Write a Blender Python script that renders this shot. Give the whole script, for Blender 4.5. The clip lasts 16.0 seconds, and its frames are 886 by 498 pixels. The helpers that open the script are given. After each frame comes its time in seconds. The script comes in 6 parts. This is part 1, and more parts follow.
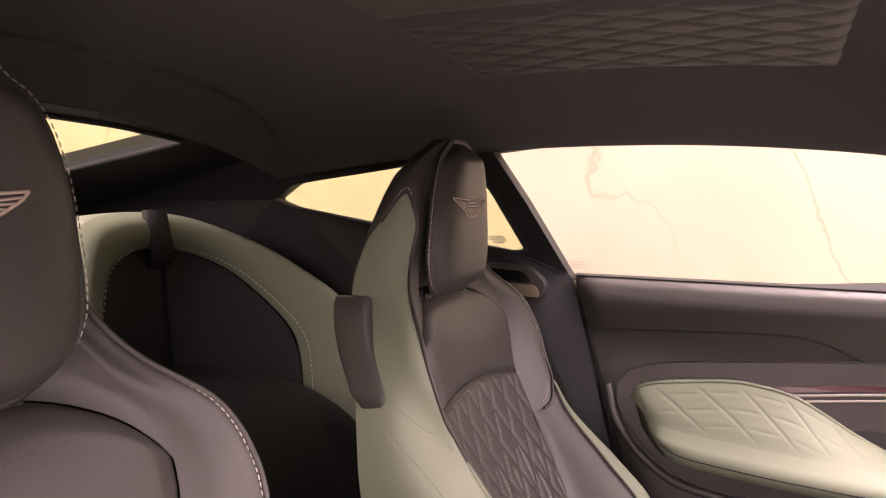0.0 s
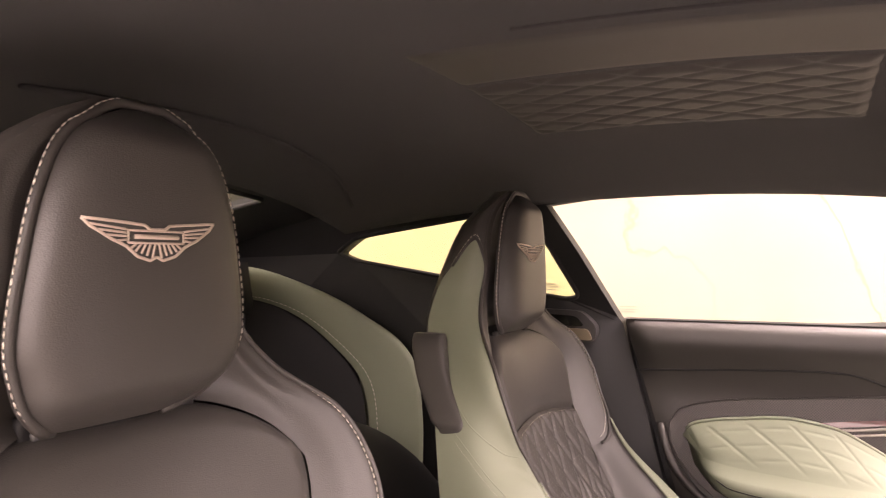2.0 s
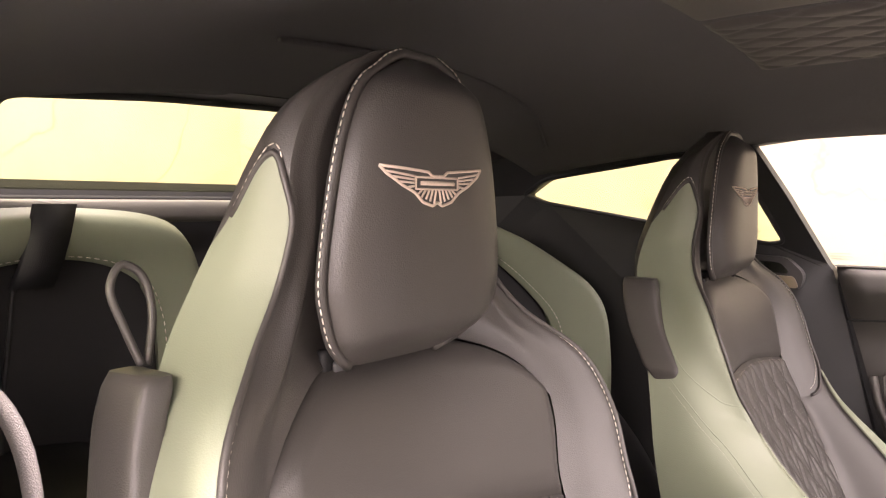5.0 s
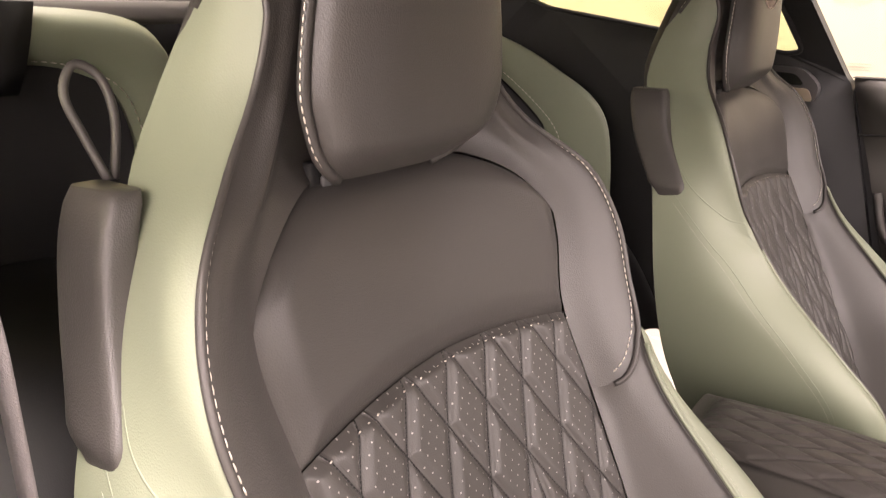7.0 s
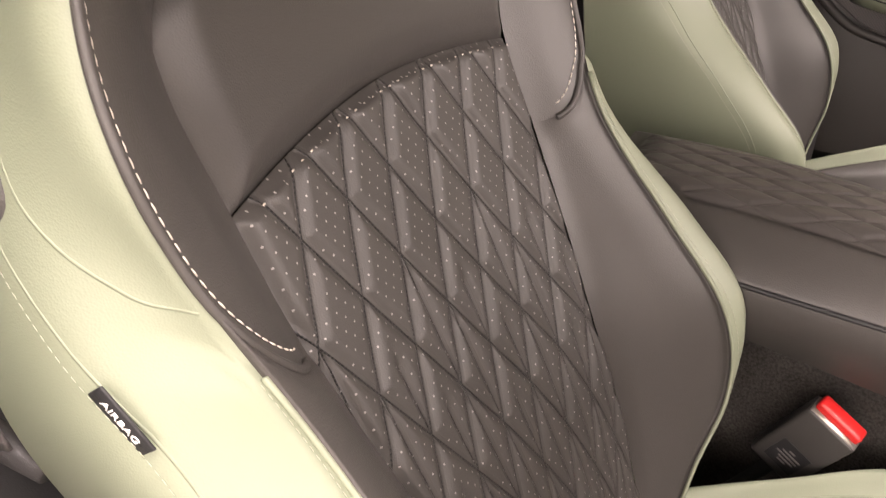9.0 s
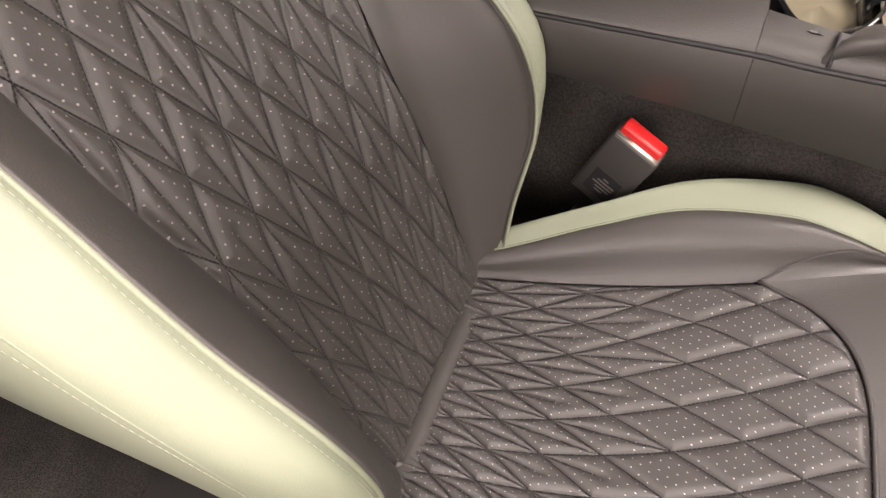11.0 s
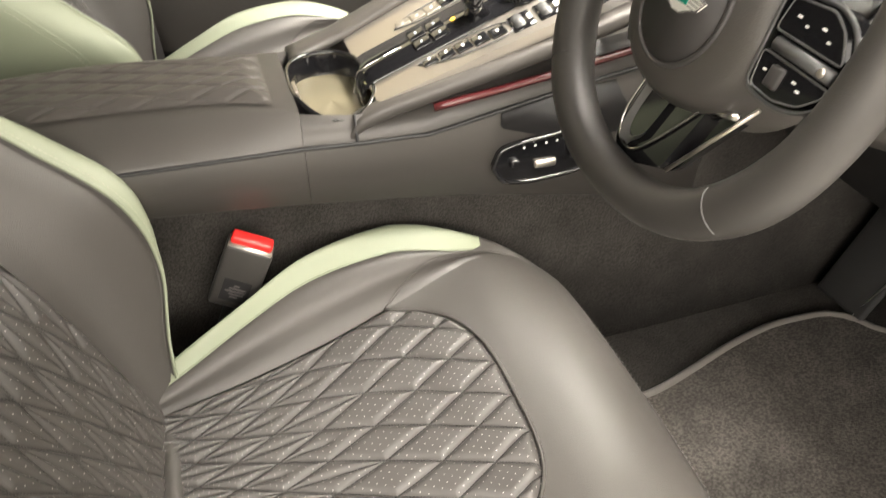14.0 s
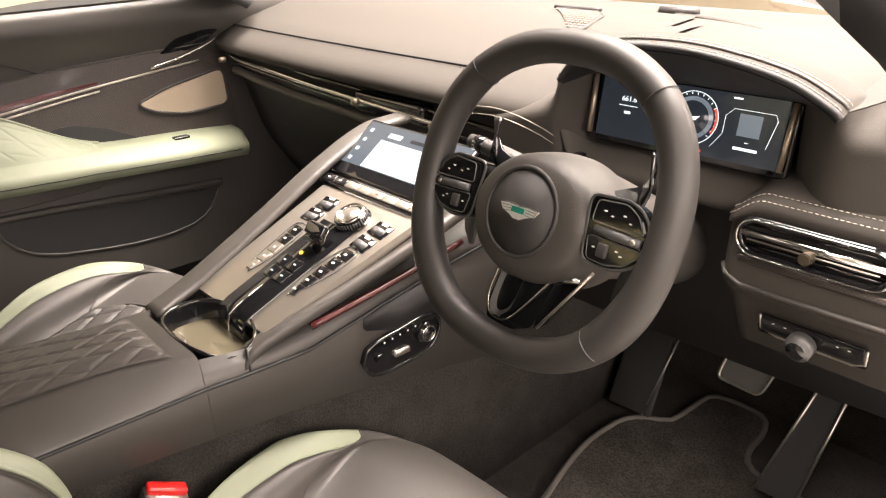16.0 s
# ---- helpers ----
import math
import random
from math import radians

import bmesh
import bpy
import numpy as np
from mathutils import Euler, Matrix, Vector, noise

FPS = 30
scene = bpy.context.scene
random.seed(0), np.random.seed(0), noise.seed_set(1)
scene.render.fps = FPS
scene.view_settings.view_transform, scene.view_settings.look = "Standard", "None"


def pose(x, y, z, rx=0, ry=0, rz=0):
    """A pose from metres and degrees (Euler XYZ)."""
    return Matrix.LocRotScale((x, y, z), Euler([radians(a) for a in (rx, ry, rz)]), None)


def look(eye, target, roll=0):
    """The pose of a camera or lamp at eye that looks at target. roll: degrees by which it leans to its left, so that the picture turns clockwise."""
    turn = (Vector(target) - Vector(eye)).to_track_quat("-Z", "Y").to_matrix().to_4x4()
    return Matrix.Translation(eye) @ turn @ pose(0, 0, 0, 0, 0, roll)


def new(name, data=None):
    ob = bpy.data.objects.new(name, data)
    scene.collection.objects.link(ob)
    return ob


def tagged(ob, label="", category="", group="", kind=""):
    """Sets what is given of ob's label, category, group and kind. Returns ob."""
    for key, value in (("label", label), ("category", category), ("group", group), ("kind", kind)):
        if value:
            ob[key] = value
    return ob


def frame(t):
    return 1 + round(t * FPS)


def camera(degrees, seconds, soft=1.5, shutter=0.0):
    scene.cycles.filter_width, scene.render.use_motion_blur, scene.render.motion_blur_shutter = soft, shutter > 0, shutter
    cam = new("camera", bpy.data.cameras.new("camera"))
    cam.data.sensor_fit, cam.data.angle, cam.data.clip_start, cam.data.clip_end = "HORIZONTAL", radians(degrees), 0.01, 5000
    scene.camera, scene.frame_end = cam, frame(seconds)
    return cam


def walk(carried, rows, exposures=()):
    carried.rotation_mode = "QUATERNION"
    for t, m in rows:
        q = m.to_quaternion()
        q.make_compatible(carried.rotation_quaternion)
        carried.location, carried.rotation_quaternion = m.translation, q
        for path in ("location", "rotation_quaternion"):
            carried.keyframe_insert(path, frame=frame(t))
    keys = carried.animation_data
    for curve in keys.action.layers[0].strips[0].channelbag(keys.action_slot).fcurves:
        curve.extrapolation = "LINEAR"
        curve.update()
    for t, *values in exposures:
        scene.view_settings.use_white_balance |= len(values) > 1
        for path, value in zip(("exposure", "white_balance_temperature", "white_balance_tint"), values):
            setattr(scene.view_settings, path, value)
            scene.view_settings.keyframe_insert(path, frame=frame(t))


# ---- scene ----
# Interior of a right-hand-drive grand tourer parked in a showroom.
# x points to the car's right, y to its front, z up; the ground is z = 0.
cam = camera(59.7, 16.0, soft=1.15, shutter=0.25)
ROWS = [
    (0.0, 0.6476, 0.1821, 1.0805, 86.08, -1.16, 113.24),
    (0.5, 0.6810, 0.1851, 1.0617, 88.53, -0.93, 113.06),
    (1.0, 0.7071, 0.1881, 1.0560, 90.30, -0.62, 113.17),
    (1.5, 0.7354, 0.1911, 1.0535, 91.08, -0.42, 113.96),
    (2.0, 0.7651, 0.1780, 1.0534, 90.82, -0.31, 115.51),
    (2.5, 0.7919, 0.1563, 1.0542, 90.16, -0.20, 117.80),
    (3.0, 0.8134, 0.1374, 1.0505, 89.30, -0.29, 120.62),
    (3.5, 0.8261, 0.1223, 1.0494, 88.72, -0.44, 123.43),
    (3.7, 0.8192, 0.1092, 1.0512, 88.46, -0.51, 124.05),
    (5.8, 0.8072, 0.1063, 1.0584, 83.16, -0.75, 127.78),
    (6.0, 0.7990, 0.0998, 1.0589, 81.69, -0.62, 127.71),
    (6.5, 0.7886, 0.0916, 1.0545, 77.39, -0.60, 127.14),
    (7.0, 0.7759, 0.0771, 1.0456, 72.70, -0.81, 126.11),
    (7.5, 0.7718, 0.0587, 1.0333, 68.19, -1.14, 124.56),
    (8.0, 0.7704, 0.0384, 1.0217, 63.72, -1.78, 122.53),
    (8.5, 0.7594, 0.0251, 1.0099, 59.62, -1.94, 120.31),
    (9.0, 0.7508, 0.0310, 0.9983, 55.68, -1.81, 118.40),
    (9.5, 0.7440, 0.0508, 0.9875, 51.47, -1.37, 116.87),
    (10.0, 0.7389, 0.0810, 0.9781, 47.64, -0.55, 115.28),
    (10.2, 0.7362, 0.0927, 0.9748, 46.03, -0.26, 114.60),
    (12.3, 0.7548, 0.1768, 0.8988, 41.17, 3.34, 96.52),
    (12.5, 0.7585, 0.1754, 0.9017, 41.06, 3.07, 93.81),
    (13.0, 0.7672, 0.1691, 0.9210, 42.47, 1.53, 86.12),
    (13.5, 0.7992, 0.1395, 0.9658, 45.55, 0.27, 78.37),
    (14.0, 0.8486, 0.1156, 1.0080, 52.06, -0.10, 72.03),
    (14.5, 0.8712, 0.0774, 1.0431, 58.69, 0.44, 65.91),
    (15.0, 0.8777, 0.0216, 1.0728, 62.53, 0.88, 58.24),
    (15.5, 0.8892, -0.0389, 1.0837, 64.85, 1.23, 52.10),
    (16.0, 0.8927, -0.0811, 1.0898, 66.30, 1.91, 48.43),
]
walk(
    cam,
    [(t, pose(x, y, z, rx, ry, rz)) for t, x, y, z, rx, ry, rz in ROWS],
    exposures=[(0.0, 0.6, 6750, 30), (0.8, 0.72, 6850, 28), (1.6, 0.85, 7100, 27), (2.5, 1.2, 6700, 19), (3.5, 1.38, 6550, 17), (6.0, 1.08, 6550, 17), (8.0, 0.9, 6750, 14), (10.0, 0.6, 6600, 13), (13.0, 0.84, 6450, 5), (14.5, 1.25, 6600, -2), (15.5, 1.25, 6750, 4), (16.0, 0.75, 6850, 9)],
)

# ---- light ----
world = bpy.data.worlds.new("showroom_air")
scene.world = world
world.use_nodes = True
world.node_tree.nodes["Background"].inputs[0].default_value = (1.0, 0.93, 0.82, 1)
world.node_tree.nodes["Background"].inputs[1].default_value = 0.05


# Unseen lamps, added to light the cabin and the walls behind its windows.
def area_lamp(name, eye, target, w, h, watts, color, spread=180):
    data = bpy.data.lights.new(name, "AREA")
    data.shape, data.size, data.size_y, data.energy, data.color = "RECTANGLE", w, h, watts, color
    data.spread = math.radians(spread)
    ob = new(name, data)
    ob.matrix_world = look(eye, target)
    return tagged(ob, "unseen area lamp added to light the cabin and showroom", "ceiling light", "ceiling lights", "thing")


NEUTRAL = (1.0, 0.875, 0.835)
area_lamp("added_lamp", (1.35, 0.0, 3.25), (1.35, 0.0, 0.0), 0.9, 4.6, 180, NEUTRAL)
# broad unseen fill added at the right, in front of the solid wall
tagged(area_lamp("right_fill_lamp", (3.55, 0.1, 1.6), (0.4, 0.1, 0.9), 4.2, 2.2, 172, NEUTRAL), "unseen area lamp added on the right to fill the cabin", "window light")
area_lamp("added_lamp", (-1.7, -0.6, 3.25), (-1.9, -0.6, 0.0), 0.6, 5.0, 17, NEUTRAL)
area_lamp("added_lamp", (0.1, 1.6, 3.25), (0.2, 1.5, 0.0), 2.6, 1.9, 230, NEUTRAL, 100)
# Low unseen fill, added ahead of the windscreen to lighten the seat backs.
area_lamp("added_lamp", (0.2, 4.1, 2.5), (0.1, 0.0, 0.9), 4.0, 1.0, 75, NEUTRAL, 110)
area_lamp("added_lamp", (-1.1, -3.2, 3.2), (-2.4, -3.2, 1.2), 2.0, 0.6, 90, NEUTRAL)

# ---- materials ----


def material(name, color, rough=0.5, metal=0.0, vary=0.12, scale=9.0, grain=0.0, grain_scale=900.0, coat=0.0, sheen=0.0, rough_vary=0.08, spec=0.5):
    m = bpy.data.materials.new(name)
    m.use_nodes = True
    nt = m.node_tree
    b = nt.nodes["Principled BSDF"]
    co = nt.nodes.new("ShaderNodeTexCoord")
    big = nt.nodes.new("ShaderNodeTexNoise")
    big.inputs["Scale"].default_value, big.inputs["Detail"].default_value = scale, 5
    nt.links.new(co.outputs["Object"], big.inputs["Vector"])
    mix = nt.nodes.new("ShaderNodeMix")
    mix.data_type = "RGBA"
    mix.inputs[6].default_value = (*[c * (1 - vary) for c in color], 1)
    mix.inputs[7].default_value = (*[min(1, c * (1 + vary)) for c in color], 1)
    nt.links.new(big.outputs["Fac"], mix.inputs[0])
    nt.links.new(mix.outputs[2], b.inputs["Base Color"])
    rr = nt.nodes.new("ShaderNodeMapRange")
    rr.inputs[3].default_value, rr.inputs[4].default_value = max(0.02, rough - rough_vary), min(1, rough + rough_vary)
    nt.links.new(big.outputs["Fac"], rr.inputs[0])
    nt.links.new(rr.outputs[0], b.inputs["Roughness"])
    b.inputs["Metallic"].default_value = metal
    b.inputs["Specular IOR Level"].default_value = spec
    b.inputs["Coat Weight"].default_value = coat
    b.inputs["Coat Roughness"].default_value = 0.06
    b.inputs["Sheen Weight"].default_value = sheen
    if grain:
        v = nt.nodes.new("ShaderNodeTexVoronoi")
        v.inputs["Scale"].default_value = grain_scale
        nt.links.new(co.outputs["Object"], v.inputs["Vector"])
        bump = nt.nodes.new("ShaderNodeBump")
        bump.inputs["Strength"].default_value, bump.inputs["Distance"].default_value = grain, 0.0006
        nt.links.new(v.outputs["Distance"], bump.inputs["Height"])
        nt.links.new(bump.outputs["Normal"], b.inputs["Normal"])
    return m


def glow(name, color, strength):
    m = bpy.data.materials.new(name)
    m.use_nodes = True
    b = m.node_tree.nodes["Principled BSDF"]
    b.inputs["Base Color"].default_value = (0.01, 0.01, 0.012, 1)
    b.inputs["Roughness"].default_value = 0.12
    b.inputs["Emission Color"].default_value = (*color, 1)
    b.inputs["Emission Strength"].default_value = strength
    return m


def perforated(name, color, rough, hole, slant, offset, full_row, tick_row):
    """Quilted leather laid out by the mesh's own UV map (one unit a diamond): punched holes and rows of dark thread in the seams."""
    m = material(name, color, rough, grain=0.15)
    nt = m.node_tree
    b = nt.nodes["Principled BSDF"]
    base = b.inputs["Base Color"].links[0].from_socket
    uv = nt.nodes.new("ShaderNodeUVMap")
    sep = nt.nodes.new("ShaderNodeSeparateXYZ")
    nt.links.new(uv.outputs[0], sep.inputs[0])

    def op(kind, a, c=None):
        n = nt.nodes.new("ShaderNodeMath")
        n.operation = kind
        for k, s in enumerate((a, c)):
            if s is None:
                continue
            if isinstance(s, (int, float)):
                n.inputs[k].default_value = s
            else:
                nt.links.new(s, n.inputs[k])
        return n.outputs[0]

    def off_seam(x):
        """Distance of x from the nearest whole number."""
        return op("ABSOLUTE", op("SUBTRACT", op("FRACT", op("ADD", x, 0.5)), 0.5))

    u, v = op("MULTIPLY", sep.outputs[0], 5.0), op("MULTIPLY", sep.outputs[1], 8.0)
    d = []
    for shift in (0.0, 0.5):
        fu = op("SUBTRACT", op("FRACT", op("ADD", u, shift)), 0.5)
        fv = op("SUBTRACT", op("FRACT", op("ADD", op("MULTIPLY", v, 0.5), shift)), 0.5)
        fv = op("MULTIPLY", fv, 1.25)
        d.append(op("ADD", op("MULTIPLY", fu, fu), op("MULTIPLY", fv, fv)))
    near = op("MINIMUM", d[0], d[1])
    w = op("MULTIPLY", op("ADD", sep.outputs[1], offset), slant)
    ca, cb = op("ADD", sep.outputs[0], w), op("SUBTRACT", sep.outputs[0], w)
    sa, sb = off_seam(ca), off_seam(cb)
    seam = op("MINIMUM", sa, sb)
    dot = op("MULTIPLY", op("LESS_THAN", near, 0.0046), op("GREATER_THAN", seam, 0.06))
    dash = op("GREATER_THAN", op("FRACT", op("MULTIPLY", sep.outputs[1], 18.0)), 0.3)
    line = op("MULTIPLY", op("LESS_THAN", seam, 0.014), dash)
    # seams down the long axis: all diamonds up to full_row, then every second one and half seams between
    fa, fb = op("FLOOR", ca), op("FLOOR", cb)
    row = op("SUBTRACT", fa, fb)
    every = op("LESS_THAN", op("FRACT", op("MULTIPLY", op("FLOOR", op("MULTIPLY", op("ADD", op("ADD", fa, fb), 40.0), 0.5)), 0.5)), 0.25)
    lower = op("LESS_THAN", op("SUBTRACT", op("FRACT", ca), op("FRACT", cb)), 0.0)
    has = op("MAXIMUM", op("LESS_THAN", row, full_row), op("MULTIPLY", op("LESS_THAN", row, tick_row), op("MAXIMUM", every, lower)))
    mid = op("ADD", op("ABSOLUTE", op("SUBTRACT", op("ADD", op("FRACT", ca), op("FRACT", cb)), 1.0)), op("MULTIPLY", op("SUBTRACT", 1.0, has), 9.0))
    line = op("MAXIMUM", line, op("MULTIPLY", op("LESS_THAN", mid, 0.020), dash))

    mix = nt.nodes.new("ShaderNodeMix")
    mix.data_type = "RGBA"
    mix.inputs[7].default_value = (*hole, 1)
    nt.links.new(dot, mix.inputs[0])
    nt.links.new(base, mix.inputs[6])
    dark = nt.nodes.new("ShaderNodeMix")
    dark.data_type = "RGBA"
    dark.inputs[7].default_value = (0.007, 0.007, 0.007, 1)
    nt.links.new(line, dark.inputs[0])
    nt.links.new(mix.outputs[2], dark.inputs[6])
    nt.links.new(dark.outputs[2], b.inputs["Base Color"])
    # drawn-in leather beside the thread, and the rims of the holes
    edge = op("MINIMUM", seam, op("MULTIPLY", mid, 0.6))
    fall = op("MINIMUM", op("DIVIDE", edge, 0.06), 1.0)
    height = op("SUBTRACT", op("POWER", fall, 0.5), op("MULTIPLY", dot, 0.25))
    bump = nt.nodes.new("ShaderNodeBump")
    bump.inputs["Strength"].default_value, bump.inputs["Distance"].default_value = 1.0, 0.0014
    nt.links.new(height, bump.inputs["Height"])
    nt.links.new(b.inputs["Normal"].links[0].from_socket, bump.inputs["Normal"])
    nt.links.new(bump.outputs["Normal"], b.inputs["Normal"])
    return m


def marble(name):
    m = bpy.data.materials.new(name)
    m.use_nodes = True
    nt = m.node_tree
    b = nt.nodes["Principled BSDF"]
    co = nt.nodes.new("ShaderNodeTexCoord")
    warp = nt.nodes.new("ShaderNodeTexNoise")
    warp.inputs["Scale"].default_value, warp.inputs["Detail"].default_value = 1.5, 7
    nt.links.new(co.outputs["Object"], warp.inputs["Vector"])
    sep = nt.nodes.new("ShaderNodeSeparateXYZ")
    nt.links.new(co.outputs["Object"], sep.inputs[0])

    def op(kind, p, q):
        n = nt.nodes.new("ShaderNodeMath")
        n.operation = kind
        for k, v in enumerate((p, q)):
            if isinstance(v, (int, float)):
                n.inputs[k].default_value = v
            else:
                nt.links.new(v, n.inputs[k])
        return n.outputs[0]

    # thin veins running steeply down the slab, bent by noise
    across = op("ADD", op("MULTIPLY", op("ADD", sep.outputs[0], sep.outputs[1]), 0.80), op("MULTIPLY", sep.outputs[2], 0.55))
    across = op("ADD", op("MULTIPLY", across, 1.45), op("MULTIPLY", warp.outputs["Fac"], 1.25))
    line = nt.nodes.new("ShaderNodeMath")
    line.operation = "ABSOLUTE"
    nt.links.new(op("SUBTRACT", op("FRACT", across, 0.0), 0.5), line.inputs[0])
    ramp = nt.nodes.new("ShaderNodeValToRGB")
    ramp.color_ramp.elements[0].color = (0.36, 0.26, 0.16, 1)
    ramp.color_ramp.elements[1].color = (0.57, 0.52, 0.42, 1)
    ramp.color_ramp.elements[1].position = 0.022
    nt.links.new(line.outputs[0], ramp.inputs[0])
    cloud = nt.nodes.new("ShaderNodeTexNoise")
    cloud.inputs["Scale"].default_value, cloud.inputs["Detail"].default_value = 2.2, 8
    nt.links.new(co.outputs["Object"], cloud.inputs["Vector"])
    cr = nt.nodes.new("ShaderNodeValToRGB")
    cr.color_ramp.elements[0].position, cr.color_ramp.elements[0].color = 0.35, (0.48, 0.42, 0.30, 1)
    cr.color_ramp.elements[1].position, cr.color_ramp.elements[1].color = 0.6, (0.57, 0.52, 0.41, 1)
    nt.links.new(cloud.outputs["Fac"], cr.inputs[0])
    mul = nt.nodes.new("ShaderNodeMixRGB")
    mul.blend_type, mul.inputs[0].default_value = "MIX", 0.35
    broken = nt.nodes.new("ShaderNodeTexNoise")
    broken.inputs["Scale"].default_value, broken.inputs["Detail"].default_value = 1.1, 4
    nt.links.new(co.outputs["Object"], broken.inputs["Vector"])
    fade = nt.nodes.new("ShaderNodeMapRange")
    fade.inputs[1].default_value, fade.inputs[2].default_value = 0.36, 0.5
    fade.inputs[3].default_value, fade.inputs[4].default_value = 1.0, 0.15
    nt.links.new(broken.outputs["Fac"], fade.inputs[0])
    vein = nt.nodes.new("ShaderNodeMixRGB")
    vein.inputs[2].default_value = (0.57, 0.52, 0.42, 1)
    nt.links.new(fade.outputs[0], vein.inputs[0])
    nt.links.new(ramp.outputs[0], vein.inputs[1])
    nt.links.new(vein.outputs[0], mul.inputs[1])
    nt.links.new(cr.outputs[0], mul.inputs[2])
    nt.links.new(mul.outputs[0], b.inputs["Base Color"])
    b.inputs["Roughness"].default_value = 0.3
    return m


def carbon(name):
    m = material(name, (0.035, 0.033, 0.03), 0.4, coat=0.35)
    nt = m.node_tree
    co = nt.nodes.new("ShaderNodeTexCoord")
    ck = nt.nodes.new("ShaderNodeTexChecker")
    ck.inputs["Scale"].default_value = 420
    ck.inputs[1].default_value, ck.inputs[2].default_value = (0.026, 0.023, 0.021, 1), (0.058, 0.048, 0.044, 1)
    nt.links.new(co.outputs["Object"], ck.inputs["Vector"])
    nt.links.new(ck.outputs[0], nt.nodes["Principled BSDF"].inputs["Base Color"])
    return m


def pile(name, color, scale=700.0, sheen=0.0, speckle=0.1, vary=0.12):
    """Carpet or suede: rough, with tufted relief and lighter and darker brushed patches."""
    m = material(name, color, 0.95, vary=vary, scale=20, sheen=sheen, spec=0.15)
    nt = m.node_tree
    co = nt.nodes.new("ShaderNodeTexCoord")
    n = nt.nodes.new("ShaderNodeTexNoise")
    n.inputs["Scale"].default_value, n.inputs["Detail"].default_value = scale, 3
    nt.links.new(co.outputs["Object"], n.inputs["Vector"])
    fine = nt.nodes.new("ShaderNodeTexNoise")
    fine.inputs["Scale"].default_value, fine.inputs["Detail"].default_value = scale * 0.7, 2
    nt.links.new(co.outputs["Object"], fine.inputs["Vector"])
    swing = nt.nodes.new("ShaderNodeMapRange")
    swing.inputs[1].default_value, swing.inputs[2].default_value = 0.35, 0.65
    swing.inputs[3].default_value, swing.inputs[4].default_value = 1.0 - speckle, 1.0 + speckle
    nt.links.new(fine.outputs["Fac"], swing.inputs[0])
    tint = nt.nodes.new("ShaderNodeMixRGB")
    tint.blend_type, tint.inputs[0].default_value = "MULTIPLY", 1.0
    base = nt.nodes["Principled BSDF"].inputs["Base Color"]
    nt.links.new(base.links[0].from_socket, tint.inputs[1])
    nt.links.new(swing.outputs[0], tint.inputs[2])
    nt.links.new(tint.outputs[0], base)
    bump = nt.nodes.new("ShaderNodeBump")
    bump.inputs["Strength"].default_value, bump.inputs["Distance"].default_value = 0.9, 0.0025
    nt.links.new(n.outputs["Fac"], bump.inputs["Height"])
    nt.links.new(bump.outputs["Normal"], nt.nodes["Principled BSDF"].inputs["Normal"])
    return m


def clear_glass(name, tint=(0.95, 0.97, 0.92), ior=1.35):
    m = bpy.data.materials.new(name)
    m.use_nodes = True
    nt = m.node_tree
    out = nt.nodes["Material Output"]
    tr, gl, mx, fr = (nt.nodes.new("ShaderNode" + k) for k in ("BsdfTransparent", "BsdfGlossy", "MixShader", "Fresnel"))
    tr.inputs[0].default_value = (*tint, 1)
    gl.inputs["Roughness"].default_value = 0.02
    fr.inputs[0].default_value = ior or 1.2
    mx.inputs[0].default_value = 0.05
    if ior:
        nt.links.new(fr.outputs[0], mx.inputs[0])
    nt.links.new(tr.outputs[0], mx.inputs[1])
    nt.links.new(gl.outputs[0], mx.inputs[2])
    nt.links.new(mx.outputs[0], out.inputs[0])
    return m


BLACK = material("black_leather", (0.056, 0.052, 0.048), 0.42, grain=0.22, vary=0.1, scale=5)
WHEELHIDE = material("wheel_leather", (0.030, 0.028, 0.026), 0.5, grain=0.10, vary=0.12, scale=5)
DASHHIDE = material("dash_leather", (0.052, 0.048, 0.043), 0.68, grain=0.3, vary=0.1, scale=5, spec=0.18)
QUILT = perforated("quilted_back_leather", (0.056, 0.052, 0.048), 0.48, (0.31, 0.295, 0.28), 0.48, -0.2553, 4.7, 7.35)
QUILTC = perforated("quilted_cushion_leather", (0.060, 0.056, 0.053), 0.48, (0.34, 0.325, 0.31), 0.53, 0.0851, 2.77, 4.84)
QUILTED = material("quilted_black_leather", (0.062, 0.057, 0.053), 0.40, grain=0.2)
PALE = material("pale_lime_leather", (0.222, 0.246, 0.175), 0.52, grain=0.16, vary=0.05, scale=6)
PLASTIC = material("black_soft_plastic", (0.035, 0.033, 0.033), 0.5, grain=0.3, grain_scale=1500)
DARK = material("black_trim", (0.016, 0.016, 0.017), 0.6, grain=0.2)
SUEDE = pile("charcoal_suede", (0.085, 0.082, 0.084), 1600, 0.1)
ROOFHIDE = material("taupe_roof_leather", (0.085, 0.079, 0.075), 0.55, grain=0.2)
CARPET = pile("black_carpet", (0.040, 0.037, 0.034), 620, speckle=0.35, vary=0.55)
CHROME = material("bright_chrome", (0.75, 0.74, 0.72), 0.12, 1.0, vary=0.03, rough_vary=0.03)
SATIN = material("satin_silver", (0.46, 0.43, 0.385), 0.33, 0.88, vary=0.05)
BRONZE = material("satin_bronze", (0.42, 0.35, 0.27), 0.36, 0.8, vary=0.08)
GLOSS = material("gloss_black", (0.008, 0.008, 0.009), 0.06, coat=0.6, vary=0.02, rough_vary=0.02)
RED = material("deep_red_lacquer", (0.07, 0.012, 0.014), 0.25, coat=0.5)
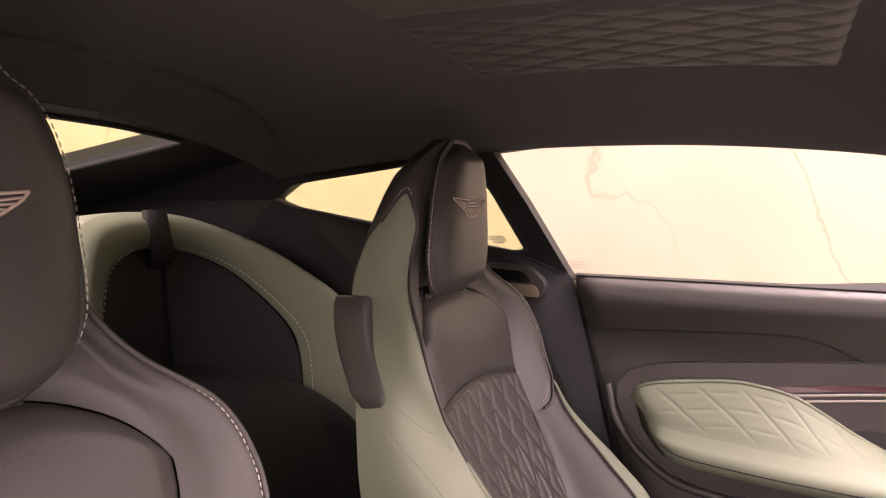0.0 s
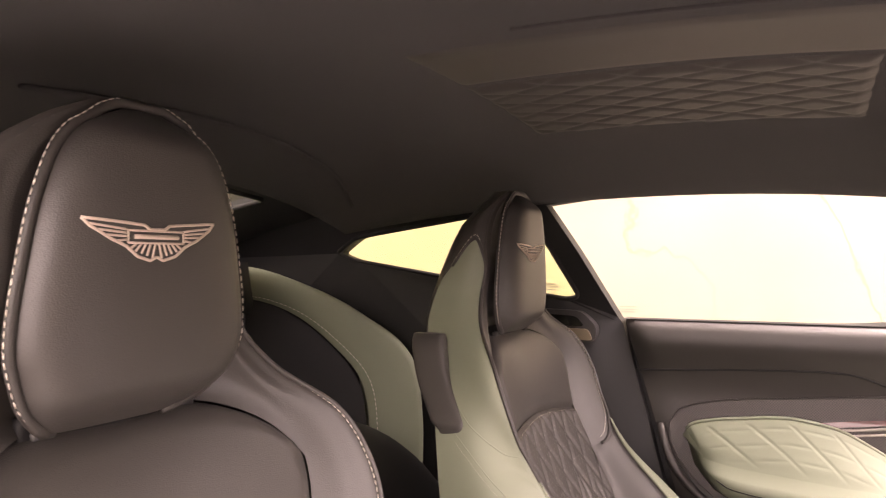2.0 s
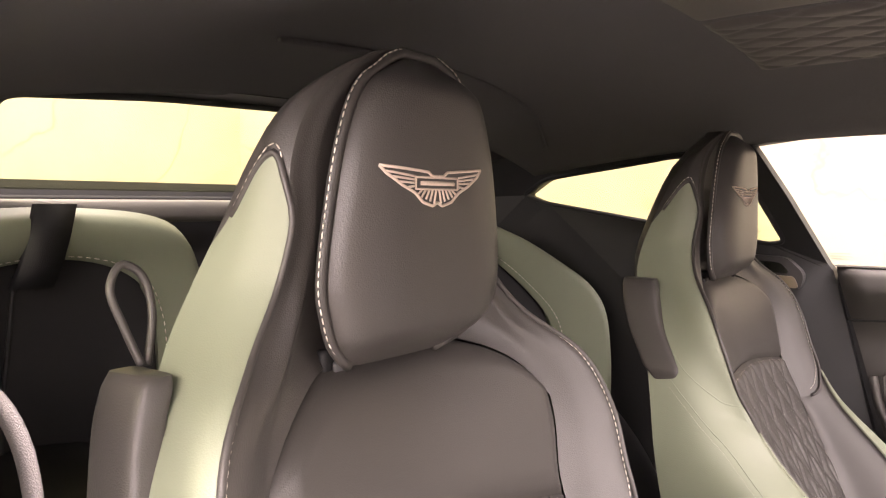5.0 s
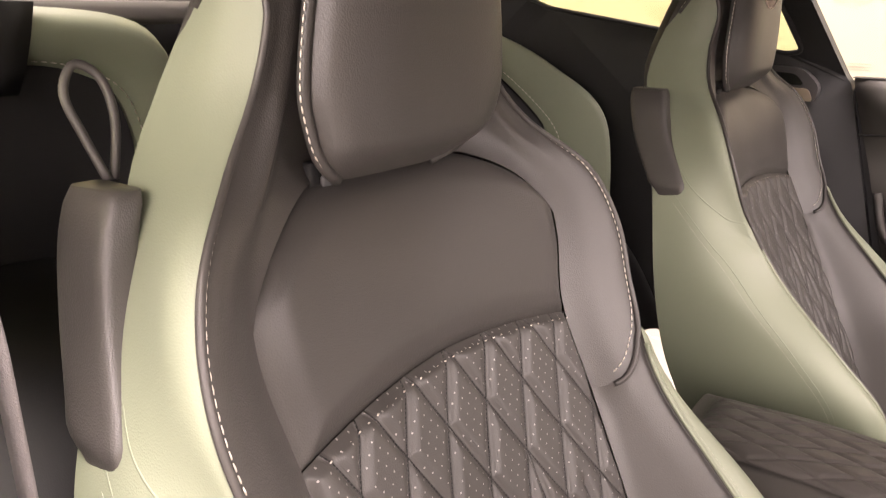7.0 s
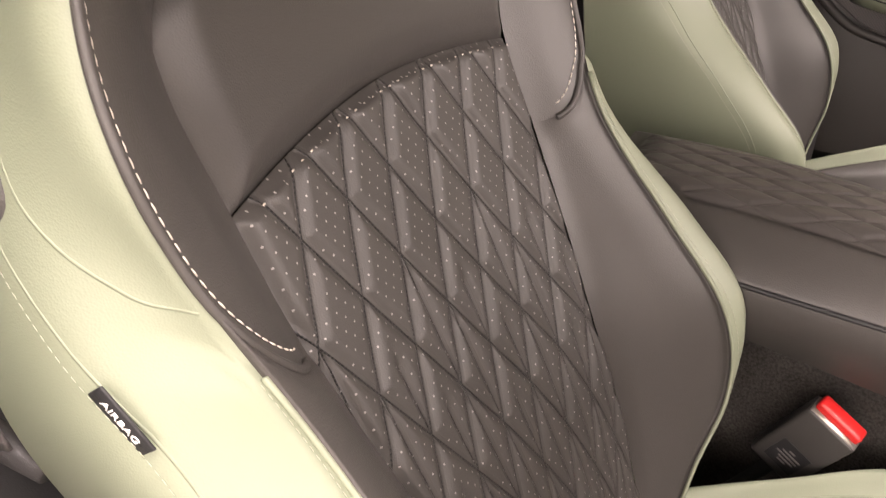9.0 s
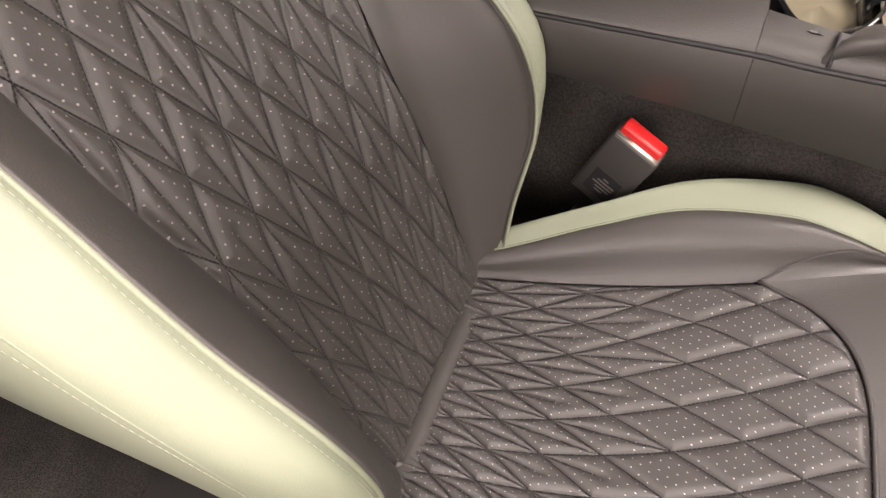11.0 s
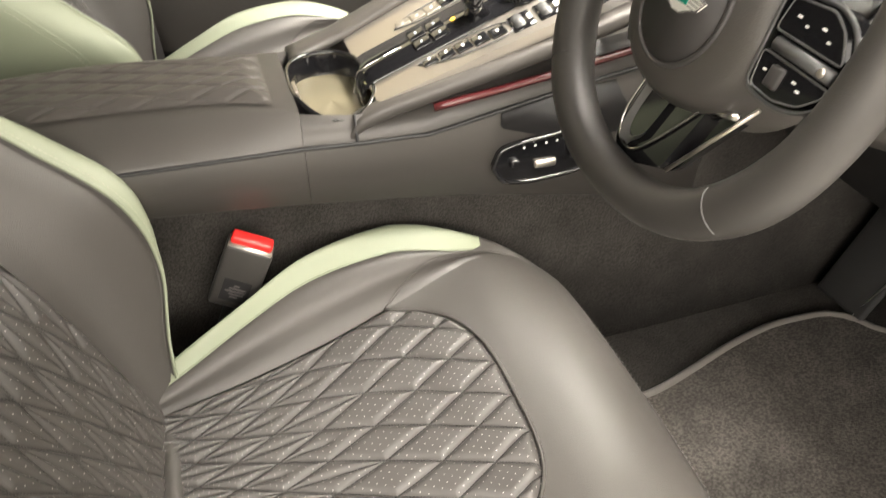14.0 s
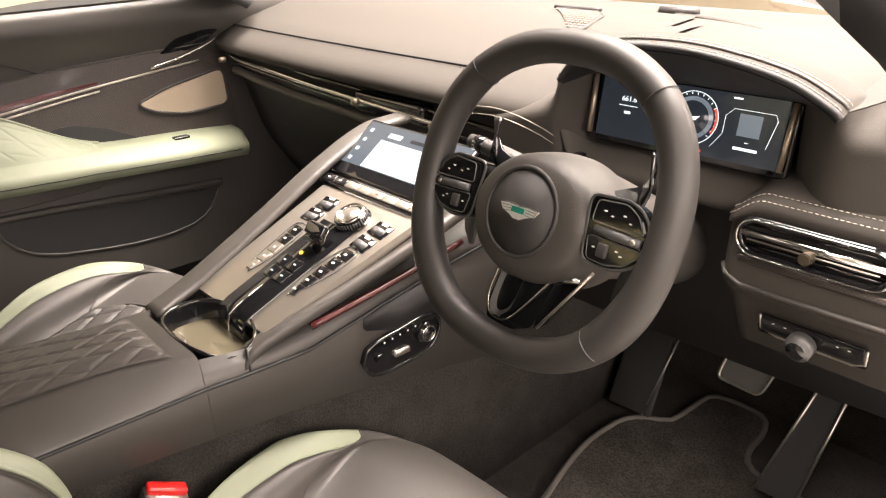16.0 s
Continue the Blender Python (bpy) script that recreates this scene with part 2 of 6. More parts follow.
THREAD = material("ivory_thread", (0.72, 0.66, 0.58), 0.7)
PALETHREAD = material("cream_thread", (0.34, 0.35, 0.27), 0.7)
DARKTHREAD = material("black_thread", (0.02, 0.02, 0.02), 0.8)
EMBROIDERY = material("champagne_embroidery", (0.66, 0.55, 0.46), 0.6, grain=0.4, grain_scale=1800)
CARBON = carbon("carbon_fibre")
MARBLE = marble("cream_marble")
GLASS = clear_glass("window_glass")
TINTED = clear_glass("tinted_rear_glass", (0.93, 0.95, 0.78), 0.0)
REDPLASTIC = material("red_button_plastic", (0.6, 0.02, 0.02), 0.35)
GREYPLASTIC = material("grey_buckle_plastic", (0.045, 0.043, 0.04), 0.5, grain=0.3)
SCREENBLACK = glow("screen_dark", (0.035, 0.045, 0.06), 0.35)
SCREENBLUE = glow("screen_blue", (0.16, 0.19, 0.23), 0.7)
SCREENWHITE = glow("screen_white", (0.85, 0.92, 1.0), 1.0)
SCREENRED = glow("screen_red", (1.0, 0.05, 0.03), 1.2)
GREEN = material("green_enamel", (0.02, 0.22, 0.16), 0.25, coat=0.5)
PLASTER = material("warm_white_plaster", (0.8, 0.79, 0.76), 0.8)
WALLPAINT = material("grey_wall_paint", (0.42, 0.40, 0.37), 0.8)
TILE = material("polished_stone_floor", (0.34, 0.33, 0.31), 0.25)
RUBBER = material("black_rubber", (0.02, 0.02, 0.02), 0.7)
MATPILE = pile("mat_carpet", (0.070, 0.064, 0.058), 420, speckle=0.35, vary=0.6)
BINDING = material("grey_mat_binding", (0.13, 0.12, 0.11), 0.7, grain=0.4)
ALLOY = material("brushed_alloy", (0.5, 0.48, 0.45), 0.35, 1.0)
SMOKE = material("smoked_pedal_metal", (0.10, 0.10, 0.10), 0.42, 0.3)
KNOBMETAL = material("dark_bronze_metal", (0.20, 0.17, 0.13), 0.4, 0.9)
ETCHED = material("etched_glass_mark", (0.42, 0.41, 0.33), 0.8)
WEBBING = material("grey_belt_webbing", (0.12, 0.11, 0.108), 0.7, grain=0.6, grain_scale=900)
GRILLE = material("champagne_speaker_grille", (0.5, 0.42, 0.32), 0.4, 0.7, grain=0.9, grain_scale=420)

# ---- mesh helpers ----


def link(name, bm, mat, parent=None, label="", smooth=True):
    if smooth:
        for f in bm.faces:
            f.smooth = True
    me = bpy.data.meshes.new(name)
    bm.to_mesh(me)
    bm.free()
    me.materials.append(mat)
    ob = new(name, me)
    if parent:
        ob.parent = parent
    if label:
        ob["label"] = label
    return ob


def part(name, bm, mat, parent, label="", smooth=True):
    return link(name, bm, mat, parent, label, smooth)


def thing(name, label, category, group="", kind="thing", at=None):
    e = new(name)
    e.empty_display_size = 0.05
    if at:
        e.matrix_world = pose(*at)
    return tagged(e, label, category, group, kind)


def crv(xs, ys, x):
    """Smooth interpolation through a table (Catmull-Rom with uneven steps)."""
    xs, ys = list(xs), list(ys)
    x = min(max(x, xs[0]), xs[-1])
    i = max(0, min(len(xs) - 2, next((k for k in range(len(xs) - 1) if x <= xs[k + 1]), len(xs) - 2)))
    h = xs[i + 1] - xs[i]
    t = (x - xs[i]) / h

    def slope(k):
        if k == 0:
            return (ys[1] - ys[0]) / (xs[1] - xs[0])
        if k == len(xs) - 1:
            return (ys[-1] - ys[-2]) / (xs[-1] - xs[-2])
        return (ys[k + 1] - ys[k - 1]) / (xs[k + 1] - xs[k - 1])

    a, b = slope(i) * h, slope(i + 1) * h
    t2, t3 = t * t, t * t * t
    return (2 * t3 - 3 * t2 + 1) * ys[i] + (t3 - 2 * t2 + t) * a + (-2 * t3 + 3 * t2) * ys[i + 1] + (t3 - t2) * b


def smooth01(x):
    x = min(max(x, 0.0), 1.0)
    return x * x * (3 - 2 * x)


def sheet(fn, nu, nv, uvfn=None, flip=False):
    """A grid of quads over fn(a, b), a and b from 0 to 1."""
    bm = bmesh.new()
    uvl = bm.loops.layers.uv.new("UVMap")
    vs = [[bm.verts.new(fn(i / nu, j / nv)) for i in range(nu + 1)] for j in range(nv + 1)]
    for j in range(nv):
        for i in range(nu):
            q = [(i, j), (i + 1, j), (i + 1, j + 1), (i, j + 1)]
            if flip:
                q.reverse()
            f = bm.faces.new([vs[b][a] for a, b in q])
            for lp, (a, b) in zip(f.loops, q):
                lp[uvl].uv = uvfn(a / nu, b / nv) if uvfn else (a / nu, b / nv)
    return bm


def puffed(surf, dom, nu, nv, width, height, puff, soft, pattern=None, flip=False, sign=1.0, sink=0.0):
    """A padded panel over surf(p, q): dom(a, b) gives p, q; edges sink into the seams over soft metres."""
    eps = 1e-3

    def fn(a, b):
        p, q = dom(a, b)
        base = Vector(surf(p, q))
        n = (Vector(surf(p + eps, q)) - Vector(surf(p - eps, q))).cross(Vector(surf(p, q + eps)) - Vector(surf(p, q - eps)))
        if n.length < 1e-12:
            n = Vector((0, -1, 0))
        n = n.normalized() * sign
        edge = min(min(a, 1 - a) * width, min(b, 1 - b) * height)
        h = puff * (smooth01(edge / soft * 0.5 + 0.5) * 2 - 1)
        h -= sink * math.exp(-((edge / 0.004) ** 2))
        if pattern:
            h += pattern(p, q) * smooth01(edge / 0.008)
        return base + n * h

    return fn


def tube(points, r, sides=8, closed=False, taper=None):
    bm = bmesh.new()
    pts = [Vector(p) for p in points]
    n = len(pts)
    rings = []
    up = Vector((0.13, 0.31, 0.94))
    prev = None
    for i, p in enumerate(pts):
        d = (pts[(i + 1) % n] - pts[i - 1]) if closed else (pts[min(i + 1, n - 1)] - pts[max(i - 1, 0)])
        d.normalize()
        if prev is None:
            a = d.cross(up).normalized()
        else:
            a = (prev - d * prev.dot(d)).normalized()
        prev = a
        b = d.cross(a)
        rr = r * (taper(i / max(1, n - 1)) if taper else 1)
        rings.append([bm.verts.new(p + (a * math.cos(t) + b * math.sin(t)) * rr) for t in (2 * math.pi * k / sides for k in range(sides))])
    for i in range(n if closed else n - 1):
        A, B = rings[i], rings[(i + 1) % n]
        for k in range(sides):
            bm.faces.new((A[k], A[(k + 1) % sides], B[(k + 1) % sides], B[k]))
    if not closed:
        bm.faces.new(rings[0][::-1])
        bm.faces.new(rings[-1])
    bmesh.ops.recalc_face_normals(bm, faces=bm.faces[:])
    return bm


def smooth_path(points, steps=8, closed=False):
    pts = [Vector(p) for p in points]
    if closed:
        pts = pts + pts[:1]
    d = [0.0]
    for a, b in zip(pts, pts[1:]):
        d.append(d[-1] + max((b - a).length, 1e-6))
    n = steps * (len(pts) - 1)
    out = [Vector([crv(d, [p[k] for p in pts], d[-1] * i / n) for k in range(3)]) for i in range(n + 1)]
    return out[:-1] if closed else out


def stitches(path, length=0.0042, gap=0.0019, r=0.0006, lift=None):
    """A row of short thread stitches along a path."""
    bm = bmesh.new()
    pts = [Vector(p) for p in path]
    d = [0.0]
    for a, b in zip(pts, pts[1:]):
        d.append(d[-1] + (b - a).length)

    def at(s):
        for i in range(len(d) - 1):
            if s <= d[i + 1]:
                t = (s - d[i]) / max(d[i + 1] - d[i], 1e-9)
                return pts[i].lerp(pts[i + 1], t)
        return pts[-1]

    s = 0.0
    while s + length < d[-1]:
        a, b = at(s), at(s + length)
        m = (a + b) / 2 + (lift if lift else Vector((0, 0, 0)))
        w = (b - a).normalized()
        n1 = w.orthogonal().normalized()
        n2 = w.cross(n1)
        ends = []
        for c, k in ((a, 0.6), (m, 1.0), (b, 0.6)):
            ends.append([bm.verts.new(c + (n1 * math.cos(t) + n2 * math.sin(t)) * r * k) for t in (0, 1.571, 3.1416, 4.712)])
        for A, B in zip(ends, ends[1:]):
            for k in range(4):
                bm.faces.new((A[k], A[(k + 1) % 4], B[(k + 1) % 4], B[k]))
        bm.faces.new(ends[0][::-1])
        bm.faces.new(ends[-1])
        s += length + gap
    return bm


def box(w, d, h, bevel=0.003, seg=2, at=(0, 0, 0)):
    bm = bmesh.new()
    bmesh.ops.create_cube(bm, size=1)
    bmesh.ops.scale(bm, vec=(w, d, h), verts=bm.verts[:])
    if bevel:
        bmesh.ops.bevel(bm, geom=bm.edges[:], offset=bevel, segments=seg, affect="EDGES", profile=0.6)
    bmesh.ops.translate(bm, vec=at, verts=bm.verts[:])
    return bm


def disc(r, h, seg=32, bevel=0.001, at=(0, 0, 0), r2=None):
    bm = bmesh.new()
    bmesh.ops.create_cone(bm, cap_ends=True, segments=seg, radius1=r, radius2=r if r2 is None else r2, depth=h)
    if bevel:
        rim = [e for e in bm.edges if abs(e.verts[0].co.z - e.verts[1].co.z) < 1e-6]
        bmesh.ops.bevel(bm, geom=rim, offset=bevel, segments=2, affect="EDGES")
    bmesh.ops.translate(bm, vec=at, verts=bm.verts[:])
    return bm


def moved(bm, m):
    bmesh.ops.transform(bm, matrix=m, verts=bm.verts[:])
    return bm


def join(*bms):
    out = bms[0]
    for b in bms[1:]:
        me = bpy.data.meshes.new("tmp")
        b.to_mesh(me)
        b.free()
        out.from_mesh(me)
        bpy.data.meshes.remove(me)
    return out


def plate(outer, holes, place, thick, out_dir):
    """A plate cut to a 2-D outline with holes, carried into space by place(a, b), thick metres towards out_dir."""
    bm = bmesh.new()
    edges = []
    for loop in [outer, *holes]:
        vs = [bm.verts.new((a, b, 0)) for a, b in loop]
        edges += [bm.edges.new((vs[i], vs[(i + 1) % len(vs)])) for i in range(len(vs))]
    bmesh.ops.triangle_fill(bm, use_beauty=True, use_dissolve=False, edges=edges)
    for v in bm.verts:
        v.co = place(v.co.x, v.co.y)
    if thick:
        r = bmesh.ops.extrude_face_region(bm, geom=bm.faces[:])
        bmesh.ops.translate(bm, vec=Vector(out_dir) * thick, verts=[g for g in r["geom"] if isinstance(g, bmesh.types.BMVert)])
        bmesh.ops.recalc_face_normals(bm, faces=bm.faces[:])
    return bm


def round_outline(pts, r, n=5):
    """Corner points of a polygon replaced by arcs of about radius r."""
    out = []
    m = len(pts)
    for i in range(m):
        p, a, b = Vector(pts[i]), Vector(pts[i - 1]), Vector(pts[(i + 1) % m])
        da, db = (a - p), (b - p)
        ra = min(r, da.length * 0.45, db.length * 0.45)
        pa, pb = p + da.normalized() * ra, p + db.normalized() * ra
        for k in range(n + 1):
            t = k / n
            out.append(tuple(pa * (1 - t) ** 2 + p * 2 * t * (1 - t) + pb * t * t))
    return out


def loft(sections, closed_ring=True, caps=True, flip=False):
    bm = bmesh.new()
    rings = [[bm.verts.new(p) for p in s] for s in sections]
    m = len(rings[0])
    for A, B in zip(rings, rings[1:]):
        for k in range(m if closed_ring else m - 1):
            bm.faces.new((A[k], A[(k + 1) % m], B[(k + 1) % m], B[k]))
    if caps and closed_ring:
        bm.faces.new(rings[0][::-1])
        bm.faces.new(rings[-1])
    bmesh.ops.recalc_face_normals(bm, faces=bm.faces[:])
    return bm


def lettering(name, text, size, m, mat, parent, label=""):
    cu = bpy.data.curves.new(name, "FONT")
    cu.body, cu.size, cu.extrude, cu.align_x, cu.align_y = text, size, 0.0002, "CENTER", "CENTER"
    tmp = bpy.data.objects.new(name, cu)
    scene.collection.objects.link(tmp)
    me = bpy.data.meshes.new_from_object(tmp.evaluated_get(bpy.context.evaluated_depsgraph_get()))
    bpy.data.objects.remove(tmp)
    me.materials.append(mat)
    ob = new(name, me)
    ob.parent = parent
    ob.matrix_local = m
    if label:
        ob["label"] = label
    return ob
# ---- showroom around the car ----


def slab(name, w, d, h, at, mat, label, category="wall"):
    ob = link(name, box(w, d, h, 0), mat, None, smooth=False)
    ob.location = at
    return tagged(ob, label, category, "", "structure")


slab("ground", 60, 60, 0.1, (0, 0, -0.05), TILE, "polished grey stone showroom floor", "floor")
slab("wall_left", 0.12, 9.0, 3.3, (-2.75, 0.2, 1.65), MARBLE, "cream marble showroom wall with brown veins", "wall")
slab("wall_rear", 6.6, 0.12, 3.3, (0.45, -4.3, 1.65), MARBLE, "cream marble showroom wall with brown veins", "wall")
slab("wall_front", 6.6, 0.12, 3.3, (0.45, 4.7, 1.65), MARBLE, "cream marble showroom wall with brown veins", "wall")
slab("wall_right", 0.12, 9.0, 3.3, (3.7, 0.2, 1.65), WALLPAINT, "warm grey plaster showroom wall", "wall")
slab("ceiling", 6.8, 9.2, 0.1, (0.45, 0.2, 3.35), WALLPAINT, "plain grey showroom ceiling", "ceiling")

# ---- cabin shell ----


def side_x(z):
    """Distance of the cabin side from the middle at height z."""
    return 0.757 - 0.60 * max(0.0, z - 0.94) - 0.02 * max(0.0, 0.94 - z)


def roof_z(x, y):
    return 1.252 - 0.082 * (abs(x) / 0.62) ** 2.4 - (0.12 * y * y if y < 0 else 0.16 * y * y)


bm = sheet(lambda a, b: (-0.625 + 1.25 * a, -0.715 + 1.215 * b, roof_z(-0.625 + 1.25 * a, -0.715 + 1.215 * b)), 40, 40)
r = bmesh.ops.extrude_face_region(bm, geom=bm.faces[:])
bmesh.ops.translate(bm, vec=(0, 0, 0.03), verts=[g for g in r["geom"] if isinstance(g, bmesh.types.BMVert)])
bmesh.ops.recalc_face_normals(bm, faces=bm.faces[:])
headliner = tagged(link("ceiling_headliner", bm, SUEDE), "charcoal suede headliner curving down to the window rails", "headliner", "", "structure")

QG = round_outline([(-0.772, 1.067), (-0.73, 1.051), (-0.55, 1.0225), (-0.262, 0.977), (-0.236, 0.983), (-0.284, 1.09), (-0.318, 1.143), (-0.42, 1.1415), (-0.53, 1.126), (-0.62, 1.114), (-0.71, 1.101)], 0.012)


def left(a, b):
    return Vector((-side_x(b), a, b))


def right(a, b):
    return Vector((side_x(b), a, b))


outer = [(-1.5, 0.42), (-0.02, 0.42), (-0.155, 0.93), (-0.165, 0.943), (-0.225, 1.07), (-0.272, 1.158), (-0.15, 1.172), (0.0, 1.177), (0.2, 1.172), (0.32, 1.156), (0.5, 1.10), (0.7, 1.0), (0.83, 0.9), (0.95, 0.9), (0.75, 1.03), (0.52, 1.15), (0.3, 1.20), (0.0, 1.215), (-0.4, 1.20), (-0.80, 1.17), (-1.5, 1.04)]
tagged(link("wall_left_trim", plate(outer, [QG], left, 0.04, (-1, 0, 0)), DARK, smooth=False), "black rear quarter trim with a window rail", "interior trim", "", "structure")
outer_r = [(-1.5, 0.42), (-0.12, 0.42), (-0.21, 0.943), (-0.31, 1.158), (0.0, 1.19), (0.3, 1.17), (0.5, 1.11), (0.75, 1.03), (0.52, 1.15), (0.3, 1.20), (0.0, 1.215), (-0.4, 1.20), (-0.80, 1.17), (-1.5, 1.04)]
tagged(link("wall_right_trim", plate(outer_r, [QG], right, 0.04, (1, 0, 0)), DARK, smooth=False), "black rear quarter trim with a window rail", "interior trim", "", "structure")

for name, put in (("window_1", left), ("window_2", right)):
    e = thing(name, "small triangular rear quarter window", "window", "", "structure")
    s = -1 if put is left else 1
    g = part("pane", plate(QG, [], put, 0.003, (s, 0, 0)), TINTED, e, smooth=False)
    g.location.x = s * 0.015
    g.visible_shadow = False
    rim = [put(a, b) + Vector((-s * 0.001, 0, 0)) for a, b in QG]
    part("seal", tube(rim, 0.005, 6, True), RUBBER, e)
    for k, w in enumerate((0.028, 0.034, 0.022)):
        part("etched_mark", moved(box(0.0006, w, 0.0024, 0, 1), Matrix.Translation(put(-0.296, 1.006 - 0.0055 * k) + Vector((s * 0.012, 0, 0)))), ETCHED, e, smooth=False)

# windscreen and A-pillars
bm = sheet(lambda a, b: (-0.62 + 1.24 * a, 0.50 + 0.75 * b + 0.05 * (1 - (2 * a - 1) ** 2), roof_z(-0.62 + 1.24 * a, 0.5) - (roof_z(0, 0.5) - 0.93) * b), 12, 8)
e = thing("window_3", "raked curved windscreen", "windscreen", "", "structure")
g = part("pane", bm, GLASS, e)
g.visible_shadow = False
for s in (-1, 1):
    secs = []
    for pin, pout in (((0.636, 0.72, 0.915), (0.745, 0.80, 0.93)), ((0.6355, 0.64, 0.958), (0.735, 0.70, 0.985)), ((0.640, 0.54, 1.000), (0.71, 0.58, 1.05)), ((0.644, 0.46, 1.034), (0.68, 0.48, 1.10)), ((0.645, 0.40, 1.060), (0.665, 0.40, 1.125))):
        pin, pout = Vector(pin), Vector(pout)
        mid = (pin + pout) / 2 + Vector((-0.006, -0.006, 0.004))
        secs.append([(s * p.x, p.y, p.z) for p in (pin, mid, pout, pout + Vector((0.012, 0.02, 0.012)), mid + Vector((0.016, 0.022, 0.014)), pin + Vector((0.006, 0.02, 0.012)))])
    tagged(link("trim_pillar", loft(secs), DARK), "black windscreen pillar trim", "pillar", "", "structure")

# rear window in its sloping surround


def rear_plane(a, b):
    return Vector((a, b, 1.180 + (b + 0.76) * 0.215 - 0.06 * a * a))


RG = round_outline([(-0.42, -0.765), (-0.25, -0.745), (0.0, -0.735), (0.25, -0.745), (0.42, -0.765), (0.385, -1.06), (0.36, -1.31), (-0.36, -1.31), (-0.385, -1.06)], 0.02)
tagged(link("wall_rear_trim", plate([(-0.72, -0.70), (-0.36, -0.70), (0.0, -0.70), (0.36, -0.70), (0.72, -0.70), (0.72, -1.5), (-0.72, -1.5)], [RG], rear_plane, 0.03, (0, 0, 1)), DARK, smooth=False), "black rear window surround", "interior trim", "", "structure")
e = thing("window_4", "sloping rear window", "window", "", "structure")
g = part("pane", plate(RG, [], rear_plane, 0.003, (0, 0, 1)), TINTED, e, smooth=False)
g.location.z = 0.012
g.visible_shadow = False
part("seal", tube([rear_plane(a, b) + Vector((0, 0, -0.002)) for a, b in RG], 0.005, 6, True), RUBBER, e)
tagged(link("rear_shelf", box(0.9, 0.56, 0.03, 0.01, 2, (0.22, -1.13, 1.035)), ROOFHIDE), "taupe leather parcel shelf below the rear window", "parcel shelf", "", "structure")
tagged(link("wall_bulkhead", box(1.46, 0.04, 0.9, 0, 1, (0, -1.45, 0.62)), DARK, smooth=False), "black rear bulkhead", "interior trim", "", "structure")

# floor pan, tunnel carpet, footwell
tagged(link("floor", box(1.5, 2.7, 0.05, 0, 1, (0, -0.08, 0.175)), CARPET, smooth=False), "black cut-pile carpet", "floor", "", "structure")
prof = [(-0.10, 0.2), (-0.09, 0.42), (-0.06, 0.545), (0.105, 0.535), (0.122, 0.42), (0.128, 0.2)]
tagged(link("tunnel", loft([[(x + 0.012 * math.sin(3 * y), y, z + (0.0 if z < 0.3 else -0.05 * max(0, y - 0.1)))
                              for x, z in prof] for y in [-0.45 + 0.09 * k for k in range(18)]]), CARPET), "carpeted transmission tunnel", "tunnel", "", "structure")
tagged(link("wall_firewall", plate([(-0.76, 0.2), (0.76, 0.2), (0.76, 0.9), (-0.76, 0.9)], [], lambda a, b: Vector((a, 1.22 - 0.25 * max(0, 0.45 - b), b)), 0.03, (0, 1, 0)), CARPET, smooth=False), "black carpeted footwell bulkhead", "bulkhead", "", "structure")
tagged(link("wall_sill", box(0.06, 1.35, 0.22, 0.02, 3, (0.735, 0.55, 0.3)), PLASTIC), "black door sill trim", "sill", "", "structure")
tagged(link("wall_footwell_side", box(0.03, 0.33, 0.5, 0.005, 1, (0.745, 1.11, 0.62)), CARPET), "carpeted footwell side", "footwell", "", "structure")
# Unseen board added behind the door to stop light leaking past its edge.
tagged(link("wall_leak_board", box(0.03, 1.5, 0.72, 0.005, 1, (-0.792, 0.45, 0.56)), DARK), "black board added behind the door to stop light leaking in", "sill", "", "structure")

# roof insert with quilted outer bands


def roof_panel(x0, x1, y0, y1, drop, pattern=None, nx=20, ny=40, rc=0.05):
    def fn(a, b):
        y = y0 + (y1 - y0) * b
        x = x0 + (x1 - x0) * a
        cut = max(0.0, rc - (y1 - y)) / rc
        if x0 < 0 and x0 < -0.3:
            x = x + (1 - math.sqrt(max(0, 1 - cut * cut))) * rc * (1 - a)
        if x1 > 0.35:
            x = x - (1 - math.sqrt(max(0, 1 - cut * cut))) * rc * a
        e = min(min(a, 1 - a) * (x1 - x0), min(b, 1 - b) * (y1 - y0))
        h = drop * smooth01(e / 0.012 * 0.5 + 0.2)
        if pattern:
            h += pattern(x, y) * smooth01(e / 0.02)
        return (x, y, roof_z(x, y) + 0.002 - h)

    return sheet(fn, nx, ny, flip=True)


def lattice(u, w, p=0.047, m=0.5, full_to=-1.0, tick_to=-1.0, flat=0.24):
    """Height from 0 to 1 of flat-topped quilting with diamond seams. Diamonds centred below full_to are split down their
    long axis; up to tick_to every second one is, and the rest have half a seam."""
    a, b = u / p + w * m / p, u / p - w * m / p
    d = min(abs(a - round(a)), abs(b - round(b)))
    fa, fb = math.floor(a), math.floor(b)
    row = (fa - fb) * p / (2 * m)
    if row < tick_to:
        ca, cb = a - fa - 0.5, b - fb - 0.5
        axis = abs(ca + cb) * 0.7
        if row < full_to or math.floor((fa + fb) / 2) % 2 == 0:
            d = min(d, axis)
        else:
            d = min(d, math.hypot(axis, max(0.0, ca - cb) * 0.7))
    x = min(1.0, d / flat)
    return 1 - (1 - x) ** 2.2


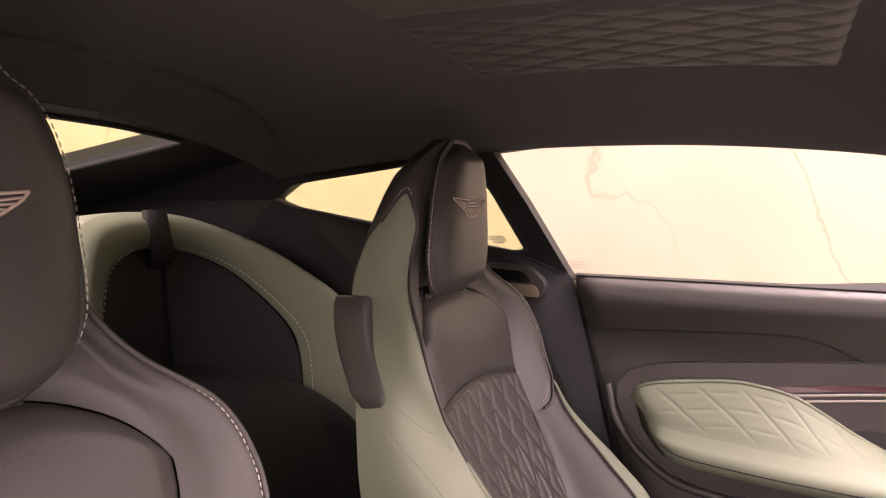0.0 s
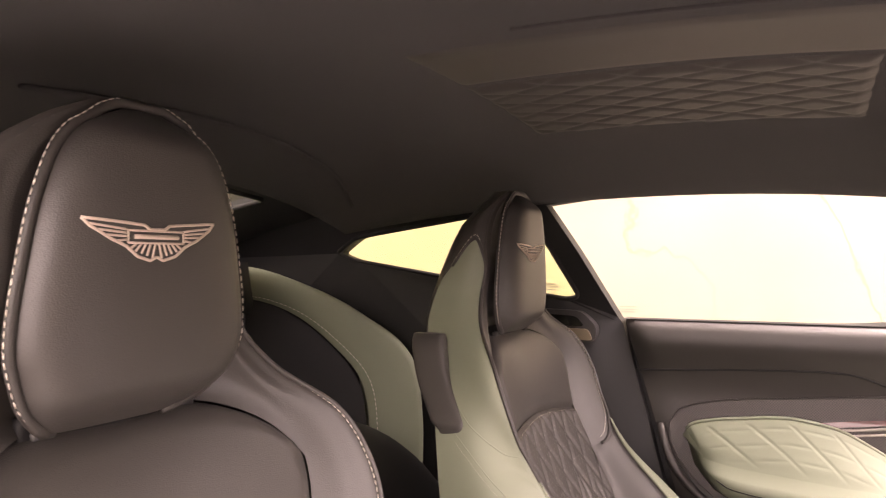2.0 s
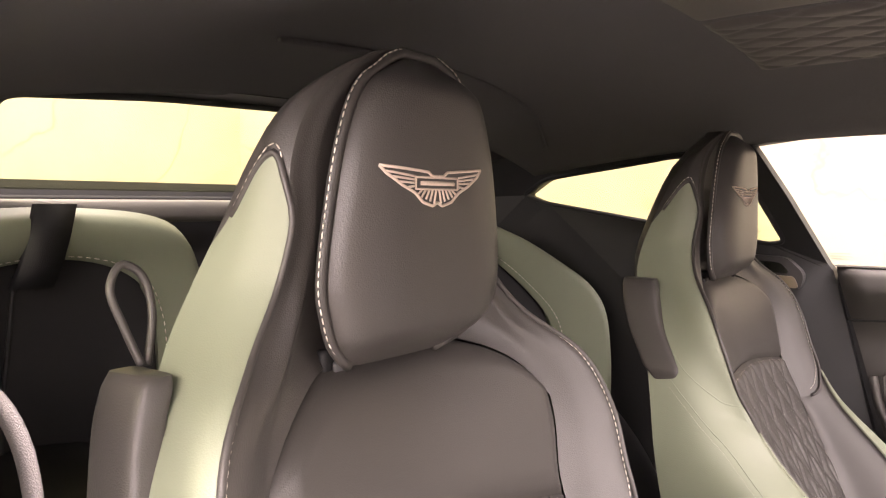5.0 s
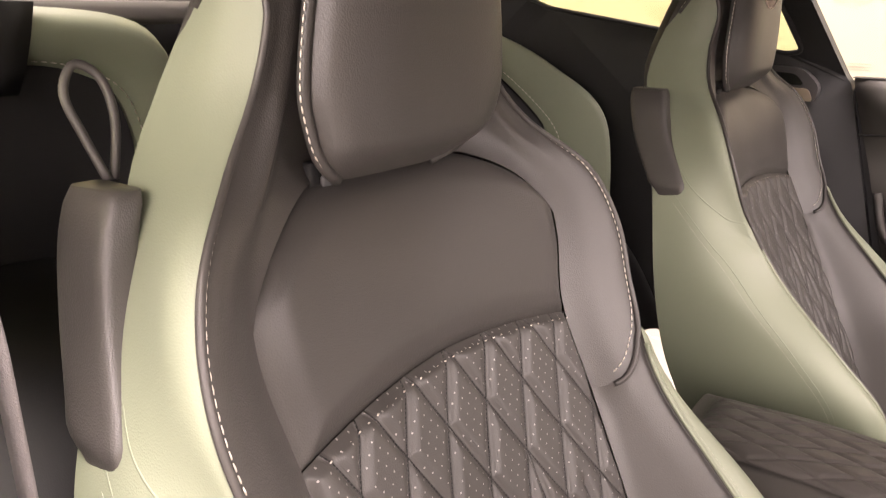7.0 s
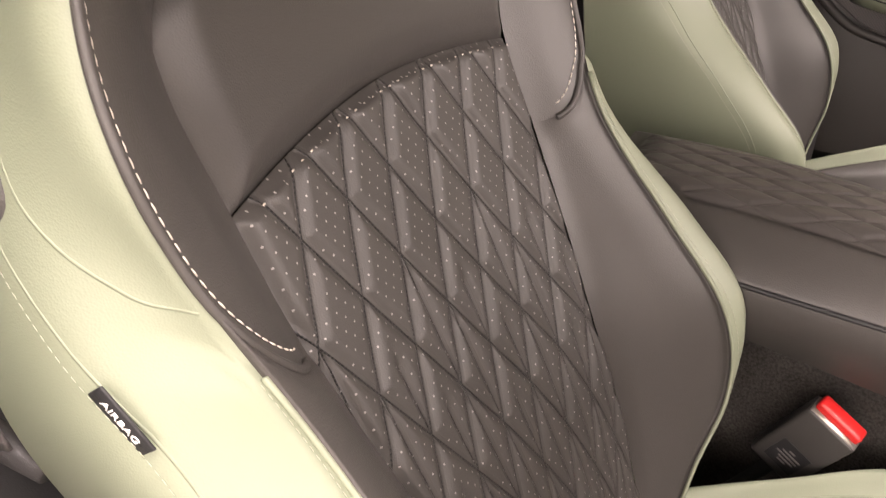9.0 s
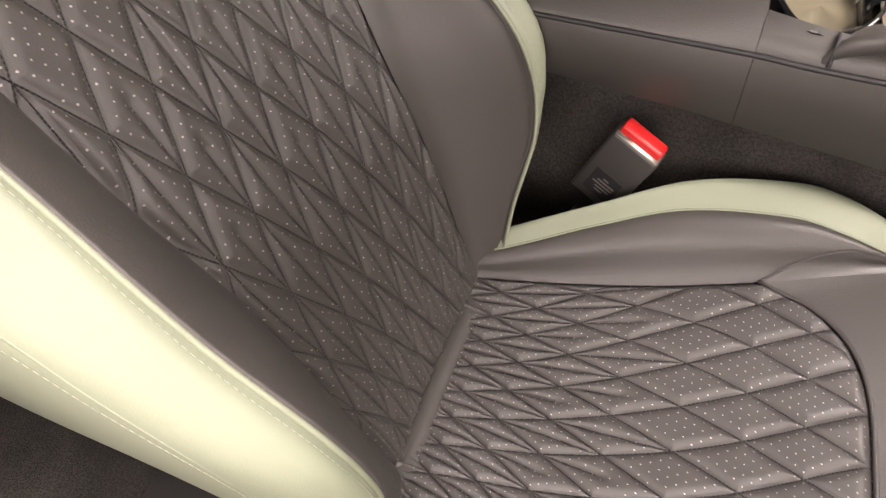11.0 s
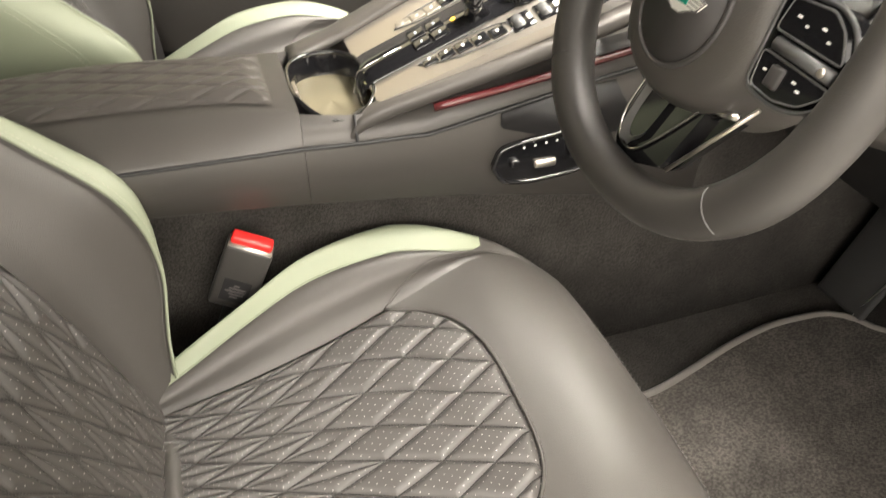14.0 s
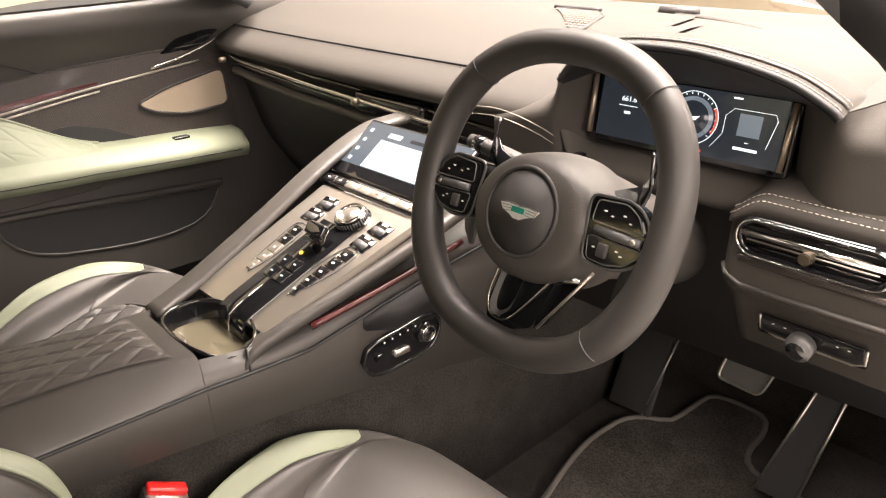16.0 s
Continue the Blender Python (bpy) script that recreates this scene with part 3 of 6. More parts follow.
roof = thing("roof_insert", "taupe leather roof panel with quilted side bands", "roof panel", "", "structure")
qp = lambda x, y: 0.0034 * lattice(x, y, 0.05, 0.55)
part("quilted_band", roof_panel(-0.295, -0.030, -0.18, 0.243, 0.004, qp, 80, 150), ROOFHIDE, roof, "diamond-quilted taupe leather")
part("centre_panel", roof_panel(-0.028, 0.128, -0.18, 0.248, 0.004), ROOFHIDE, roof)
part("long_seam", tube([(0.158, y, roof_z(0.158, y) - 0.001) for y in np.linspace(-0.05, 0.28, 20)], 0.0022, 6), SUEDE, headliner)
part("rear_seam", tube(smooth_path([(0.3, -0.47, roof_z(0.3, -0.47) - 0.001), (0.0, -0.485, roof_z(0, -0.485) - 0.001), (-0.3, -0.54, roof_z(-0.3, -0.54) - 0.001), (-0.5, -0.62, roof_z(-0.5, -0.62) - 0.001)], 8), 0.004, 6), SUEDE, headliner)
visor = thing("sun_visor", "grey cloth sun visor folded against the roof", "sun visor")
part("flap", box(0.34, 0.13, 0.022, 0.01, 3, (-0.42, 0.385, 1.186)), ROOFHIDE, visor)
lamp = thing("reading_lamp", "small chrome reading lamp on the headliner", "interior lamp")
part("bezel", moved(disc(0.017, 0.008, 24, 0.002), Matrix.Translation((-0.008, -0.662, roof_z(0.008, -0.662) - 0.004))), CHROME, lamp)
part("lens", moved(disc(0.011, 0.004, 20, 0.001), Matrix.Translation((-0.008, -0.662, roof_z(0.008, -0.662) - 0.009))), GREYPLASTIC, lamp)

# ---- front seats ----
# Section tables up the backrest: half width and depth of the insert edge, the bolster ridge, the side and the back edge.
ZT = [0.370, 0.450, 0.520, 0.600, 0.660, 0.740, 0.810, 0.870, 0.920, 0.960, 1.000, 1.040, 1.080, 1.120, 1.145, 1.160]
YC = [0.008, -0.025, -0.058, -0.100, -0.133, -0.175, -0.207, -0.225, -0.250, -0.285, -0.268, -0.262, -0.262, -0.258, -0.250, -0.244]
WI = [0.100, 0.111, 0.121, 0.128, 0.139, 0.149, 0.152, 0.162, 0.152, 0.118, 0.095, 0.088, 0.085, 0.070, 0.045, 0.020]
YI = [0.012, -0.019, -0.049, -0.088, -0.120, -0.163, -0.197, -0.212, -0.226, -0.244, -0.254, -0.252, -0.254, -0.252, -0.247, -0.244]
UR = [0.150, 0.168, 0.183, 0.201, 0.204, 0.198, 0.209, 0.215, 0.198, 0.152, 0.119, 0.109, 0.106, 0.088, 0.058, 0.025]
YR = [0.022, 0.024, 0.032, 0.018, -0.038, -0.118, -0.160, -0.182, -0.207, -0.242, -0.256, -0.253, -0.256, -0.255, -0.249, -0.244]
US = [0.172, 0.195, 0.214, 0.234, 0.243, 0.247, 0.239, 0.218, 0.192, 0.158, 0.130, 0.119, 0.113, 0.095, 0.064, 0.030]
YS = [-0.020, -0.015, -0.015, -0.035, -0.085, -0.165, -0.210, -0.235, -0.255, -0.275, -0.285, -0.280, -0.275, -0.265, -0.252, -0.245]
UB = [0.160, 0.185, 0.205, 0.225, 0.240, 0.250, 0.239, 0.211, 0.178, 0.152, 0.132, 0.117, 0.106, 0.090, 0.060, 0.030]
YB = [-0.140, -0.170, -0.200, -0.230, -0.243, -0.254, -0.266, -0.284, -0.304, -0.323, -0.322, -0.311, -0.297, -0.277, -0.256, -0.246]


def build_table(heights, tables, nodes, n_h=220, n_v=200):
    """Fine table of a section surface: rows by height, columns by v from 0 to 1."""
    hs = np.linspace(heights[0], heights[-1], n_h)
    cols = [[crv(heights, t, h) for h in hs] for t in tables]
    us, ys = np.zeros((n_h, n_v)), np.zeros((n_h, n_v))
    vs = np.linspace(0, 1, n_v)
    for i in range(n_h):
        un, yn = nodes([c[i] for c in cols])
        vn = [-un[1][0], *[k[0] for k in un]]
        uu, yy = [-un[1][1], *[k[1] for k in un]], [yn[1], *yn]
        for j, v in enumerate(vs):
            us[i, j], ys[i, j] = crv(vn, uu, v), crv(vn, yy, v)
    return hs, us, ys


def lookup(table, v, h):
    hs, us, ys = table
    s = -1 if v < 0 else 1
    fi = min(max((h - hs[0]) / (hs[-1] - hs[0]) * (len(hs) - 1), 0), len(hs) - 1.001)
    fj = min(abs(v) * (us.shape[1] - 1), us.shape[1] - 1.001)
    i, j = int(fi), int(fj)
    a, b = fi - i, fj - j
    w = ((1 - a) * (1 - b), (1 - a) * b, a * (1 - b), a * b)
    u = us[i, j] * w[0] + us[i, j + 1] * w[1] + us[i + 1, j] * w[2] + us[i + 1, j + 1] * w[3]
    y = ys[i, j] * w[0] + ys[i, j + 1] * w[1] + ys[i + 1, j] * w[2] + ys[i + 1, j + 1] * w[3]
    return s * u, y


def back_nodes(c):
    yc, w, yi, ur, yr, us, ys, ub, yb, fl = c
    un = [(0, 0), (0.2, w * 0.5), (0.37, w * 0.925), (0.4, w), (0.55, w + 0.5 * (ur - w)), (0.7, ur), (0.77, ur + fl), (0.87, us + smooth01((fl - 0.006) / 0.006) * (max(us, ur + fl + 0.012) - us)), (1.0, ub)]
    return un, [yc, yc + 0.3 * (yi - yc), yc + 0.8 * (yi - yc), yi, yi + 0.62 * (yr - yi), yr, yr + (ys - yr) * (0.06 if fl > 0.01 else 0.3), ys, yb]


FL = [0.008, 0.012, 0.016, 0.018, 0.018, 0.013, 0.008, 0.006, 0.005, 0.004, 0.004, 0.004, 0.003, 0.002, 0.002, 0.001]
BACK = build_table(ZT, [YC, WI, YI, UR, YR, US, YS, UB, YB, FL], back_nodes)


def back_surf(v, z):
    u, y = lookup(BACK, v, z)
    if v < -0.4:
        # the inner bolster tapers in towards its foot
        w = lookup(BACK, -0.4, z)[0]
        u = w + (u - w) * (0.4 + 0.6 * smooth01((z - 0.38) / 0.17))
    return (u, y, z)


def arc_z(v):
    return 0.818 - 0.015 * (abs(v) / 0.4) ** 1.8


def pad_top(v):
    return 0.946 - 0.062 * (abs(v) / 0.4) ** 5


def wing_low(v):
    t = min(1.0, max(0.0, (abs(v) - 0.4) / 0.3))
    return 0.742 + 0.080 * (1 - math.sqrt(1 - t * t))


SLEN = [0.0]
for i in range(1, len(ZT)):
    SLEN.append(SLEN[-1] + math.hypot(ZT[i] - ZT[i - 1], YC[i] - YC[i - 1]))


def back_quilt_uv(v, z):
    u, _ = lookup(BACK, v, z)
    s = float(np.interp(z, ZT, SLEN))
    k = 0.68 + 0.32 * smooth01((s - 0.02) / 0.26)
    return u / k, s / (0.5 + 0.5 * k)


def back_pattern(v, z):
    u, s = back_quilt_uv(v, z)
    return 0.0046 * lattice(u, s - 0.012, 0.047, 0.48, 0.23, 0.36) - 0.001


# Cushion tables by distance ahead: middle height, insert edge, ridge, outer edge.
YT = [-0.03, 0.03, 0.10, 0.175, 0.268, 0.31, 0.345, 0.37, 0.40, 0.43, 0.458, 0.482, 0.496, 0.500]
CZ = [0.378, 0.376, 0.377, 0.386, 0.402, 0.410, 0.416, 0.421, 0.425, 0.424, 0.416, 0.395, 0.350, 0.280]
CB = [0.388, 0.388, 0.391, 0.401, 0.419, 0.427, 0.433, 0.436, 0.432, 0.424, 0.410, 0.388, 0.345, 0.276]
CW = [0.098, 0.112, 0.128, 0.143, 0.165, 0.178, 0.188, 0.194, 0.198, 0.188, 0.172, 0.145, 0.120, 0.112]
CR = [0.112, 0.132, 0.162, 0.189, 0.201, 0.199, 0.197, 0.198, 0.203, 0.194, 0.177, 0.149, 0.123, 0.115]
CRZ = [0.396, 0.414, 0.436, 0.456, 0.465, 0.461, 0.453, 0.447, 0.435, 0.422, 0.404, 0.378, 0.335, 0.270]
CO = [0.130, 0.150, 0.174, 0.210, 0.238, 0.234, 0.222, 0.214, 0.214, 0.204, 0.185, 0.156, 0.128, 0.120]
COZ = [0.390, 0.420, 0.447, 0.467, 0.469, 0.466, 0.459, 0.450, 0.432, 0.412, 0.392, 0.364, 0.320, 0.262]


def cush_nodes(c):
    z, zb, w, r, rz, o, oz = c
    un = [(0, 0), (0.2, w * 0.5), (0.4, w), (0.55, w + 0.5 * (r - w)), (0.7, r), (0.82, o), (1.0, o + 0.004)]
    return un, [z, z + 0.25 * (zb - z), zb, zb + 0.7 * (rz - zb), rz, oz, 0.235]


CUSH = build_table(YT, [CZ, CB, CW, CR, CRZ, CO, COZ], cush_nodes)


# The driver's outer bolster is lower and set further out, for easy entry.
CW2 = [0.150, 0.158, 0.164, 0.166, 0.168, *CW[5:]]
CR2 = [0.170, 0.178, 0.186, 0.192, 0.198, 0.200, 0.200, 0.200, *CR[8:]]
CRZ2 = [0.382, 0.390, 0.400, 0.412, 0.424, 0.432, 0.436, 0.438, *CRZ[8:]]
CO2 = [0.182, 0.192, 0.204, 0.215, 0.225, 0.228, 0.222, 0.214, *CO[8:]]
COZ2 = [0.365, 0.376, 0.392, 0.405, 0.418, 0.427, 0.433, 0.435, *COZ[8:]]
CUSHLOW = build_table(YT, [CZ, CB, CW2, CR2, CRZ2, CO2, COZ2], cush_nodes)


def cush_low(v, y):
    u, z = lookup(CUSHLOW if v > 0 else CUSH, v, y)
    return (u, y, z)


def cush_surf(v, y):
    u, z = lookup(CUSH, v, y)
    return (u, y, z)


def quilt_front(v):
    u, _ = lookup(CUSH, v, 0.3)
    return 0.346 - 0.078 * (abs(u) / 0.165) ** 3.2


def cush_quilt_uv(v, y, surf=None):
    u = (surf or cush_surf)(v, y)[0]
    k = 0.58 + 0.42 * smooth01((y + 0.01) / 0.28)
    yy = y / (0.45 + 0.55 * k)
    return u / k, yy


def cush_pattern(v, y, surf=None):
    u, w = cush_quilt_uv(v, y, surf)
    return 0.0044 * lattice(u, w + 0.004, 0.046, 0.53, 0.12, 0.21) - 0.001


def side_at(s, y, z, out):
    """The point of the seat's side panel at depth y and height z."""
    lo, hi = 0.7, 1.0
    for _ in range(24):
        mid = (lo + hi) / 2
        if lookup(BACK, mid, z)[1] > y:
            lo = mid
        else:
            hi = mid
    u, yy = lookup(BACK, lo, z)
    return Vector((s * (u + out), yy, z))


def emblem(parent, place, w, mat, r=0.0011):
    """A plain spread-wing badge as raised lines; place(a, b) carries flat coordinates onto the surface."""
    bms = []

    def stroke(pts, rr=r):
        path = []
        for p, q in zip(pts, pts[1:]):
            for k in range(6):
                path.append(place(w * (p[0] + (q[0] - p[0]) * k / 6), w * (p[1] + (q[1] - p[1]) * k / 6)))
        path.append(place(w * pts[-1][0], w * pts[-1][1]))
        bms.append(tube(path, rr, 5))

    for s in (-1, 1):
        stroke([(s * 0.5, 0.115), (s * 0.10, 0.085), (s * 0.06, 0.06), (0, 0.06)])
        stroke([(s * 0.5, 0.115), (s * 0.46, 0.07), (s * 0.34, 0.0), (s * 0.23, -0.045), (s * 0.15, -0.105), (s * 0.05, -0.13), (0, -0.108)])
        for k, (x0, y0) in enumerate([(0.46, 0.082), (0.41, 0.05), (0.36, 0.02), (0.29, -0.012)]):
            stroke([(s * x0, y0), (s * 0.23, 0.055 - 0.02 * k)], r * 0.75)
        for k in range(5):
            stroke([(s * (0.205 - 0.042 * k), -0.06 - 0.013 * k), (s * (0.16 - 0.036 * k), -0.03)], r * 0.75)
    for z in (0.05, -0.024):
        stroke([(-0.22, z), (0.22, z)], r * 0.75)
    for s in (-1, 1):
        stroke([(s * 0.22, 0.05), (s * 0.22, -0.024)], r * 0.75)
    stroke([(-0.17, 0.013), (0.17, 0.013)], r * 1.5)
    return part("embroidered_badge", join(*bms), mat, parent, "pale stitched spread-wing badge")


def pad_width(t, side):
    """Half width of the head pad at share t of its height, on the side that the sign names."""
    low = [0.068, 0.076, 0.084, 0.089] if side > 0 else [0.020, 0.050, 0.074, 0.092]
    high = [0.093, 0.088, 0.073, 0.052, 0.016] if side > 0 else [0.100, 0.097, 0.082, 0.058, 0.018]
    return crv([0, 0.03, 0.08, 0.15, 0.25, 0.45, 0.75, 0.92, 1.0], [*low, *high], t)


def pad_place(x, z):
    """Front of the head pad: x across, z up, from the pad's middle."""
    t = (z + 0.104) / 0.208
    hw = pad_width(t, x)
    k = min(1.0, abs(x) / hw)
    e = (1 - k ** 4) * smooth01(min(t, 1 - t) / 0.14 + 0.12)
    y = -0.241 + 0.026 * max(0.0, e) ** 0.6
    return Vector((x, y, 1.050 + z))


def front_seat(name, label, cs, fine):
    seat = thing(name, label, "car seat", "front seats")
    # backrest
    back = part("backrest", sheet(lambda a, b: (
        (2 * a - 1) * lookup(BACK, 1.0, 0.37 + 0.79 * b)[0],
        lookup(BACK, 1.0, 0.37 + 0.79 * b)[1] - 0.03 * (1 - (2 * a - 1) ** 4),
        0.37 + 0.79 * b), 16, 30), BLACK, seat, "black leather seat back shell")
    dom = lambda a, b: (-0.4 + 0.8 * a, 0.385 + (arc_z(-0.4 + 0.8 * a) - 0.385) * b)
    fn = puffed(back_surf, dom, 110, 150, 0.29, 0.44, 0.003, 0.012, back_pattern, sign=-1, sink=0.002)
    part("quilted_insert", sheet(fn, int(210 * fine), int(300 * fine), lambda a, b: tuple(c / 0.047 for c in back_quilt_uv(*dom(a, b)))), QUILT, back, "perforated black leather quilted in diamonds")
    dom2 = lambda a, b: (-0.4 + 0.8 * a, arc_z(-0.4 + 0.8 * a) + (pad_top(-0.4 + 0.8 * a) - arc_z(-0.4 + 0.8 * a)) * b)
    part("shoulder_pad", sheet(puffed(back_surf, dom2, 48, 24, 0.3, 0.11, 0.010, 0.022, sign=-1, sink=0.0036), 110, 56), BLACK, back)
    part("yoke", sheet(lambda a, b: back_surf(-0.7 + 1.4 * a, (lambda v: (pad_top(v) if abs(v) < 0.4 else 0.884) * (1 - b) + 1.1595 * b)(-0.7 + 1.4 * a)), 84, 40), BLACK, back)

    def seam_v(s, z):
        """Where the black bolster meets the pale side; further in on the inner side."""
        return 0.7 - (0.055 * smooth01((0.81 - z) / 0.16) * smooth01((z - 0.50) / 0.12) if s < 0 else 0.0)

    def bolster_at(s, a, b):
        v = 0.4 + 0.3 * math.sin(a * math.pi / 2)
        z = 0.372 + (wing_low(v) - 0.372) * b
        return s * (0.4 + (seam_v(s, z) - 0.4) * math.sin(a * math.pi / 2)), z

    def wing(s):
        part("wing", sheet(lambda a, b: back_surf(s * (0.4 + 0.3 * math.sin(a * math.pi / 2)), wing_low(0.4 + 0.3 * math.sin(a * math.pi / 2)) * (1 - b) + 0.884 * b), 24, 24, flip=s < 0), BLACK, back)
        part("side_bolster", sheet(puffed(back_surf, lambda a, b: bolster_at(s, a, b), 20, 40, 0.12, 0.36, 0.004, 0.014, sign=-1 if s > 0 else 1), 24, 40, flip=s < 0), BLACK, back)
        v0 = lambda z: seam_v(s, z)
        part("side_panel", sheet(lambda a, b: (lambda z: back_surf(s * (v0(z) + (1.0 - v0(z)) * a), z))(0.372 + (1.085 - 0.05 * (2 * a - 0.9) ** 2 - 0.372) * b), 16, 70, flip=s < 0), PALE, back, "pale lime leather side panel")
        part("head_side", sheet(lambda a, b: back_surf(s * (0.7 + 0.3 * a), (1.085 - 0.05 * (2 * a - 0.9) ** 2) * (1 - b) + 1.1595 * b), 10, 14, flip=s < 0), BLACK, back)
        # seam with ivory stitching from the crown down the wing to the insert
        crown = [(0.7 + 0.3 * a, 1.085 - 0.05 * (2 * a - 0.9) ** 2) for a in np.linspace(0.9, 0.04, 14)]
        line = crown + [(0.7, z) for z in np.linspace(1.042, 0.824, 34)]
        line += [(0.4 + 0.3 * math.sin(t), wing_low(0.4 + 0.3 * math.sin(t))) for t in np.linspace(math.pi / 2 - 0.05, 0, 24)]
        pts = [Vector(back_surf(s * v, z)) + Vector((0, 0.0015, 0)) for v, z in line]
        part("piping", tube(pts[:-4], 0.0026, 6), BLACK, back)
        pts = [Vector(back_surf(s * (v - 0.022 * (v < 0.715)), z + 0.006 * smooth01((0.86 - z) / 0.1) + 0.006 * smooth01((v - 0.7) / 0.08))) + Vector((s * 0.001 * (v > 0.715), 0.001, 0)) for v, z in line[:-5]]
        part("stitching", stitches(pts), THREAD, back, "ivory contrast stitching")
        low = [(seam_v(s, z), z) for z in np.linspace(0.40, 0.772, 34)]
        part("bolster_piping", tube([Vector(back_surf(s * v, z)) + Vector((0, 0.001, 0)) for v, z in low], 0.002, 6), PALE, back)
        part("seam_stitching", stitches([Vector(back_surf(s * (v + 0.022), z)) + Vector((s * 0.0006, 0.0006, 0)) for v, z in low], 0.0032, 0.0018, 0.0003), PALETHREAD, back, "pale stitching beside the seam")
        fold = smooth_path([(0, y, z) for y, z in ((-0.242, 0.860), (-0.228, 0.845), (-0.211, 0.8315), (-0.192, 0.817), (-0.177, 0.8065), (-0.160, 0.8035))], 6)
        part("crease", tube([side_at(s, p.y, p.z, -0.0009) for p in fold], 0.0012, 5), PALE, back)
        seam = smooth_path([(0, y, z) for y, z in ((-0.262, 0.850), (-0.244, 0.832), (-0.217, 0.807), (-0.191, 0.781), (-0.167, 0.758), (-0.128, 0.714), (-0.078, 0.662), (-0.03, 0.60), (-0.01, 0.52))], 6)
        part("side_seam", tube([side_at(s, p.y, p.z, -0.0009) for p in seam[3:]], 0.0012, 5), PALE, back)
        part("side_stitching", stitches([side_at(s, p.y - 0.0045, p.z - 0.004, 0.0005) for p in seam[4:]], 0.0032, 0.0018, 0.0003), PALETHREAD, back)

    for s in (1, -1):
        wing(s)
    arc = [Vector(back_surf(v, arc_z(v) - 0.004)) + Vector((0, 0.004, 0)) for v in np.linspace(-0.39, 0.39, 50)]
    part("arc_stitching", stitches(arc, 0.0022, 0.0075, 0.0006), THREAD, back)
    # head pad
    pad = part("headrest", sheet(lambda a, b: pad_place((2 * a - 1) * pad_width(b, 2 * a - 1), 0.208 * b - 0.104), 44, 44), BLACK, seat, "black leather head pad with a stitched badge")
    loop = [(pad_width(t, 1) + 0.002, t) for t in np.linspace(0.0, 1, 40)] + [(-pad_width(t, -1) - 0.002, t) for t in np.linspace(1, 0.0, 60)]
    pts = [Vector((x, -0.241, 1.050 - 0.104 + 0.208 * t + (0.004 if t > 0.95 else 0))) for x, t in loop]
    part("pad_piping", tube(pts, 0.004, 6), BLACK, pad)
    part("pad_stitching", stitches([p + Vector((0.0045 if p.x > 0 else -0.0045, 0.002, 0.002)) for p in pts]), THREAD, pad, "ivory contrast stitching")
    emblem(pad, lambda a, b: pad_place(a + 0.009, b + 0.016) + Vector((0, 0.0006, 0)), 0.108, EMBROIDERY)
    # A solid near-black block gives the slot below the pad its deep shade.
    part("opening", box(0.150, 0.010, 0.020, 0.004, 2, (0.0, -0.264, 0.945)), DARK, seat, "near-black block standing for the shaded slot under the head pad")
    part("vent_mesh", box(0.018, 0.005, 0.008, 0.002, 1, (0.060, -0.256, 0.943)), SMOKE, seat, "small perforated metal vent")
    # cushion
    q0 = quilt_front(0.4)

    def nose_y(a):
        """The straight seam from the quilt's corner to the tip of the pale edge; a runs from the quilt to the outside."""
        return q0 + (0.384 - q0) * min(1.0, a / 0.55) ** 0.9

    base = part("cushion", sheet(lambda a, b: cs(-0.4 + 0.8 * a, (lambda v: quilt_front(v) * (1 - b) + 0.4995 * b)(-0.4 + 0.8 * a)), 40, 30), BLACK, seat, "black leather cushion nose")
    domc = lambda a, b: (-0.4 + 0.8 * a, -0.025 + (quilt_front(-0.4 + 0.8 * a) + 0.025) * b)
    part("quilted_insert", sheet(puffed(cs, domc, 110, 130, 0.29, 0.36, 0.004, 0.012, lambda v, y: cush_pattern(v, y, cs), sink=0.003), int(210 * fine), int(250 * fine), lambda a, b: tuple(c / 0.046 for c in cush_quilt_uv(*domc(a, b), cs))), QUILTC, base, "perforated black leather quilted in diamonds")
    for s in (1, -1):
        part("cushion_bolster", sheet(puffed(cs, lambda a, b: (s * (0.4 + 0.3 * a), -0.03 + (nose_y(a * 0.5) + 0.03) * b), 16, 50, 0.07, 0.4, 0.002, 0.01), 16, 50, flip=s < 0), BLACK, base)
        part("bolster_edge", sheet(lambda a, b: cs(s * (0.7 + 0.3 * a), -0.03 + (nose_y(0.5 + 0.5 * a) + 0.03) * b), 14, 50, flip=s < 0), PALE, base, "pale lime leather bolster edge")
        part("nose_corner", sheet(lambda a, b: cs(s * (0.4 + 0.6 * a), nose_y(a) * (1 - b) + 0.4995 * b), 24, 24, flip=s < 0), BLACK, base)
        part("bolster_piping", tube([Vector(cs(s * 0.7, y)) + Vector((0, 0, 0.0008)) for y in np.linspace(-0.03, 0.372, 40)], 0.0012, 6), PALE, base)
    for s in (1, -1):
        part("nose_seam", tube([Vector(cs(s * (0.4 + 0.6 * a), nose_y(a))) + Vector((0, 0, 0.0004)) for a in np.linspace(0, 0.8, 30)], 0.0013, 5), BLACK, base)
    rim = [Vector(cs(v, quilt_front(v))) + Vector((0, 0.001, 0.001)) for v in np.linspace(-0.4, 0.4, 60)]
    part("insert_piping", tube(rim, 0.0022, 6), BLACK, base)
    nose = [Vector(cs(v, 0.486)) + Vector((0, 0.001, 0.001)) for v in np.linspace(-0.7, 0.7, 60)]
    part("nose_stitching", stitches(nose, 0.0035, 0.003, 0.0005), WEBBING, base, "grey stitching along the nose seam")
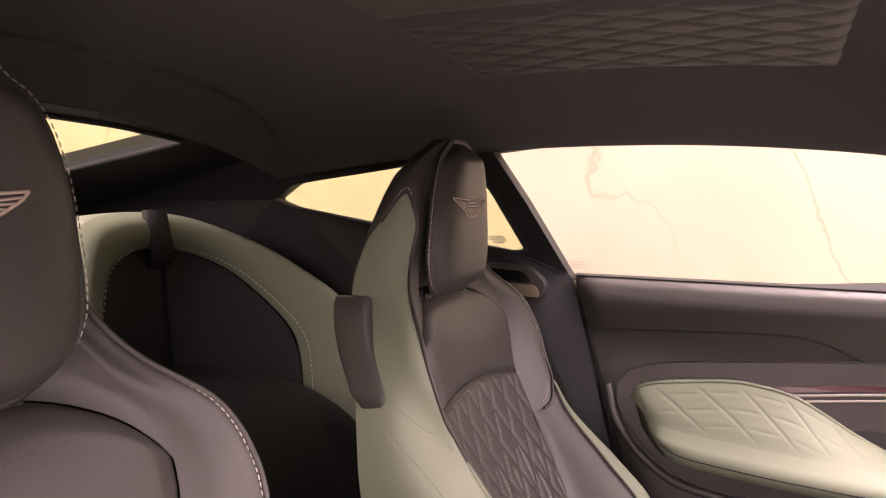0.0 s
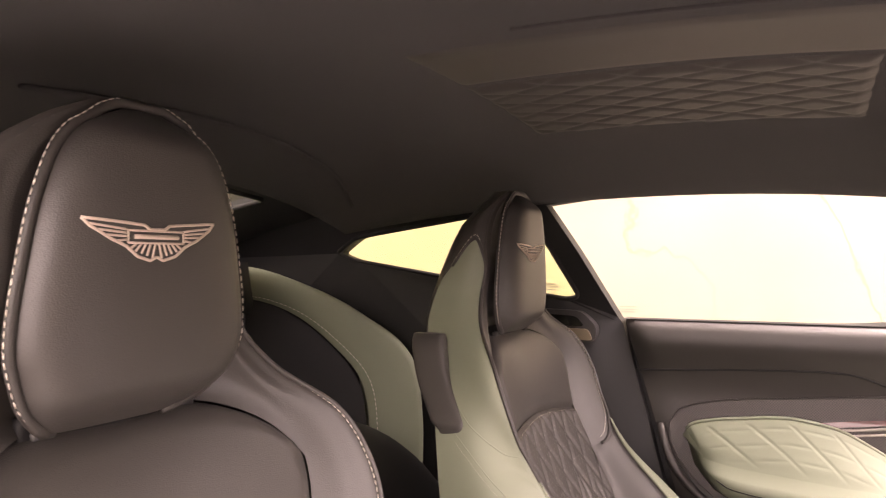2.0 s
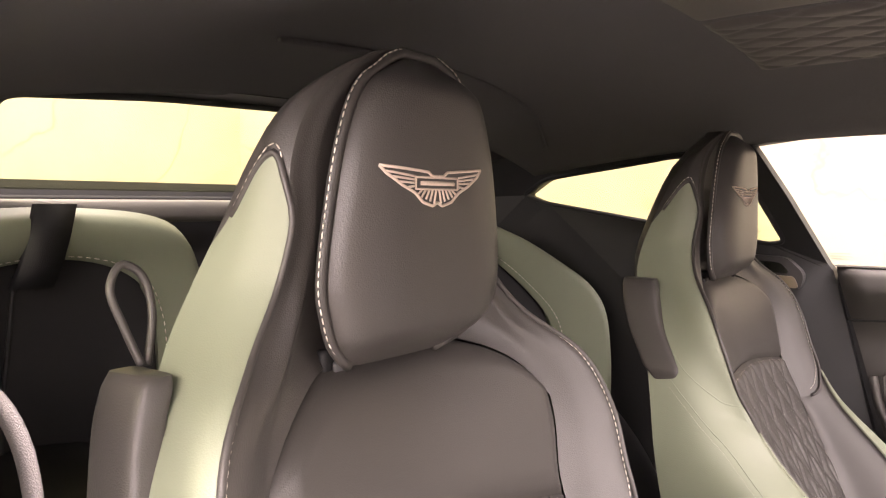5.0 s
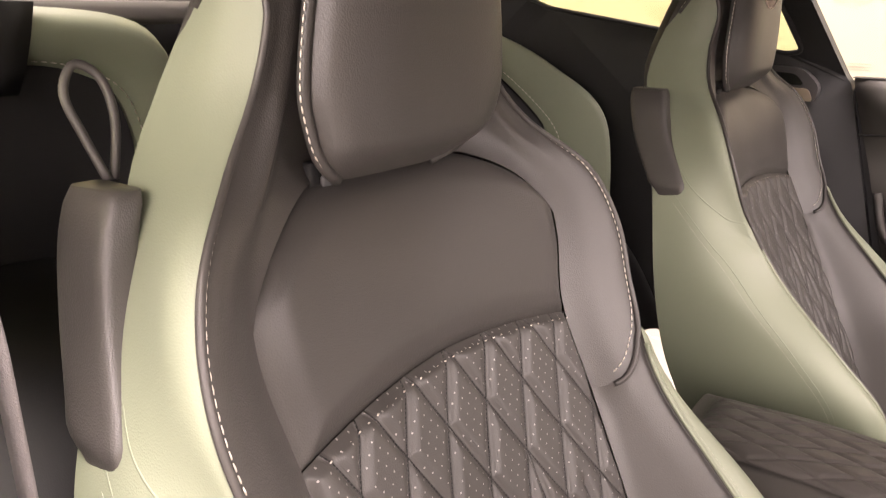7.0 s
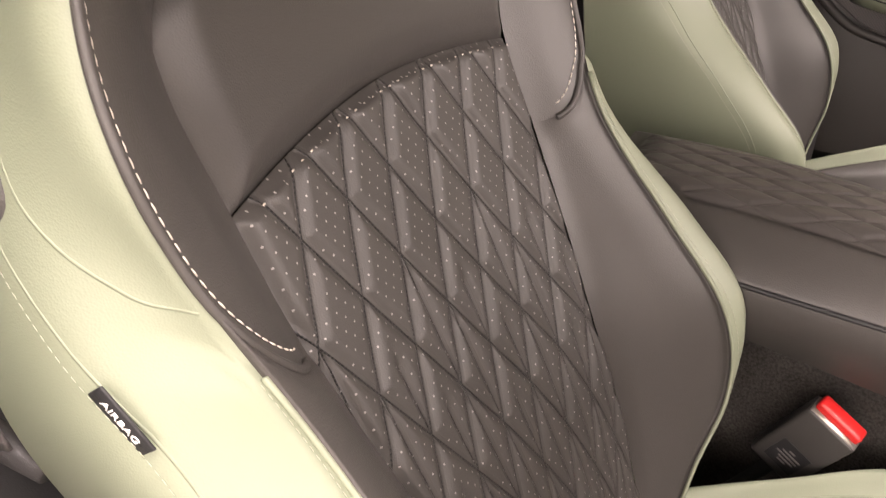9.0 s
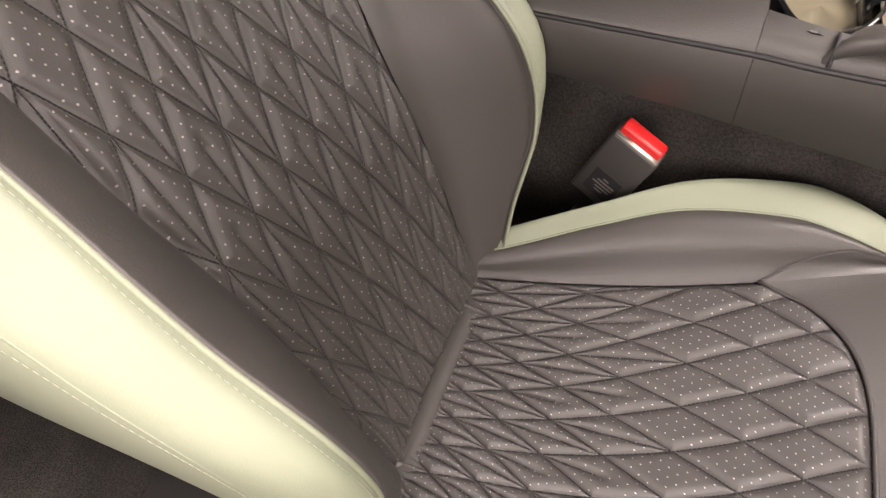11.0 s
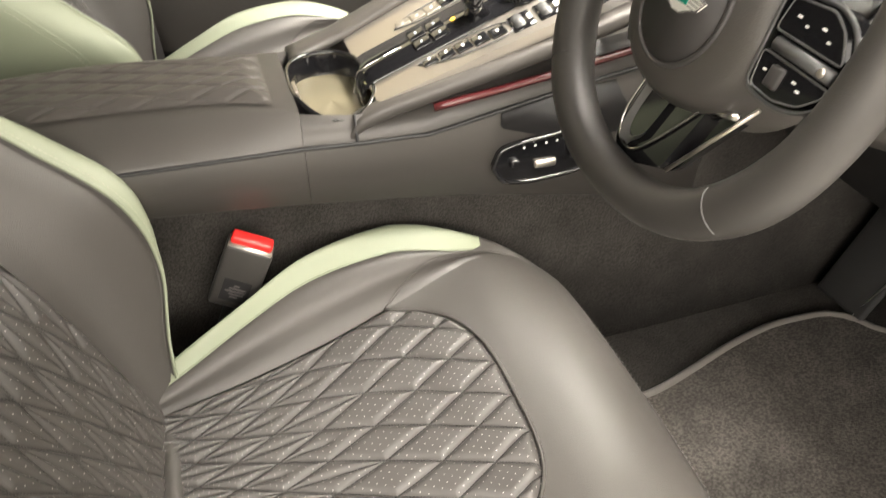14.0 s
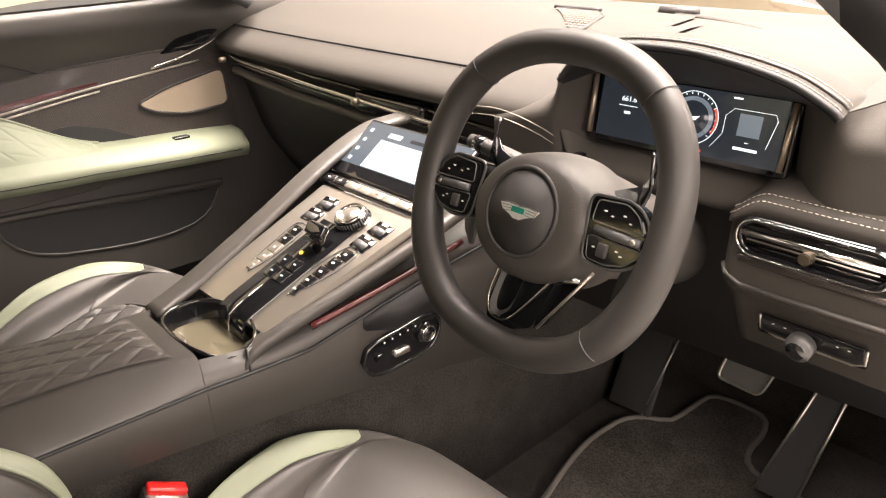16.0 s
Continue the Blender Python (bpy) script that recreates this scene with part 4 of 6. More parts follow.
    part("rear_roll", tube([(x, 0.006 + 0.006 * (x / 0.12) ** 2, 0.372) for x in np.linspace(-0.125, 0.135, 20)], 0.016, 10), BLACK, base, "plain black leather roll")
    part("frame", loft([[(x * k, y, z) for x, y in ((-0.20, -0.20), (0.20, -0.20), (0.205, 0.30), (0.10, 0.47), (-0.10, 0.47), (-0.205, 0.30))] for z, k in ((0.2, 0.9), (0.27, 1.0), (0.33, 1.0))]), PLASTIC, seat, "black plastic seat base", )
    # belt guide on the outer shoulder
    gp = smooth_path([(0.180, -0.306, 0.952), (0.192, -0.299, 0.926), (0.204, -0.285, 0.890), (0.217, -0.264, 0.856), (0.224, -0.253, 0.838), (0.224, -0.249, 0.826)], 6)
    secs = []
    for i, p in enumerate(gp):
        t = i / (len(gp) - 1)
        w = 0.0235 * (1 - 0.35 * smooth01((t - 0.86) / 0.14)) * (0.9 + 0.1 * smooth01(t / 0.06))
        d = 0.012 * (0.85 + 0.15 * smooth01(t / 0.06)) * (1 - 0.25 * smooth01((t - 0.85) / 0.15))
        secs.append([(p.x + math.copysign(abs(math.cos(q)) ** 0.38, math.cos(q)) * d, p.y + math.copysign(abs(math.sin(q)) ** 0.38, math.sin(q)) * w, p.z) for q in (2 * math.pi * (k + 0.5) / 28 for k in range(28))])
    part("belt_guide", loft(secs), BLACK, seat, "black leather seat belt guide")
    return seat


seat = front_seat("car_seat", "black leather sports seat with pale lime sides and quilted insert", cush_low, 1.0)
seat.matrix_world = pose(0.375, 0, 0)
passenger = front_seat("car_seat", "black leather sports seat with pale lime sides and quilted insert", cush_surf, 0.5)
passenger.matrix_world = pose(-0.375, 0.006, 0)
# small woven tag in the driver's side seam
p0, p1 = side_at(1, -0.186, 0.777, 0.0025), side_at(1, -0.166, 0.7545, 0.0025)
along = (p1 - p0).normalized()
outw = Vector((1, 0, 0))
upw = outw.cross(along).normalized()
m = Matrix((along, upw, along.cross(upw))).transposed().to_4x4()
m.translation = (p0 + p1) / 2
tag = part("airbag_tag", moved(box(0.033, 0.0125, 0.0016, 0.0004, 1), m), DARK, seat, "small black woven tag lettered AIRBAG")
lettering("tag_text", "AIRBAG", 0.0064, m @ Matrix.Translation((0, 0, 0.0011)), PLASTER, tag)
# The khaki colour stands in for a reflection in the gloss cup base.
LINER = material("khaki_reflection_liner", (0.20, 0.18, 0.125), 0.25, 0.3)
BADGE = material("pale_badge_metal", (0.75, 0.75, 0.72), 0.3, 0.2, vary=0.03)

# ---- rear seats ----


def rear_seat(side):
    """Bucket-shaped rear seat: a pale arch round a black back, wrapping forward along the car's side."""
    e = thing("rear_seat", "black leather rear seat with a pale lime arched border", "rear seat", "rear seats")

    def deep(x):
        t = (0.40 - x) / 0.23 if x < 0.40 else (x - 0.40) / 0.27
        return -0.80 + (0.05 if x < 0.40 else 0.24) * t * t

    out = [(0.170, 0.58), (0.172, 0.85), (0.178, 0.96), (0.215, 1.025), (0.33, 1.042), (0.46, 1.034), (0.56, 0.99), (0.625, 0.93), (0.668, 0.86), (0.68, 0.74), (0.68, 0.58)]
    inn = [(0.235, 0.58), (0.236, 0.82), (0.243, 0.91), (0.27, 0.957), (0.34, 0.980), (0.44, 0.972), (0.515, 0.938), (0.572, 0.872), (0.606, 0.80), (0.615, 0.70), (0.615, 0.58)]

    def along(pts, t):
        k = [i / (len(pts) - 1) for i in range(len(pts))]
        return crv(k, [p[0] for p in pts], t), crv(k, [p[1] for p in pts], t)

    def arch(a, b):
        o, i = along(out, a), along(inn, a)
        x, z = i[0] + (o[0] - i[0]) * b, i[1] + (o[1] - i[1]) * b
        return (side * x, deep(x) + 0.02 * math.sin(math.pi * min(1, b * 1.0)) ** 0.6 - 0.10 * smooth01((b - 0.8) / 0.2) * 0.2, z)

    part("border", sheet(arch, 60, 10, flip=side > 0), PALE, e, "pale lime leather arch")

    def crown(a, b):
        o = along(out, a)
        p = Vector(arch(a, 1.0))
        return p + Vector((0, -0.14 * b, -0.02 * b * b))

    part("border_top", sheet(crown, 60, 6, flip=side > 0), PALE, e)

    def middle(a, b):
        i = along(inn, a)
        x = i[0] + (0.42 - i[0]) * b
        z = i[1] + (0.62 - i[1]) * b
        return (side * x, deep(x) - 0.006 + 0.004 * b, z)

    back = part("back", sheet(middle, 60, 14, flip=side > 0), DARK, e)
    part("seam_stitching", stitches([Vector(arch(a, 0.07)) + Vector((0, 0.003, 0)) for a in np.linspace(0.02, 0.98, 120)], 0.006, 0.004, 0.0009), THREAD, e)
    strap = [(side * x, deep(x) + 0.022 if z > 0.97 else deep(x) + 0.012, z) for x, z in ((0.362, 1.047), (0.370, 1.01), (0.380, 0.975), (0.386, 0.95))]
    part("strap", loft([[(p[0] + dx, p[1] + dy, p[2]) for dx, dy in ((-0.023, 0), (0.023, 0), (0.023, -0.012), (-0.023, -0.012))] for p in strap]), DARK, e, "dark leather strap over the arch")
    part("back_seam", tube(smooth_path([(side * x, deep(x) + 0.001, z) for x, z in ((0.402, 0.965), (0.412, 0.88), (0.420, 0.80), (0.425, 0.72))], 6), 0.003, 6), DARK, e)
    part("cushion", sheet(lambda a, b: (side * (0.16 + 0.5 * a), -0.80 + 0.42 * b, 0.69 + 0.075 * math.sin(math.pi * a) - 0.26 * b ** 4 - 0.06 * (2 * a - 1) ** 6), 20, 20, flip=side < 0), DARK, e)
    return e


rear_seat(-1)
rear_seat(1)
divider = thing("rear_tunnel_cover", "black leather cover between the rear seats", "interior trim", "", "structure")
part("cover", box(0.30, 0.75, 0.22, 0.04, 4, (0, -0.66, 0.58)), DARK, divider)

# pull loop and belt by the driver's seat
lp = thing("pull_loop", "thin dark leather pull loop behind the front seat", "strap")
pts = smooth_path([(0.540, -0.328, 0.95), (0.545, -0.340, 0.975), (0.549, -0.348, 0.998), (0.540, -0.350, 1.013), (0.528, -0.346, 1.006), (0.526, -0.338, 0.983), (0.535, -0.330, 0.95)], 6)
part("cord", tube(pts, 0.0028, 8), BLACK, lp)
belt = thing("seat_belt", "grey webbing seat belt hanging from the door pillar", "seat belt", "front seat belts")
pts = smooth_path([(0.665, -0.40, 0.985), (0.655, -0.33, 0.972), (0.648, -0.285, 0.960), (0.646, -0.262, 0.942), (0.645, -0.252, 0.915), (0.644, -0.250, 0.87), (0.640, -0.254, 0.80), (0.632, -0.262, 0.74), (0.625, -0.27, 0.70)], 6)
part("webbing", loft([[(p.x, p.y - 0.008, p.z - 0.004), (p.x - 0.002, p.y - 0.008, p.z - 0.004), (p.x - 0.002, p.y + 0.008, p.z + 0.004), (p.x, p.y + 0.008, p.z + 0.004)] for p in pts]), WEBBING, belt, "grey woven webbing")
part("anchor", tube([(0.625, -0.33, 0.705), (0.620, -0.285, 0.697), (0.616, -0.25, 0.691)], 0.009, 12), PLASTIC, belt, "black anchor sleeve")
part("anchor_plate", tube([(0.616, -0.25, 0.691), (0.614, -0.214, 0.679)], 0.0034, 8), CHROME, belt, "bright anchor plate")
belt2 = thing("seat_belt", "dark webbing seat belt beside the passenger seat", "seat belt", "front seat belts")
pts = smooth_path([(-0.605, -0.01, 0.60), (-0.602, 0.01, 0.53), (-0.60, 0.022, 0.46), (-0.60, 0.026, 0.38), (-0.60, 0.03, 0.22)], 6)
part("webbing", loft([[(p.x, p.y - 0.016, p.z), (p.x - 0.003, p.y - 0.016, p.z), (p.x - 0.003, p.y + 0.016, p.z), (p.x, p.y + 0.016, p.z)] for p in pts]), PLASTIC, belt2)

# ---- passenger door ----
door = thing("door_1", "closed black leather car door with a pale quilted armrest", "car door", "", "structure")


def bulge(z):
    return 0.024 * math.exp(-(((z - 0.905) / 0.045) ** 2)) - 0.012 * math.exp(-(((z - 0.80) / 0.06) ** 2)) + 0.02 * smooth01((0.72 - z) / 0.3)


def door_edge(z):
    return -0.165 + 0.30 * (0.941 - z)


def belt_z(y):
    return crv([-0.2, 0.35, 0.6, 0.83, 1.0], [0.941, 0.944, 0.945, 0.942, 0.93], y)


def door_skin(a, b):
    z0 = 0.36 + (0.941 - 0.36) * b
    y = door_edge(z0) + 0.012 + (1.0 - door_edge(z0)) * a
    z = 0.36 + (belt_z(y) - 0.36) * b
    e = smooth01(a * 1.1 / 0.01)
    return (-0.765 + (0.014 + bulge(z)) * (0.3 + 0.7 * e) - 0.012 * smooth01((b - 0.985) / 0.015), y, z)


part("panel", sheet(door_skin, 50, 60), BLACK, door)
part("sill_cap", sheet(lambda a, b: (lambda y: (-0.745 - 0.045 * b, y, belt_z(y) + 0.012 * b * smooth01((y - 0.2) / 0.2)))(-0.155 + 1.1 * a), 30, 3), RUBBER, door)
e = part("glass", sheet(lambda a, b: (lambda y, z: Vector((-side_x(z) - 0.018, y, z)))(-0.30 + 1.2 * a, 0.92 + 0.27 * b), 4, 4), GLASS, door)
e.visible_shadow = False


for k, w in enumerate((0.034, 0.040, 0.030)):
    part("etched_mark", moved(box(0.0006, w, 0.0022, 0, 1), Matrix.Translation((-side_x(0.962) - 0.014, -0.146, 0.964 - 0.005 * k))), ETCHED, door, smooth=False)


def on_door(y, z, off=0.0):
    return Vector((-0.751 + bulge(z) + off, y, z))


line = smooth_path([on_door(y, z, 0.0006) for y, z in ((-0.13, 0.843), (0.0, 0.851), (0.12, 0.858), (0.205, 0.860), (0.245, 0.857), (0.28, 0.846), (0.325, 0.826))], 8)
part("upper_seam", tube(line, 0.0022, 6), DARK, door)
INLAY = smooth_path([(y, z, 0) for y, z in ((0.70, 0.845), (0.36, 0.828), (0.15, 0.808), (0.02, 0.794), (-0.045, 0.775), (-0.068, 0.745), (-0.052, 0.688), (-0.005, 0.633), (0.067, 0.590), (0.2, 0.578), (0.45, 0.585), (0.70, 0.595))], 5, True)
part("inlay", plate([(p.x, p.y) for p in INLAY], [], lambda a, b: on_door(a, b, 0.004), 0.012, (-1, 0, 0)), CARBON, door, "dark carbon fibre inlay", smooth=False)
part("inlay_edge", tube([on_door(p.x, p.y, 0.005) for p in INLAY[:43]], 0.0020, 6), BLACK, door, "thin dark edging")
STRIP = [(0.15, 0.750), (0.2256, 0.761), (0.30, 0.7706), (0.3584, 0.7778), (0.427, 0.7855), (0.577, 0.8005), (0.65, 0.8072)]
part("bright_strip", tube(smooth_path([on_door(y, z, 0.013) for y, z in STRIP], 5), 0.0026, 8), SATIN, door, "slim satin metal strip")
part("bright_strip", tube(smooth_path([on_door(y, z - 0.0095, 0.013) for y, z in STRIP[:5]], 5), 0.0022, 8), SATIN, door, "slim satin metal strip")
RS = [(y, z + 0.005) for y, z in STRIP[:5]] + [(y, z + 0.0145 - 0.006 * max(0.0, y - 0.3) / 0.127) for y, z in STRIP[4::-1]]
part("red_strip", plate(RS, [], lambda a, b: on_door(a, b, 0.011), 0.006, (-1, 0, 0)), RED, door, "red lacquered strip", smooth=False)
HP = round_outline([(0.285, 0.705), (0.325, 0.718), (0.365, 0.718), (0.425, 0.700), (0.495, 0.664), (0.40, 0.655), (0.30, 0.68)], 0.012)
# Flat sheet: its near-black colour is the shade inside the recess.
part("pull_recess_shade", plate(HP, [], lambda a, b: on_door(a, b, 0.007), 0.004, (-1, 0, 0)), DARK, door, "flat near-black sheet for the shaded recess behind the armrest", smooth=False)

# armrest: wedge with quilted top
AY = [-0.040, -0.03, 0.0, 0.05, 0.13, 0.175, 0.225, 0.270, 0.31, 0.36, 0.41, 0.58, 0.70]
AZT = [0.728, 0.746, 0.758, 0.766, 0.7746, 0.771, 0.760, 0.737, 0.713, 0.688, 0.674, 0.664, 0.654]
AXI = [-0.705, -0.690, -0.676, -0.668, -0.662, -0.659, -0.657, -0.656, -0.655, -0.654, -0.653, -0.655, -0.668]
AZI = [0.676, 0.672, 0.668, 0.664, 0.660, 0.657, 0.654, 0.652, 0.650, 0.649, 0.646, 0.636, 0.626]


def arm_line(y):
    """Top, quilt foot and inner edge of the armrest at distance y, as (x, z)."""
    zt, xi, zi = crv(AY, AZT, y), crv(AY, AXI, y), crv(AY, AZI, y)
    return (-0.740, zt), (xi - 0.026, min(zt - 0.004, zi + 0.024)), (xi, zi)


def arm_section(y):
    (xt, zt), (xq, zq), (xi, zi) = arm_line(y)
    k = smooth01((y + 0.05) / 0.06)
    pts = [(-0.755, zt + 0.002), (xt, zt), (xq, zq), (xi - 0.008, zi + 0.006), (xi - 0.001, zi), (xi - 0.001, zi - 0.014 * k), (xi - 0.012, zi - 0.030 * k), (-0.755, zi - 0.042 * k)]
    slant = 0.048 * (1 - smooth01((y + 0.04) / 0.2))
    return [(x, y + slant * f, z) for (x, z), f in zip(pts, (0, 0, 0.62, 0.8, 0.9, 1.0, 0.9, 0.3))]


arm = part("armrest", loft([arm_section(y) for y in np.linspace(-0.040, 0.70, 60)]), PALE, door, "pale lime leather armrest with a quilted pad")


def arm_pad(a, b):
    """Quilted top: long slanting seams crossed by shorter ones, dying away towards the plain border."""
    y0 = -0.034 + 0.424 * a
    sec = arm_section(y0)
    top, foot = Vector(sec[1]), Vector(sec[2])
    p = top.lerp(foot, b)
    length = (foot - top).length
    w = b * length
    u = (p.y - 1.12 * w + 0.008) / 0.070
    v = (w + 0.035 * p.y + 0.004) / 0.029
    long_seam = 1 - min(1.0, abs(u - round(u)) * 0.070 / 0.008)
    short_seam = (1 - min(1.0, abs(v - round(v)) * 0.029 / 0.006)) * smooth01(1.25 * (1 - abs(u - math.floor(u) - 0.5)) - 0.3)
    inner = smooth01((w - 0.008) / 0.010) * smooth01((length - w) / 0.012) * smooth01((a - 0.05) / 0.05) * smooth01((1 - a) / 0.05)
    groove = max(long_seam ** 1.6, 0.75 * short_seam ** 1.6) * inner
    h = 0.0004 + (0.0026 - 0.0015 * groove) * smooth01(w / 0.005) * smooth01((length - w) / 0.03) * smooth01(min(a, 1 - a) / 0.02)
    n = Vector((top.z - foot.z, 0, foot.x - top.x)).normalized()
    return p + n * h


part("quilted_pad", sheet(arm_pad, 220, 90, flip=True), PALE, arm, "pale lime leather quilted in slanting diamonds")
part("pad_piping", tube([Vector(arm_section(y)[1]) + Vector((0.002, 0, 0.001)) for y in np.linspace(-0.034, 0.40, 50)], 0.0030, 6), PALE, arm)
part("armrest_seam", tube([Vector(arm_section(y)[5]) + Vector((0.0008, 0, 0.002)) for y in np.linspace(-0.03, 0.68, 50)], 0.0012, 5), DARKTHREAD, arm)
part("release_button", moved(box(0.018, 0.034, 0.006, 0.002, 2), Matrix.Translation((-0.690, 0.555, 0.664))), GLOSS, arm, "small gloss black switch")
GR = round_outline([(0.492, 0.737), (0.57, 0.762), (0.70, 0.785), (0.70, 0.705), (0.60, 0.700), (0.53, 0.715)], 0.02)
sp = part("speaker_grille", plate(GR, [], lambda a, b: on_door(a, b, 0.012), 0.01, (-1, 0, 0)), GRILLE, door, "champagne perforated speaker grille", smooth=False)
part("grille_edge", tube([on_door(a, b, 0.012) for a, b in GR], 0.003, 6, True), PLASTIC, sp)
HD = round_outline([(0.55, 0.818), (0.66, 0.838), (0.70, 0.87), (0.66, 0.872), (0.60, 0.86)], 0.012)
hd = part("handle_recess", plate(HD, [], lambda a, b: on_door(a, b, 0.006), 0.004, (-1, 0, 0)), GLOSS, door, "black recess of the door handle", smooth=False)
part("handle", tube(smooth_path([on_door(0.54, 0.806, 0.012), on_door(0.61, 0.822, 0.02), on_door(0.67, 0.842, 0.018), on_door(0.69, 0.852, 0.01)], 6), 0.004, 8), CHROME, hd, "chrome door handle")
PK = smooth_path([(y, z, 0) for y, z in ((0.172, 0.566), (0.186, 0.522), (0.235, 0.481), (0.35, 0.455), (0.486, 0.444), (0.585, 0.458), (0.63, 0.498), (0.638, 0.522), (0.40, 0.542))], 5, True)
# No hollow is cut; a near-black sheet carries the pocket's inner shade.
part("pocket", plate([(p.x, p.y) for p in PK], [], lambda a, b: on_door(a, b, 0.003), 0.003, (-1, 0, 0)), DARK, door, "flat near-black sheet for the shaded hollow of the door pocket", smooth=False)
part("pocket_lip", tube([on_door(p.x, p.y, 0.003) for p in PK], 0.0032, 8, True), BLACK, door)
part("lower_ledge", tube(smooth_path([on_door(-0.084, 0.745, 0.002), on_door(-0.066, 0.684, 0.004), on_door(-0.018, 0.625, 0.006), on_door(0.06, 0.582, 0.008), on_door(0.303, 0.560, 0.010), on_door(0.647, 0.535, 0.010)], 8), 0.008, 8), BLACK, door)

# latch handle on the quarter trim behind the door
latch = thing("belt_lever", "bronze lever plate in a black recess on the pillar trim", "lever")
LH = round_outline([(-0.325, 0.958), (-0.23, 0.955), (-0.198, 0.925), (-0.205, 0.893), (-0.27, 0.897), (-0.33, 0.915)], 0.014)
part("surround", plate(LH, [], lambda a, b: Vector((-0.720, a, b)), 0.03, (-1, 0, 0)), PLASTIC, latch, smooth=False)
LR = round_outline([(-0.315, 0.948), (-0.24, 0.945), (-0.222, 0.925), (-0.30, 0.926)], 0.01)
part("recess", plate(LR, [], lambda a, b: Vector((-0.7175, a, b)), 0.006, (-1, 0, 0)), GLOSS, latch, smooth=False)
LB = round_outline([(-0.31, 0.922), (-0.215, 0.920), (-0.206, 0.898), (-0.27, 0.900)], 0.008)
part("plate", plate(LB, [], lambda a, b: Vector((-0.7165, a, b)), 0.006, (-1, 0, 0)), BRONZE, latch, smooth=False)
part("keyhole", moved(disc(0.004, 0.004, 16, 0.0008), pose(-0.715, -0.285, 0.912, 0, 90, 0)), GLOSS, latch)

# ---- centre console ----
con = thing("centre_console", "dark leather centre console with satin switch panel and quilted armrest", "centre console")


def con_top(y):
    """Right and left upper edges, their height, and the foot of the console side at distance y."""
    xr = crv([-0.14, 0.0, 0.12, 0.2, 0.3, 0.5, 0.64], [0.098, 0.108, 0.124, 0.150, 0.158, 0.168, 0.182], y)
    xl = crv([-0.14, 0.0, 0.2, 0.3, 0.5, 0.64], [-0.035, -0.030, 0.0, -0.03, -0.055, -0.06], y)
    z = crv([-0.14, 0.0, 0.19, 0.26, 0.32, 0.5, 0.64], [0.636, 0.643, 0.645, 0.640, 0.652, 0.690, 0.72], y)
    return xl, xr, z


def con_section(y):
    xl, xr, z = con_top(y)
    foot = crv([-0.14, 0.04, 0.22, 0.38, 0.64], [0.562, 0.556, 0.540, 0.520, 0.47], y)
    ledge = 0.612
    w = crv([-0.14, 0.25, 0.64], [0.150, 0.159, 0.170], y)
    return [(xl + 0.004, y, z), (xr - 0.004, y, z), (xr + 0.004, y, z - 0.003), (max(w, xr + 0.008), y, max(ledge, z - 0.04)), (max(w, xr + 0.008) + 0.003, y, max(ledge, z - 0.04) - 0.006), (w + 0.008, y, foot), (-0.085, y, foot), (-0.075, y, ledge - 0.01), (xl - 0.012, y, z - 0.006)]


part("body", loft([con_section(y) for y in np.linspace(-0.14, 0.192, 24)], caps=False), BLACK, con)
part("front_body", loft([[(p[0], p[1], p[2] - (0.03 if k < 2 else 0)) for k, p in enumerate(con_section(y))] for y in np.linspace(0.1925, 0.66, 32)], caps=False), BLACK, con)
part("cross_seam", tube([Vector(con_section(0.246)[k]) + Vector((0.0012, 0, 0.0006)) for k in (2, 3, 4)], 0.0016, 6), DARK, con)
part("side_seam", tube([Vector(con_section(y)[4]) + Vector((0.002, 0, 0.002)) for y in np.linspace(-0.13, 0.60, 40)], 0.0022, 6), DARK, con)


def arm_top(a, b):
    y = -0.125 + 0.295 * b
    xl, xr, z = con_top(y)
    x = xl + 0.008 + (xr - xl - 0.016) * a
    ed = min(min(a, 1 - a) * 0.12, min(b, 1 - b) * 0.31)
    return (x, y, z + 0.002 + 0.006 * smooth01(ed / 0.025) + 0.0026 * lattice(x - 0.04, y, 0.025, 0.40) * smooth01(ed / 0.008))


part("armrest_pad", sheet(arm_top, 90, 220), QUILTED, con, "black leather armrest quilted in diamonds")
part("armrest_tab", moved(box(0.024, 0.004, 0.012, 0.001, 2), pose(0.096, 0.198, 0.640, 12, 0, 0)), SATIN, con, "small satin opening tab")
# cup holder
cx, cy, cz = 0.087, 0.236, 0.644
sq = lambda v: math.copysign(abs(v) ** 0.75, v)
ring = [(cx + 0.070 * sq(math.cos(t)), cy + 0.043 * sq(math.sin(t)), cz - 0.03 * max(0.0, math.cos(t)) ** 4 * 0.4) for t in np.linspace(0, 2 * math.pi, 48, endpoint=False)]
cup = part("cup_holder", tube(ring, 0.0026, 8, True), GLOSS, con, "gloss black cup holder rim")
rad = lambda t, k, dz: (cx + 0.070 * k * sq(math.cos(t)), cy + 0.043 * k * sq(math.sin(t)), cz - 0.012 * max(0.0, math.cos(t)) ** 4 * k - dz)
part("bowl", sheet(lambda a, b: rad(2 * math.pi * a, 1 - 0.08 * b, 0.028 * b), 40, 6, flip=True), GLOSS, cup)
part("liner", sheet(lambda a, b: rad(2 * math.pi * a, 0.94 * (1 - b), 0.025), 40, 4, flip=True), LINER, cup, "cup base with a khaki reflection in its colour")

# switch panel, laid out on its own sloping frame
PANEL = pose(0.088, 0.300, 0.655, math.degrees(math.atan2(0.083, 0.205)), 0, 0)


